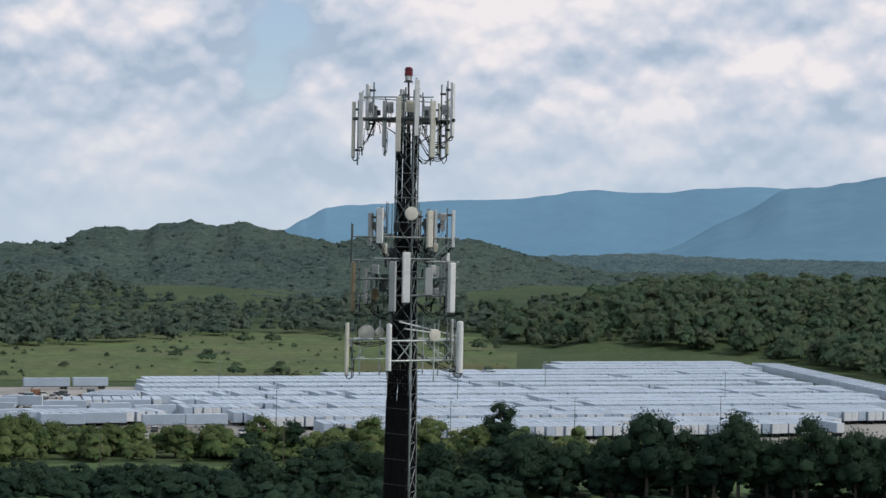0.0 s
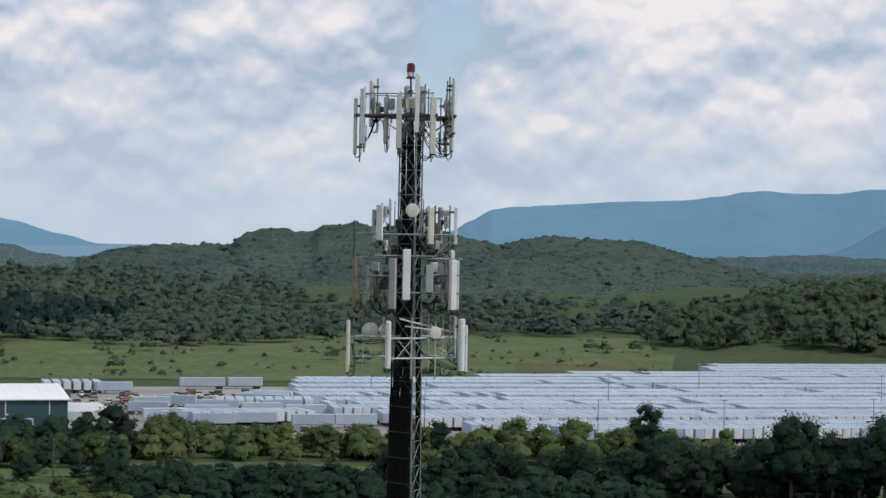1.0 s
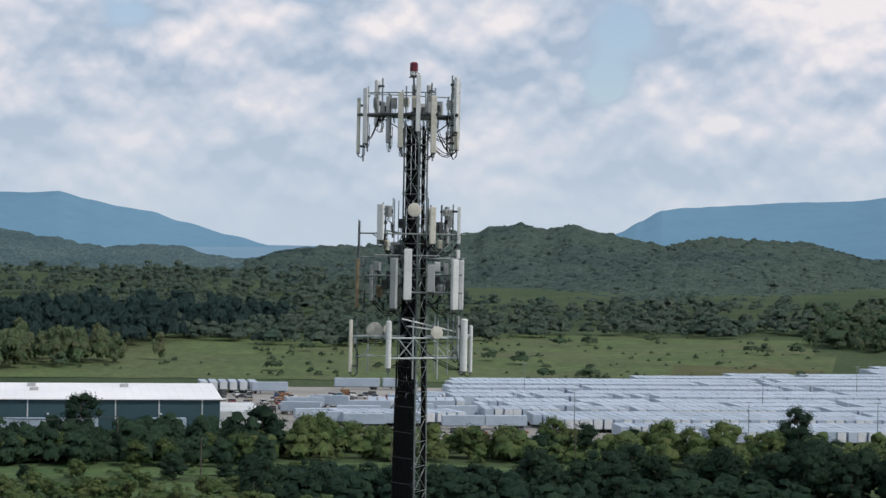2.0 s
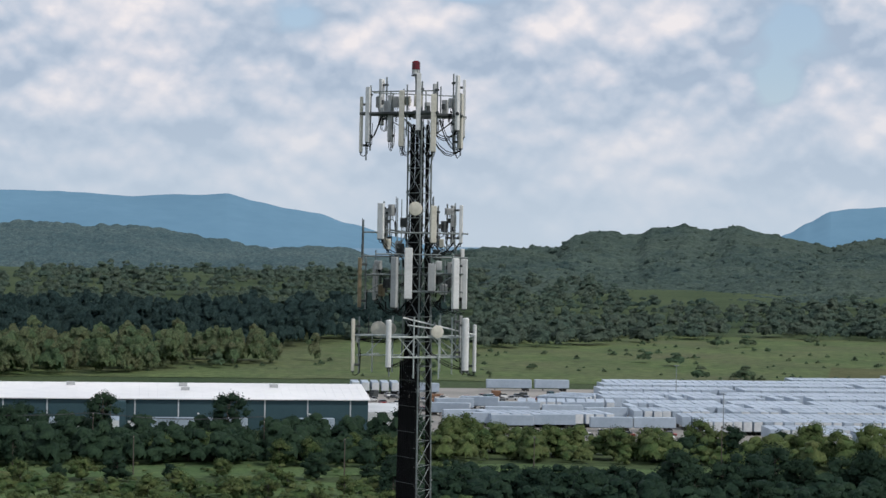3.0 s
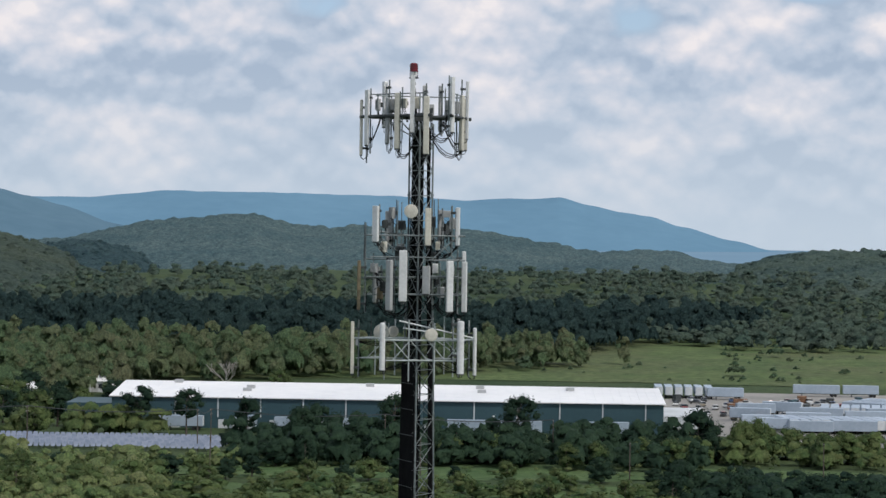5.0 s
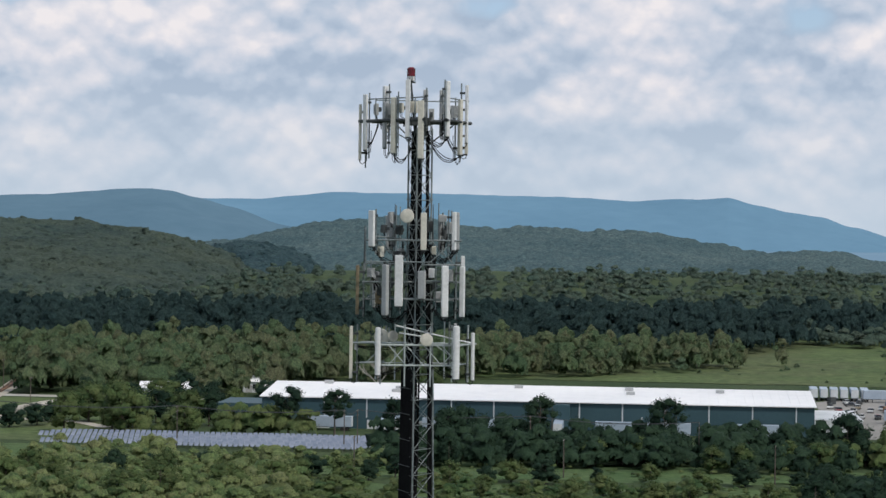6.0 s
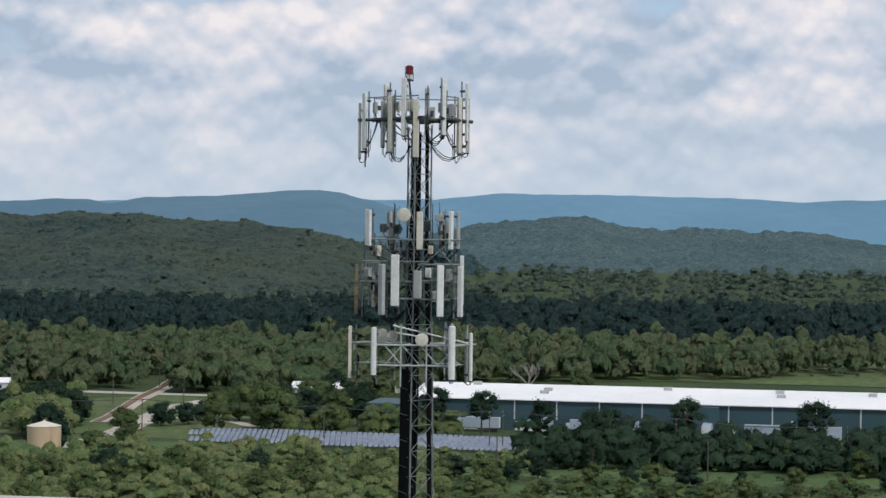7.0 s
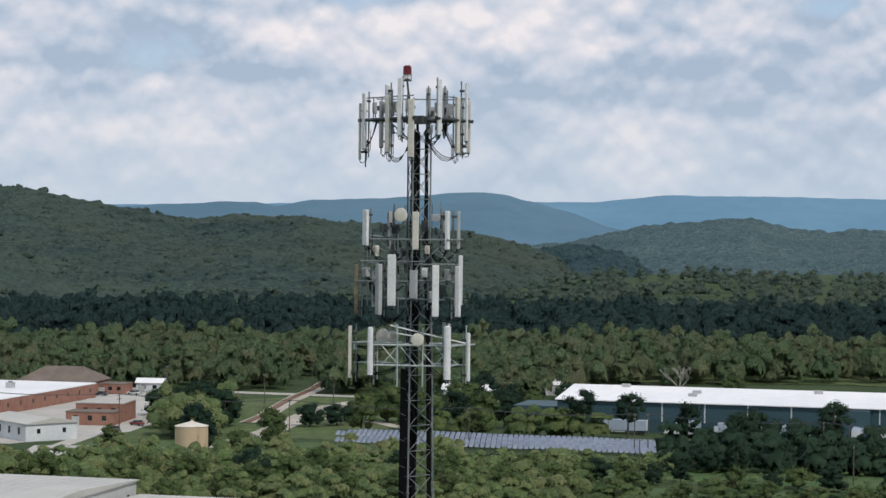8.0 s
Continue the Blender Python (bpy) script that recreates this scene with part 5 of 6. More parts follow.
build_tank()
M_GREYROOF = material("grey_metal_roof", (0.38, 0.37, 0.34), (0.52, 0.50, 0.46), 0.06, 0.5, 0, 0.1, 10)
M_SIDING = material("pale_metal_siding", (0.42, 0.42, 0.40), (0.58, 0.58, 0.55), 0.08, 0.6, 0, 0.1, 10)
M_BRICK = material("red_brick", (0.20, 0.09, 0.065), (0.33, 0.17, 0.12), 0.3, 0.85, 0, 0.3, 14)
M_BROWN_ROOF = material("brown_shingle_roof", (0.11, 0.085, 0.07), (0.20, 0.16, 0.13), 0.2, 0.9, 0, 0.3, 14)
M_CONCRETE = material("concrete", (0.34, 0.32, 0.29), (0.50, 0.48, 0.44), 0.08, 0.9, 0, 0.3, 20)


def shed(name, label, category, m, w, d, h, rise, wall, roof, windows=0, door=True, seams=0, hip=0.0, side_windows=0):
    """A building w wide (x) and d deep (y), with eaves at h and a ridge along x that is rise higher."""
    ob = thing(name, m, label, category)
    bm = bmesh.new()
    box(bm, (-w / 2, -d / 2, 0), (w / 2, d / 2, h))
    if rise and not hip:
        for s in (-1, 1):
            v = [bm.verts.new((s * (w / 2 - q), y, z)) for q in (0, 0.2) for y, z in ((-d / 2, h), (d / 2, h), (0, h + rise))]
            for f in ((0, 1, 2), (3, 4, 5), (0, 1, 4, 3), (1, 2, 5, 4), (2, 0, 3, 5)):
                bm.faces.new([v[k] for k in f])
    part("wall", bm, wall, ob)
    bm = bmesh.new()
    o = 0.5
    if rise:
        low = [bm.verts.new(c) for c in ((-w / 2 - o, -d / 2 - o, h), (w / 2 + o, -d / 2 - o, h), (w / 2 + o, d / 2 + o, h), (-w / 2 - o, d / 2 + o, h))]
        low2 = [bm.verts.new((v.co.x, v.co.y, h + 0.2)) for v in low]
        r1, r2 = bm.verts.new((-w / 2 - o + hip, 0, h + rise + 0.2)), bm.verts.new((w / 2 + o - hip, 0, h + rise + 0.2))
        bm.faces.new((low2[0], low2[1], r2, r1))
        bm.faces.new((low2[2], low2[3], r1, r2))
        bm.faces.new((low2[1], low2[2], r2))
        bm.faces.new((low2[3], low2[0], r1))
        for k in range(4):
            bm.faces.new((low[k], low[(k + 1) % 4], low2[(k + 1) % 4], low2[k]))
        bm.faces.new(low[::-1])
    else:
        box(bm, (-w / 2 - 0.15, -d / 2 - 0.15, h), (w / 2 + 0.15, d / 2 + 0.15, h + 0.35), 0.05)
    roof_ob = part("roof", bm, roof, ob)
    for k in range(seams):
        x = -w / 2 + (k + 0.5) * w / seams
        bm = bmesh.new()
        tube(bm, (x, -d / 2 - o, h + 0.22), (x, 0, h + rise + 0.22), 0.04, sides=4)
        tube(bm, (x, 0, h + rise + 0.22), (x, d / 2 + o, h + 0.22), 0.04, sides=4)
        part("roof_seam", bm, roof, roof_ob)
    for k in range(windows):
        x = -w / 2 + (k + 0.7) * w / (windows + 0.4)
        bm = bmesh.new()
        box(bm, (x - 0.65, -d / 2 - 0.05, h * 0.38), (x + 0.65, -d / 2 + 0.05, h * 0.78), 0.02)
        win = part("window", bm, M_GLASS, ob, "dark glazed window")
        bm = bmesh.new()
        box(bm, (x - 0.75, -d / 2 - 0.09, h * 0.36), (x + 0.75, -d / 2 - 0.04, h * 0.38))
        part("sill", bm, M_CONCRETE, win)
    for k in range(side_windows):
        y = -d / 2 + (k + 0.5) * d / side_windows
        bm = bmesh.new()
        box(bm, (w / 2 - 0.05, y - 0.5, h * 0.45), (w / 2 + 0.05, y + 0.5, h * 0.72), 0.02)
        part("window", bm, M_GLASS, ob, "dark glazed window")
    if door:
        bm = bmesh.new()
        box(bm, (-w * 0.3 - 1.1, -d / 2 - 0.06, 0), (-w * 0.3 + 1.1, -d / 2 + 0.03, min(2.6, h * 0.7)), 0.03)
        part("door", bm, M_PANEL_GREY, ob, "pale grey door")
    return ob


shed("metal_building", "large metal building, low grey roof and pale ribbed walls", "building", pose(-186, 277, 0, 0, 0, 3), 68, 56, 8.0, 1.2, M_SIDING, M_GREYROOF, 0, True, 26, side_windows=7)
shed("metal_annex", "low metal annex with a pale grey roof", "building", pose(-141, 292, 0, 0, 0, 3), 20, 28, 5.4, 0.5, M_SIDING, M_GREYROOF, 4, True, 8)
shed("factory_hall", "wide low brick factory hall with a white flat roof", "building", pose(-320, 535, 0, 0, 0, 3), 60, 70, 4.6, 0.0, M_BRICK, M_ROOF, 8, True, side_windows=8)
shed("brick_block", "red brick factory block with a flat roof", "building", pose(-254, 501, 0, 0, 0, 10), 14, 14, 5.2, 0.0, M_BRICK, M_CONCRETE, 3, True)
shed("brick_annex", "low red brick annex with a dark canopy roof", "building", pose(-251, 487, 0, 0, 0, 10), 14, 8, 3.6, 0.0, M_BRICK, M_BROWN_ROOF, 3, True)
shed("grey_workshop", "grey workshop with a pale metal roof and white end wall", "building", pose(-250, 447, 0, 0, 0, -35), 24, 15, 4.6, 1.2, M_WHITE_WALL, M_GREYROOF, 4, True, 8, side_windows=2)
shed("hip_roof_hall", "brick hall with a broad brown stepped hip roof", "building", pose(-312, 589, 0, 0, 0, 8), 26, 18, 4.2, 4.4, M_BRICK, M_BROWN_ROOF, 6, True, hip=7.0)
shed("hall_wing", "low brown brick wing beside the hall", "building", pose(-295, 592, 0, 0, 0, 8), 10, 9, 3.2, 0.0, M_BRICK, M_BROWN_ROOF, 3, True)
shed("white_garage", "small white garage with a pale gabled roof", "building", pose(-287, 604, 0, 0, 0, 12), 9, 6, 3.0, 1.4, M_WHITE_WALL, M_ROOF, 2, True)
for x, y, w, d, r, lab in ((-177, 613, 16, 8, 5, "white bungalow with a pale roof among trees"), (-188, 640, 12, 8, -20, "small white house half hidden by trees"), (-155, 650, 10, 8, 15, "small pale house behind trees"),
                           (-140, 612, 9, 7, 0, "white cottage beside the warehouse trees"), (-250, 760, 10, 8, 10, "white house in the woods"), (-330, 705, 12, 8, 5, "pale house at the edge of the woods")):
    shed("house", lab, "house", pose(x, y, ground_z(x, y), 0, 0, r), w, d, 3.6, 1.8, M_WHITE_WALL, M_ROOF if w > 9 else M_GREYROOF, 4, True)
for x, y, w, r in ((-258, 930, 14, 4), (-238, 934, 10, -3)):
    shed("farm_building", "far pale farm building among the woods", "house", pose(x, y, ground_z(x, y), 0, 0, r), w, 9, 4.0, 2.2, M_WHITE_WALL, M_ROOF, 5, False)
for x, y, w, d, h in ((-298, 512, 3, 3, 2.4), (-306, 540, 2.5, 2, 1.8), (-315, 520, 4, 3, 1.4)):
    ob = thing("rooftop_unit", pose(x, y, 4.95, 0, 0, 10), "boxy grey rooftop unit on the factory roof", "rooftop unit", "rooftop units")
    bm = bmesh.new()
    box(bm, (-w / 2, -d / 2, 0), (w / 2, d / 2, h), 0.08)
    part("casing", bm, M_PANEL_GREY, ob)
    bm = bmesh.new()
    tube(bm, (0, 0, h), (0, 0, h + 0.3), min(w, d) * 0.35, sides=16)
    part("fan_cowl", bm, M_STEEL_DARK, ob)

# ---------- roads, railway, fields ----------
strip("gravel_road", "pale gravel road curving through grass", "road", [(-193, 440), (-195, 453), (-197, 485), (-201, 510), (-205, 532), (-210, 567), (-208, 591), (-202, 609)], 8.0, M_GRAVEL, 0.12)
strip("road", "pale worn road across the valley", "road", [(-420, 600), (-300, 612), (-212, 612), (-160, 614), (-110, 600), (-20, 622)], 8, M_CONCRETE, 0.07)
strip("side_road", "pale lane beside the solar field", "road", [(-205, 532), (-192, 528), (-178, 524), (-166, 510)], 4, M_GRAVEL, 0.15)
strip("railway_bank", "pale gravel bank along the railway", "railway", [(-212, 508), (-216, 530), (-230, 588), (-240, 640), (-250, 680)], 6, M_GRAVEL, 0.17)
strip("railway_bed", "brown ballast of a railway line", "railway", [(-213, 508), (-217, 530), (-231, 588), (-241, 640), (-251, 680)], 2.6, M_RUSTY, 0.22)
strip("works_forecourt", "pale concrete lot before the brick works", "ground", [(-214, 375), (-219, 395), (-226, 412), (-232, 430)], 15, M_CONCRETE, 0.09)
sheet("works_lot", "pale worn concrete lot round the brick works", "ground", [(-352, 432), (-246, 428), (-232, 470), (-240, 520), (-262, 600), (-352, 596)], M_CONCRETE, 0.067, hug=False)
strip("works_drive", "pale drive past the brick works", "road", [(-232, 428), (-240, 470), (-246, 520), (-258, 575), (-270, 606)], 5, M_CONCRETE, 0.11)
for off in (-0.75, 0.75):
    bm = bmesh.new()
    pts = [(-213 + off, 508, 0.36), (-217 + off, 530, 0.36), (-231 + off, 588, 0.36), (-241 + off, 640, 0.36), (-251 + off, 680, 0.36)]
    bent(bm, pts, 0.09, 4)
    tagged(part("railway_rail", bm, M_STEEL_DARK), "rusty steel rail on the ballast", "railway", kind="structure")


M_BROWNISH = material("brownish_ground", (0.056, 0.070, 0.032), (0.130, 0.124, 0.058), 0.04, 0.95, 0, 0.8, 10, spec=0.1, fine_w=0.5, bump_size=0.5)


def field(name, label, az0, az1, d0, d1, mat, z=0.05, n=28):
    verts, faces = [], []
    for k in range(n + 1):
        a = az0 + (az1 - az0) * k / n
        for j in range(9):
            wob = 10 * noise.noise(Vector((a * 0.5, j * 0.1, d0 * 0.01))) * (1 if j in (0, 8) else 0)
            d = d0 + (d1 - d0) * j / 8 + wob
            x, y = polar(a, d)
            verts.append((x, y, ground_z(x, y) + z))
    for k in range(n):
        for j in range(8):
            a = k * 9 + j
            faces.append((a, a + 9, a + 10, a + 1))
    return tagged(new(name, mesh_from(name, verts, faces, mat)), label, "field", kind="structure")


field("meadow", "sunlit rough meadow behind the yard", -14, 21, 735, 1085, M_MEADOW, 0.25)
field("near_field", "light green rough field between tree belts", -13, 37, 416, 450, M_FIELD, 0.06)
field("brownish_patch", "brownish patch of ground at the edge of the yard", 16.5, 20.8, 740, 850, M_BROWNISH, 0.5)
field("scrub_field", "light green scrubby field below the tower", -14, 5, 345, 404, M_FIELD, 0.07)
field("verge", "mown grass between road and railway", -30, -17, 499, 640, M_MEADOW, 0.05)
# Sheet added above the far ground; its glowing blue imitates haze.
field("haze_sheet", "glowing blue sheet over the far ground, standing in for haze", -45, 45, 2750, 4880, M_HAZE, 2.0)
# Lighter grass laid here, so the sun on it sits in the colour.
field("roadside_grass", "sunlit grass along the railway and gravel road", -28, -17, 402, 498, M_FIELD, 0.05)

# ---------- trees ----------


def leaf_tris(centres, normals, sizes, rng):
    """Leaf sprays: one small ragged triangle for each centre, facing roughly along its normal."""
    n = len(centres)
    t = rng.normal(size=(n, 3))
    t -= normals * np.sum(t * normals, axis=1)[:, None]
    t /= np.linalg.norm(t, axis=1)[:, None]
    b = np.cross(normals, t)
    s = sizes[:, None]
    v = np.stack([centres - t * s * 1.1 - b * s * 0.7, centres + t * s - b * s * 0.8, centres + t * s * 0.15 + b * s * 1.25], axis=1)
    v += rng.normal(size=v.shape) * s[:, :, None] * 0.22
    return v.reshape(-1, 3), np.arange(3 * n).reshape(-1, 3)


def raw_mesh(name, verts, tris, mat, normals=None):
    me = bpy.data.meshes.new(name)
    me.vertices.add(len(verts))
    me.vertices.foreach_set("co", np.ascontiguousarray(verts, dtype=np.float32).ravel())
    me.loops.add(len(tris) * 3)
    me.loops.foreach_set("vertex_index", np.ascontiguousarray(tris, dtype=np.int32).ravel())
    me.polygons.add(len(tris))
    me.polygons.foreach_set("loop_start", np.arange(len(tris), dtype=np.int32) * 3)
    me.materials.append(mat)
    me.update(calc_edges=True)
    if normals is not None:
        me.normals_split_custom_set_from_vertices((normals / np.maximum(1e-6, np.linalg.norm(normals, axis=1))[:, None]).tolist())
    return me


def ico(sub):
    bm = bmesh.new()
    bmesh.ops.create_icosphere(bm, subdivisions=sub, radius=1.0)
    v = np.array([x.co[:] for x in bm.verts])
    f = np.array([[x.index for x in p.verts] for p in bm.faces])
    bm.free()
    return v, f


ICO1, ICO2 = ico(1), ico(2)


def crown_lobes(rng, h, w, base, count, top_heavy=0.0):
    """Lobes (centre, radius) that fill an uneven crown from base to h, about w wide."""
    lobes = []
    for k in range(count):
        u = (k + rng.uniform(0.1, 0.9)) / count
        z = base + (h - base) * (0.12 + 0.74 * u)
        prof = math.sin(math.pi * min(0.97, 0.16 + 0.72 * u)) ** 0.75 + top_heavy * u
        rr = w / 2 * prof * rng.uniform(0.3, 0.85)
        a = rng.uniform(0, 2 * math.pi)
        r = w * rng.uniform(0.08, 0.18) * (0.75 + 0.5 * prof)
        lobes.append((np.array([rr * math.cos(a), rr * math.sin(a), min(z, h - r * 0.8)]), r))
    if not count:
        return []
    lobes.append((np.array([rng.uniform(-0.1, 0.1) * w, rng.uniform(-0.1, 0.1) * w, h - w * 0.16]), w * 0.17))
    return lobes


def tree_template(name, label, seed, h, w, base, lobes, cards, size, mat, place, top_heavy=0.0):
    """A tree at unit position: a tapered trunk with limbs and a crown of leaf sprays."""
    rng = np.random.default_rng(seed)
    ob = thing(name, pose(*place), label, "tree", "trees in the belts")
    ls = crown_lobes(rng, h, w, base, lobes, top_heavy)
    bm = bmesh.new()
    lean = Vector((rng.uniform(-0.03, 0.03) * h, rng.uniform(-0.03, 0.03) * h, 0))
    pts = [Vector((0, 0, -0.3)), lean * 0.3 + Vector((0, 0, h * 0.25)), lean * 0.8 + Vector((0, 0, h * 0.5)), lean + Vector((0, 0, h * 0.8))]
    r0 = 0.022 * h + 0.05
    for k in range(3):
        tube(bm, pts[k], pts[k + 1], r0 * (1, 0.72, 0.45)[k], r0 * (0.72, 0.45, 0.12)[k], sides=9)
    for c, r in ls[::2]:
        z = max(base * 0.8, min(h * 0.65, c[2] - r * 0.9))
        root = pts[1].lerp(pts[3], max(0, (z - h * 0.25) / (h * 0.55)))
        tube(bm, root, Vector(c), r0 * 0.28, 0.03, sides=5)
    part("trunk", bm, M_BARK, ob, "grey-brown trunk with limbs")
    tot = sum(r * r for _, r in ls)
    cs, ns = [], []
    for c, r in ls:
        n = int(cards * r * r / tot)
        d = rng.normal(size=(n, 3))
        d /= np.linalg.norm(d, axis=1)[:, None]
        d[:, 2] = np.where(d[:, 2] < -0.35, -d[:, 2], d[:, 2])
        rad = r * rng.uniform(0.5, 1.4, size=n) * (1 + 0.18 * np.sin(5 * d[:, 0] + seed) * np.cos(4 * d[:, 1]))
        cs.append(c + d * np.maximum(rad, r * 0.72)[:, None] * np.array([1, 1, 0.85]))
        ns.append(d)
    cs, ns = np.concatenate(cs), np.concatenate(ns)
    ns0 = ns.copy()
    ns = ns + rng.normal(size=ns.shape) * 0.45
    ns /= np.linalg.norm(ns, axis=1)[:, None]
    keep = cs[:, 2] > base * 0.5
    cs, ns = cs[keep], ns[keep]
    mid = np.array([0, 0, base + (h - base) * 0.35])
    rn = [cs - mid]
    soft_n = rn[0] / np.linalg.norm(rn[0], axis=1)[:, None] * 0.7 + ns0[keep] * 0.5 + rng.normal(size=cs.shape) * 0.3 + np.array([0, 0, 0.4])
    ev, ef, en, o = [], [], [], 0
    for c, r in ls:
        en.append(ICO1[0] + (c - mid) / h + np.array([0, 0, 0.3]))
        ev.append(ICO1[0] * r * 0.72 * rng.uniform(0.85, 1.15, size=(len(ICO1[0]), 1)) * np.array([1, 1, 0.85]) + c)
        ef.append(ICO1[1] + o)
        o += len(ICO1[0])
    lv, lf = leaf_tris(cs, ns, size * rng.uniform(0.5, 1.1, size=len(cs)), rng)
    cv, cf = np.concatenate(ev), np.concatenate(ef)
    me = raw_mesh("crown", np.concatenate([lv, cv]), np.concatenate([lf, cf + len(lv)]), mat, np.concatenate([np.repeat(soft_n, 3, axis=0), np.concatenate(en)]))
    new("crown", me).parent = ob
    return ob


# templates, each standing at a place of its own
T_OAK = [tree_template("oak_tree", "tall dark green broadleaf tree with open crown", 21 + k, 20, (14, 16, 12)[k], (3.0, 3.6, 2.4)[k], (40, 46, 36)[k], 4600, 0.26, M_LEAF_DARK, ((188, 348, 0), (170, 356, 0), (200, 340, 0))[k], 0.12) for k in range(3)]
T_ASH = [tree_template("broadleaf_tree", "green broadleaf tree with a full rounded crown", 41 + k, 11, (9, 10, 8, 11)[k], (0.5, 0.9, 0.4, 0.6)[k], (30, 34, 28, 36)[k], 2400, 0.22, M_LEAF, ((109, 457, 0), (136, 450, 0), (51, 467, 0), (150, 445, 0))[k]) for k in range(4)]
T_DARK = [tree_template("shade_tree", "broadleaf tree with a dense low crown, green darkened for cloud shade", 61 + k, 12, (11, 9, 12)[k], (0.4, 0.6, 0.3)[k], (34, 30, 38)[k], 2500, 0.24, M_LEAF_DARK, ((145, 368, 0), (128, 374, 0), (163, 360, 0))[k]) for k in range(3)]
T_BUSH = [tree_template("shrub", "rounded light green shrub standing in rough grass", 81 + k, 4.4, (4.6, 4.0, 5.2)[k], 0.2, (20, 18, 21)[k], 1000, 0.15, M_LEAF, ((-44, 377, 0), (-16, 380, 0), (-25, 379, 0))[k]) for k in range(3)]
T_SLIM = [tree_template("tall_tree", "tall slender tree with a patchy open crown", 101 + k, 15.5, (8, 9.5)[k], 5.0, (26, 28)[k], 2300, 0.23, M_LEAF_DARK, ((-40, 468, 0), (-9, 470, 0))[k], 0.3) for k in range(2)]


def plant(templates, x, y, h, rng, wide=1.0):
    src = rng.choice(templates)
    base_h = {"oak_tree": 20, "broadleaf_tree": 11, "shade_tree": 12, "shrub": 4.4, "tall_tree": 15.5}[src.name.split(".")[0]]
    s = h / base_h
    ob = copy_thing(src, pose(x, y, ground_z(x, y), 0, 0, rng.uniform(0, 360)))
    ob.scale = (s * wide, s * wide, s)
    return ob


CLEAR = [(-345, 440, -238, 498), (-222, 245, -130, 308), (-352, 495, -284, 577), (-264, 476, -238, 512), (-266, 430, -234, 460), (-332, 575, -278, 614), (-203, 397, -177, 433), (-188, 456, -76, 494), (-130, 515, 46, 590), (-190, 603, -165, 622)]


def free(x, y):
    for x0, y0, x1, y1 in CLEAR:
        if x0 < x < x1 and y0 < y < y1:
            return False
    for (ax, ay), (bx, by) in (((-195, 453), (-205, 532)), ((-205, 532), (-209, 591)), ((-210, 487), (-231, 588)), ((-231, 588), (-252, 680)), ((-216, 383), (-231, 425)), ((-400, 601), (-212, 612))):
        dx, dy = bx - ax, by - ay
        t = max(0, min(1, ((x - ax) * dx + (y - ay) * dy) / (dx * dx + dy * dy)))
        if math.hypot(x - ax - t * dx, y - ay - t * dy) < 8:
            return False
    return True


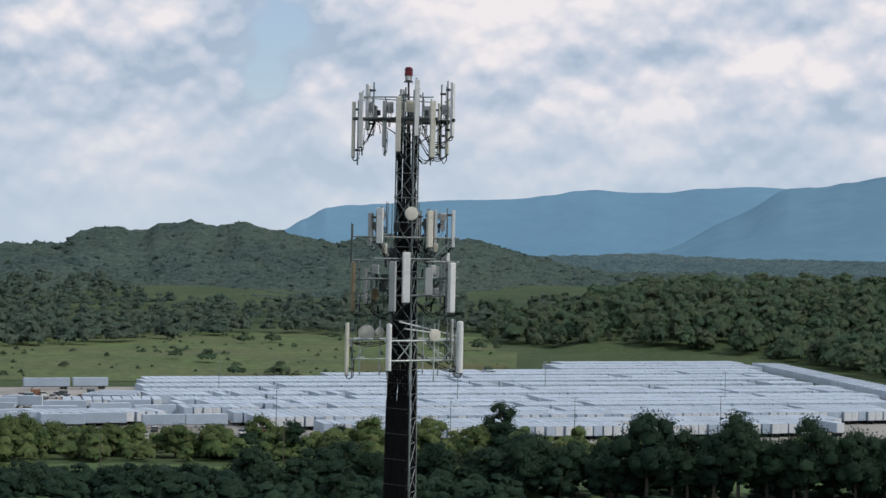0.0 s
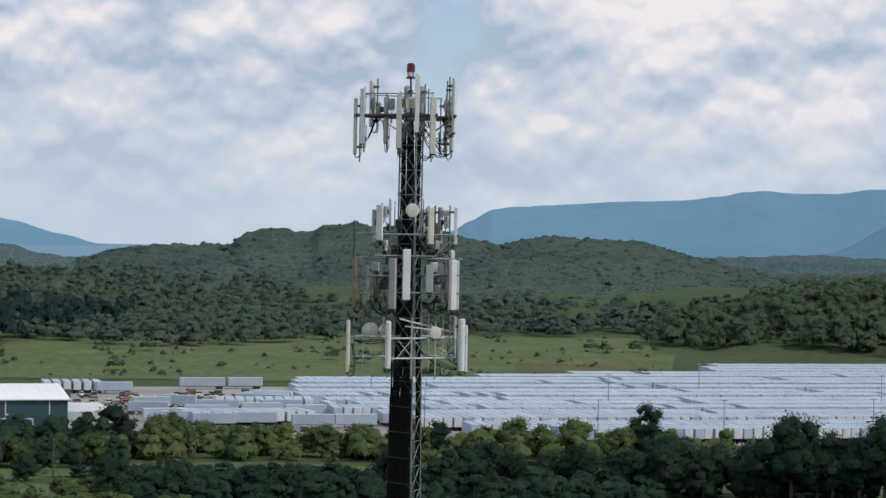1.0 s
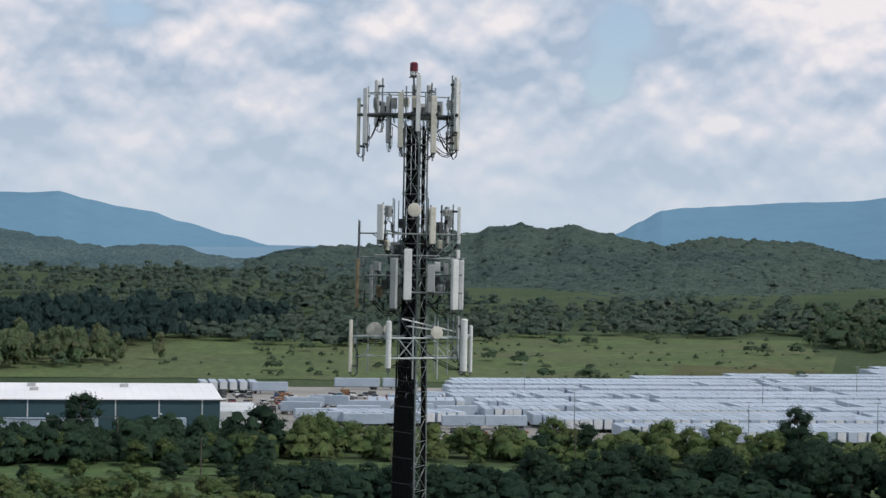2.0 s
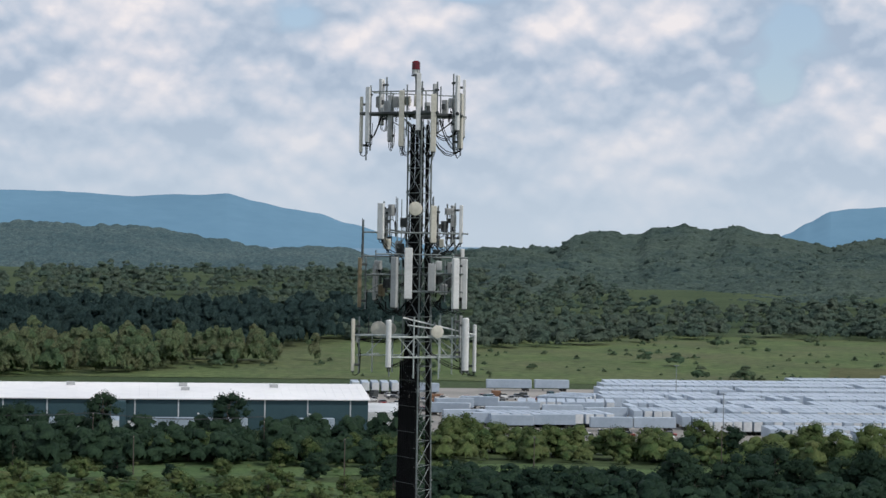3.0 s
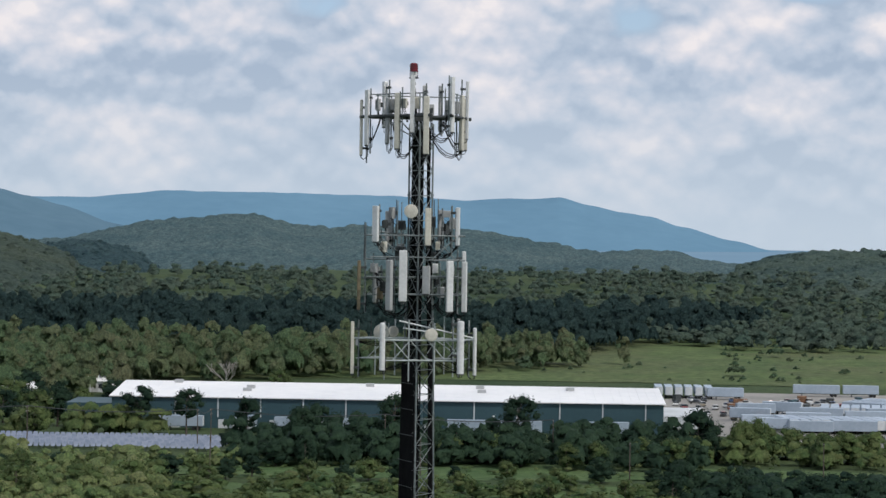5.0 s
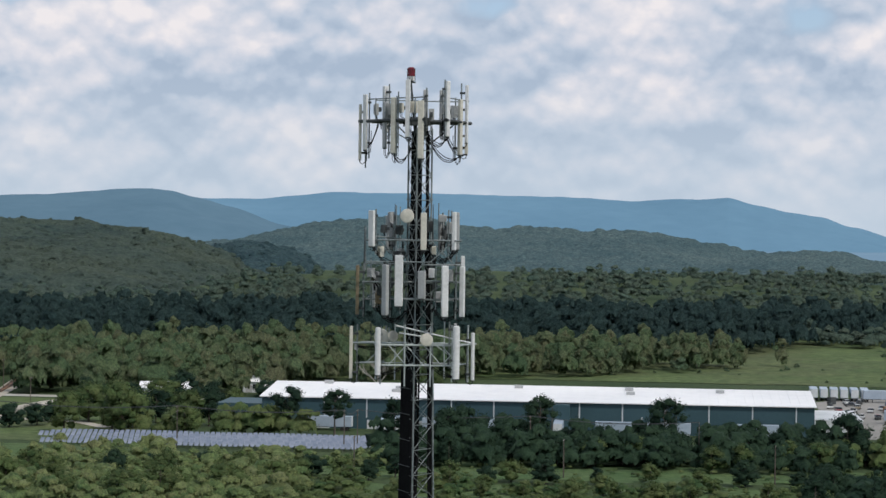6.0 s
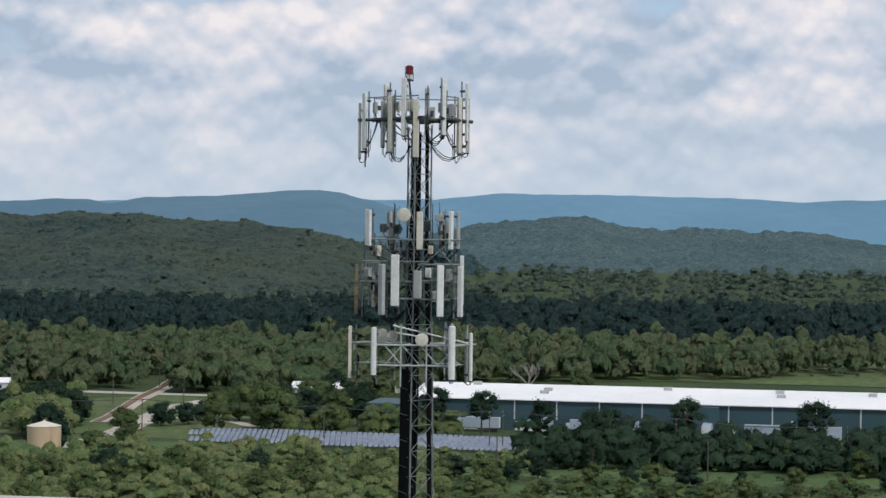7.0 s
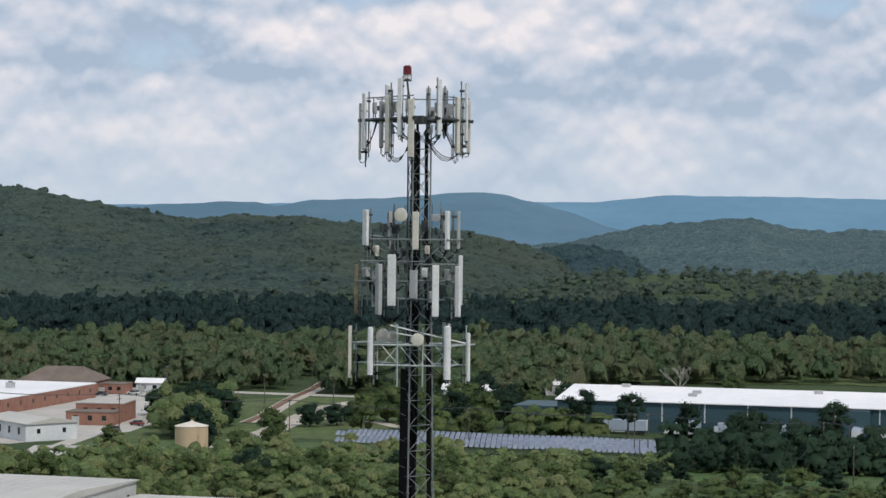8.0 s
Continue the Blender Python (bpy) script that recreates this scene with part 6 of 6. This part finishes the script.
def build_belts():
    rng = random.Random(17)
    # trees that stand out singly: azimuth, distance, height, kind
    for az, d, h, kind in ((26.8, 395, 16.5, T_OAK), (32.0, 395, 17.5, T_OAK), (33.6, 398, 18, T_OAK), (24.4, 395, 13.5, T_DARK), (20.8, 470, 15.4, T_OAK), (22.8, 392, 10, T_DARK), (15.4, 470, 6.2, T_ASH), (8.7, 470, 8.4, T_ASH), (11.4, 468, 6.5, T_ASH),
                           (8.3, 466, 8.3, T_ASH), (4.4, 470, 13.2, T_DARK), (5.9, 470, 10.6, T_ASH), (-7.7, 470, 12.2, T_DARK), (-7.2, 476, 12.4, T_DARK), (6.3, 470, 9.6, T_ASH), (8.9, 470, 7.8, T_ASH), (4.5, 382, 8.6, T_DARK), (-12.6, 512, 14.0, T_SLIM), (-11.2, 512, 13.2, T_SLIM),
                           (-9.4, 505, 11.5, T_DARK), (-3.0, 470, 8.4, T_DARK), (-17.6, 520, 15.0, T_ASH), (-19.3, 522, 12.0, T_ASH), (-24.4, 470, 13, T_DARK), (-20.8, 398, 9.0, T_ASH), (-16.5, 398, 8.6, T_ASH), (-14.4, 400, 7.2, T_ASH), (-18.1, 400, 8.4, T_DARK), (-22.8, 402, 8.6, T_DARK),
                           (-23.4, 540, 11, T_DARK), (-24.2, 560, 12, T_DARK), (-24.6, 552, 11, T_DARK), (-23.8, 575, 10, T_DARK), (-23.9, 535, 9, T_ASH)):
        x, y = polar(az, d)
        plant(kind, x, y, h, rng)

    def belt(az0, az1, d0, d1, gap, h0, h1, kinds, skip=0.0):
        a = az0
        while a < az1:
            d = rng.uniform(d0, d1)
            x, y = polar(a, d)
            if free(x, y) and rng.random() > skip:
                h = rng.uniform(h0, h1)
                if -28 < a < -9.5 and d < 450:
                    h = min(h, max(2.6, 57.5 - 0.105 * (d + 78)) * rng.uniform(0.9, 1.2))
                plant(rng.choice(kinds), x, y, h, rng, rng.uniform(1.05, 1.45))
            a += math.degrees(gap / d) * rng.uniform(0.6, 1.4)

    belt(5, 20, 462, 480, 8.5, 7.0, 10, [T_ASH, T_ASH, T_DARK])
    belt(20, 37, 455, 478, 9, 7.0, 9.5, [T_ASH, T_DARK])
    belt(4, 13, 384, 402, 10.0, 6.0, 8.0, [T_DARK])
    belt(13, 21.5, 384, 404, 8.0, 8.5, 11.5, [T_DARK, T_DARK, T_OAK])
    belt(4, 21, 362, 384, 12, 6.0, 8.5, [T_DARK])
    belt(21.5, 37, 392, 408, 9.0, 11.5, 16.0, [T_OAK])
    belt(21.5, 37, 396, 410, 7.5, 6.5, 10.5, [T_DARK, T_OAK])
    belt(24, 37, 372, 390, 9.0, 2.0, 3.6, [T_BUSH], 0.4)
    belt(-9.8, 4.5, 448, 474, 8.0, 7.0, 9.4, [T_DARK])
    belt(-9.8, 4.5, 436, 452, 9.0, 6.0, 8.0, [T_DARK, T_DARK, T_ASH])
    belt(-14, 6, 404, 420, 9.0, 4.0, 6.5, [T_BUSH, T_ASH, T_DARK])
    belt(-14, 6, 384, 400, 9.0, 2.6, 5.2, [T_BUSH, T_ASH], 0.2)
    belt(-14, 6, 362, 384, 9.0, 2.4, 5.0, [T_BUSH], 0.2)
    belt(-14, 5, 344, 362, 8.0, 3.0, 5.4, [T_BUSH, T_BUSH, T_ASH])
    belt(-22, -13, 424, 446, 11.0, 4.4, 6.6, [T_ASH, T_DARK])
    belt(-22, -13, 404, 426, 11.0, 5.0, 7.2, [T_ASH])
    belt(-27, -12, 384, 404, 10.0, 5.4, 8.2, [T_ASH])
    belt(-28, -12, 356, 384, 10, 5.4, 8.4, [T_ASH])
    belt(-31, -22, 400, 440, 8.0, 6.0, 9.0, [T_ASH])
    belt(-27, -22, 440, 470, 7.0, 6.0, 9.0, [T_ASH])
    belt(-32, -25, 312, 380, 8.0, 5.0, 7.5, [T_ASH])
    belt(-22, -12.5, 494, 516, 9.0, 7.5, 11, [T_ASH, T_DARK])
    belt(-18.5, -14, 520, 560, 8.0, 8.0, 12.0, [T_ASH, T_DARK])
    belt(-18.5, -12, 585, 615, 8.0, 8.0, 12.0, [T_ASH, T_DARK])
    belt(-25.3, -22.6, 520, 590, 3.6, 8, 11, [T_ASH, T_ASH, T_DARK])
    belt(-21.3, -19.2, 535, 560, 6.0, 6.0, 8.0, [T_DARK])


build_belts()

# ---------- woods further off: one mesh for each stand ----------


def rough_lobe(rng, r, c, squash=0.9, keep=-0.2):
    """A lumpy dome of leaves: an uneven ball without its underside."""
    d = ICO2[0]
    k = rng.uniform(2.5, 4.0, size=3)
    p = rng.uniform(0, 6.28, size=3)
    bump = 1 + 0.15 * np.sin(d[:, 0] * k[0] + p[0]) * np.cos(d[:, 1] * k[1] + p[1]) + 0.26 * rng.normal(size=len(d)).clip(-1.4, 1.4)
    v = d * (r * bump)[:, None] * np.array([1, 1, squash]) + c
    f = ICO2[1][d[ICO2[1]][:, :, 2].mean(axis=1) > keep]
    return v, f, d


def crown_template(rng, cards, lump):
    """A crown of unit width and height 1 (z from 0 to 1): lumpy domes of leaves with small sprays on them."""
    lobes = [(c, r * 1.05) for c, r in crown_lobes(rng, 1.0, 1.0, 0.05, lump)] + [(np.array([0, 0, 0.42]), 0.33)]
    tot = sum(r * r for _, r in lobes)
    vs, fs, ns, o = [], [], [], 0
    for c, r in lobes:
        v, f, d = rough_lobe(rng, r, c)
        vs.append(v)
        fs.append(f + o)
        ns.append(d + (c - np.array([0, 0, 0.3])) * 0.9 + rng.normal(size=d.shape) * 0.45 + np.array([0, 0, 0.6]))
        o += len(v)
        n = max(3, int(cards * r * r / tot))
        d = rng.normal(size=(n, 3))
        d /= np.linalg.norm(d, axis=1)[:, None]
        d[:, 2] = np.abs(d[:, 2]) * 0.95 - 0.12
        v, f = leaf_tris(c + d * r * rng.uniform(0.85, 1.5, size=n)[:, None], (d + rng.normal(size=d.shape) * 0.3) / 1.05, rng.uniform(0.012, 0.030, size=n), rng)
        vs.append(v)
        fs.append(f + o)
        ns.append(np.repeat(d + (c - np.array([0, 0, 0.3])) * 0.6 + rng.normal(size=d.shape) * 0.35 + np.array([0, 0, 0.7]), 3, axis=0))
        o += len(v)
    return np.concatenate(vs), np.concatenate(fs), np.concatenate(ns)


def slope_woods(name, label, hill, mat, seed, low, across, up, w, h, az0=-90, az1=90):
    """Crowns standing on a hill's slope, from the share low of its depth to the crest."""
    verts, n, m, rows = HILL[hill]
    rng = random.Random(seed)
    out = []
    for k in range(0, n, across):
        for j in range(int(rows * low), rows + 2, up):
            kk, jj = min(n - 1, max(0, k + rng.randint(-1, 1))), min(rows + 1, j + rng.randint(0, up - 1))
            x, y, z = verts[kk * m + jj]
            if az0 < math.degrees(math.atan2(x, y)) < az1 and rng.random() < 0.9:
                q = rng.uniform(0.6, 1.25)
                out.append((x + rng.uniform(-4, 4), y + rng.uniform(-4, 4), z - h * 0.62, w * q, h * q ** 0.5))
    woods(name, label, out, mat, seed, 8, 0, 14)


def woods(name, label, places, mat, seed, cards=130, lump=8, count=12):
    """places: rows of x, y, z, width, height."""
    rng = np.random.default_rng(seed)
    temps = [crown_template(rng, cards, lump) for _ in range(count)]
    vs, fs, qs, o = [], [], [], 0
    for x, y, z, w, h in places:
        v, f, q0 = temps[rng.integers(count)]
        a = rng.uniform(0, 2 * np.pi)
        c, s = np.cos(a), np.sin(a)
        q = v * np.array([w, w, h])
        vs.append(np.stack([q[:, 0] * c - q[:, 1] * s + x, q[:, 0] * s + q[:, 1] * c + y, q[:, 2] + z], 1))
        qs.append(np.stack([q0[:, 0] * c - q0[:, 1] * s, q0[:, 0] * s + q0[:, 1] * c, q0[:, 2]], 1))
        fs.append(f + o)
        o += len(v)
    me = raw_mesh(name, np.concatenate(vs), np.concatenate(fs), mat, np.concatenate(qs))
    return tagged(new(name, me), label, "woods", kind="stuff")


def scatter(seed, az0, az1, inner, outer, gap, w, h, thin=0.0, ok=None, d=500.0, vary=0.5):
    rng = random.Random(seed)
    out = []
    while d < 2400:
        a = az0 + rng.uniform(0, 1)
        step = math.degrees(gap * (1 if d < 1200 else 1.5) / d)
        while a < az1:
            aa, dd = a + rng.uniform(-0.9, 0.9) * step, d + rng.uniform(-0.9, 0.9) * gap
            if inner(aa) < dd < outer(aa) and not (-16.6 < aa < -13.6 and 870 < dd < 945) and rng.random() >= thin and (ok is None or ok(aa, dd)):
                x, y = polar(aa, dd)
                k = rng.choice((0.6, 0.8, 1.0, 1.0, 1.25)) * rng.uniform(0.85, 1.2)
                out.append((x, y, ground_z(x, y) - 0.5, w * k * rng.uniform(0.9, 1.3), h * k ** vary * rng.uniform(0.88, 1.12)))
            a += step
        d += gap * (1 if d < 1200 else 1.6)
    return out


def edge(pts):
    return lambda a: curve_at(pts, a)


W_IN = edge([(-36, 670), (-25, 660), (-22, 668), (-19, 645), (-13, 640), (-12, 700), (-5, 745), (0, 800), (4, 860), (6, 930)])
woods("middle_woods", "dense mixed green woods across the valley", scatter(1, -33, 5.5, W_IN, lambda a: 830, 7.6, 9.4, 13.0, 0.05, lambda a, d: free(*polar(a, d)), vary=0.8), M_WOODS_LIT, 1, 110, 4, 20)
woods("evergreen_belt", "belt of tall woods, leaf colour darkened for a cloud's shadow", scatter(2, -33, 5.5, edge([(-37, 828), (-2, 828), (5.5, 1040)]), lambda a: 1080, 9.5, 11.0, 17.0, 0.0), M_WOODS_DARK, 2, 24, 2, 20)
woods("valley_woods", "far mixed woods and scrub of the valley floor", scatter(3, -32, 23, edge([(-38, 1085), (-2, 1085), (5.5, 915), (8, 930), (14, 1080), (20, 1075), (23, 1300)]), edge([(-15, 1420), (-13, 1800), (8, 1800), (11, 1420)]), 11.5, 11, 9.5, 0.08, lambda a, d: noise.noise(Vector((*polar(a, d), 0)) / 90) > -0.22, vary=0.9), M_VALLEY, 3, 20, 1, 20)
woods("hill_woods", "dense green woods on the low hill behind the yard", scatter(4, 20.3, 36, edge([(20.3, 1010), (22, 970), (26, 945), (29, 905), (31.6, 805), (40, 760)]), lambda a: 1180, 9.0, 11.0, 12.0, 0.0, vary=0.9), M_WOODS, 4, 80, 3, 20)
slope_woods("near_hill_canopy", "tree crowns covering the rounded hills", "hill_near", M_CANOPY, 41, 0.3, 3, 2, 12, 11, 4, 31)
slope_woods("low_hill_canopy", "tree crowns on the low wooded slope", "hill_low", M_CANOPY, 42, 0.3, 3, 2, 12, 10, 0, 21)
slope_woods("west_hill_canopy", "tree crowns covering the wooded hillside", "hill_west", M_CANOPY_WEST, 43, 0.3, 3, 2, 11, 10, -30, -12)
slope_woods("knoll_canopy", "dark tree crowns on the knoll", "hill_dark", M_CANOPY_DARK, 44, 0.35, 4, 2, 16, 15)
woods("hill_top_woods", "canopy along the top of the low hill", scatter(5, 20.5, 36, lambda a: 1180, lambda a: 1400, 13, 16, 11, 0.0, vary=0.8), M_WOODS, 5, 30, 2)


def low_side(a, d):
    return free(*polar(a, d))


def band(name, label, seed, az0, az1, d0, d1, gap, w, h, mat, cards=180, thin=0.0):
    woods(name, label, scatter(seed, az0, az1, lambda a: d0, lambda a: d1, gap, w, h, thin, low_side, d=d0, vary=0.8), mat, seed, cards, 3, 9)


band("dark_thicket", "dense dark green thicket before the warehouse", 21, -9.8, 4.5, 438, 478, 4.6, 6.4, 7.4, M_LEAF_DARK)
band("dark_thicket", "dense thicket below the tower, green darkened for cloud shade", 22, 4, 21.5, 360, 402, 4.8, 6.4, 5.6, M_LEAF_DARK)
band("light_thicket", "sunlit green thicket along the yard", 23, 4, 37, 456, 484, 5.0, 6.2, 6.0, M_LEAF)
band("olive_thicket", "sunlit olive scrub and young trees", 24, -28, -12.5, 352, 400, 5.0, 6.0, 5.2, M_SCRUB_LEAF, 260)
band("olive_thicket", "sunlit olive scrub before the solar field", 25, -22.5, -12.5, 400, 446, 5.0, 5.6, 4.2, M_SCRUB_LEAF, 260)
band("field_thicket", "light green young growth in the rough field", 26, -14, 6, 344, 398, 6.5, 5.0, 3.4, M_LEAF, 220, 0.35)
band("tank_thicket", "green thicket round the tank and the works", 27, -31, -22, 398, 452, 5.2, 6.4, 6.0, M_SCRUB_LEAF, 260, 0.1)
band("hedge_thicket", "olive hedge along the solar field", 29, -22.5, -15.5, 438, 450, 4.5, 5.5, 5.6, M_SCRUB_LEAF)
band("hedge_thicket", "low olive hedge before the solar field", 30, -15.5, -9.5, 438, 450, 4.5, 5.0, 4.0, M_SCRUB_LEAF)
# Dark growth added to imitate the shaded ground round the oaks.
band("shade_thicket", "low dark growth standing in for shade beneath the oaks", 31, 21.5, 37, 398, 416, 4.4, 5.5, 3.6, M_LEAF_DARK, 200, 0.35)
band("shade_thicket", "dark rough growth standing in for shaded ground before the oaks", 32, 21.0, 37, 370, 394, 4.6, 5.5, 2.0, M_LEAF_DARK, 160, 0.1)
band("grove", "rounded grove of green trees beside the railway", 33, -25.5, -22.6, 500, 585, 6.0, 8.5, 9.0, M_SCRUB_LEAF, 300)
band("solar_thicket", "green trees beyond the solar field", 28, -18.8, -12.5, 500, 520, 5.0, 7.0, 7.0, M_LEAF, 260)


def build_scrub():
    rng = random.Random(9)
    out = []
    for _ in range(1300):
        a, d = rng.uniform(-12, 21), rng.uniform(745, 1080)
        x, y = polar(a, d)
        if (d < W_IN(a) or a > 4.5) and noise.noise(Vector((x, y, 0)) / 45) + 0.5 * noise.noise(Vector((x, y, 9)) / 16) > rng.uniform(-0.1, 0.5):
            k = rng.choice((0.4, 0.5, 0.7, 0.9, 2.3 if rng.random() < 0.35 else 1.0))
            out.append((x, y, ground_z(x, y), 4.4 * k, 2.6 * k))
    woods("meadow_scrub", "scattered low bushes in the meadow", out, M_WOODS, 6, 30, 1, 8)
    out = []
    for _ in range(900):
        a, d = rng.uniform(-14, 20), rng.uniform(340, 452)
        x, y = polar(a, d)
        k = rng.uniform(0.4, 1.1)
        out.append((x, y, 0, 2.6 * k, 1.5 * k))
    woods("field_scrub", "low tufts and brambles in the rough field", out, M_LEAF, 7, 24, 0, 8)


build_scrub()


def dead_tree(x, y, h, label):
    """A bare tree: a trunk that forks again and again."""
    rng = random.Random(4)
    ob = thing("dead_tree", pose(x, y, ground_z(x, y)), label, "tree")
    bm = bmesh.new()
    tube(bm, (0, 0, -0.2), (0.2, 0, h * 0.35), 0.32, 0.24, sides=9)
    part("trunk", bm, M_DEADWOOD, ob)

    def fork(bm, a, d, length, r, depth):
        e = a + d * length
        tube(bm, a, e, r, r * 0.6, sides=6)
        if depth:
            for _ in range(3):
                q = (d + Vector((rng.uniform(-0.7, 0.7), rng.uniform(-0.7, 0.7), rng.uniform(-0.1, 0.5)))).normalized()
                fork(bm, a.lerp(e, rng.uniform(0.6, 1.0)), q, length * rng.uniform(0.55, 0.8), r * 0.6, depth - 1)

    for k in range(4):
        bm = bmesh.new()
        g = k * 1.7
        fork(bm, Vector((0.2, 0, h * 0.33)), Vector((0.7 * math.cos(g), 0.7 * math.sin(g), 0.8)).normalized(), h * 0.3, 0.2, 3)
        part("limb", bm, M_DEADWOOD, ob)


M_DEADWOOD = material("bleached_deadwood", (0.26, 0.24, 0.21), (0.44, 0.42, 0.38), 1.0, 0.9, 0, 0.4, 8)
dead_tree(*polar(-9.9, 640), 14.5, "bare dead tree with pale forked branches")
plant(T_ASH, *polar(-8.3, 642), 10.0, random.Random(2), 1.1)

# ---------- poles and wires ----------


def utility_pole(x, y, h, arms=1, label="wooden utility pole with a crossarm"):
    ob = thing("utility_pole", pose(x, y, ground_z(x, y)), label, "utility pole", "utility poles")
    bm = bmesh.new()
    tube(bm, (0, 0, -0.2), (0, 0, h), 0.17, 0.11, sides=8)
    part("pole", bm, M_BARK, ob)
    for k in range(arms):
        bm = bmesh.new()
        box(bm, (-0.08, -1.3, h - 0.5 - 1.1 * k), (0.08, 1.3, h - 0.32 - 1.1 * k), 0.02)
        arm = part("crossarm", bm, M_BARK, ob)
        for j in (-1.1, 0.0, 1.1):
            bm = bmesh.new()
            tube(bm, (0, j, h - 0.32 - 1.1 * k), (0, j, h - 0.12 - 1.1 * k), 0.06, 0.04, sides=6)
            part("insulator", bm, M_PANEL_GREY, arm)
    return ob


LINE = [(-290, 470), (-235, 470), (-185, 470), (-134, 467), (-90, 466), (-87, 468.5), (-42, 462), (0, 456)]
for x, y in LINE:
    utility_pole(x, y, 10.5, 2)
for x, y, h in ((-30, 420, 9), (18, 418, 9), (62, 420, 9.5), (-78, 415, 9), (112, 446, 10), (163, 440, 9.5), (-7, 500, 11), (-40, 500, 11), (-262, 560, 10), (-232, 570, 10), (-205, 560, 10), (-242, 640, 10), (-275, 590, 10)):
    utility_pole(x, y, h)


def wires():
    for j in (-1.1, 0.0, 1.1):
        for (x0, y0), (x1, y1) in zip(LINE, LINE[1:]):
            bm = bmesh.new()
            n = 8
            pts = []
            for k in range(n + 1):
                t = k / n
                pts.append((x0 + (x1 - x0) * t, y0 + j + (y1 - y0) * t, 10.4 - 1.1 * math.sin(math.pi * t) - 0.02 * j))
            bent(bm, pts, 0.035, 4)
            tagged(part("power_line", bm, M_STEEL_DARK), "sagging power line strung between wooden poles", "power line", "power lines")


wires()
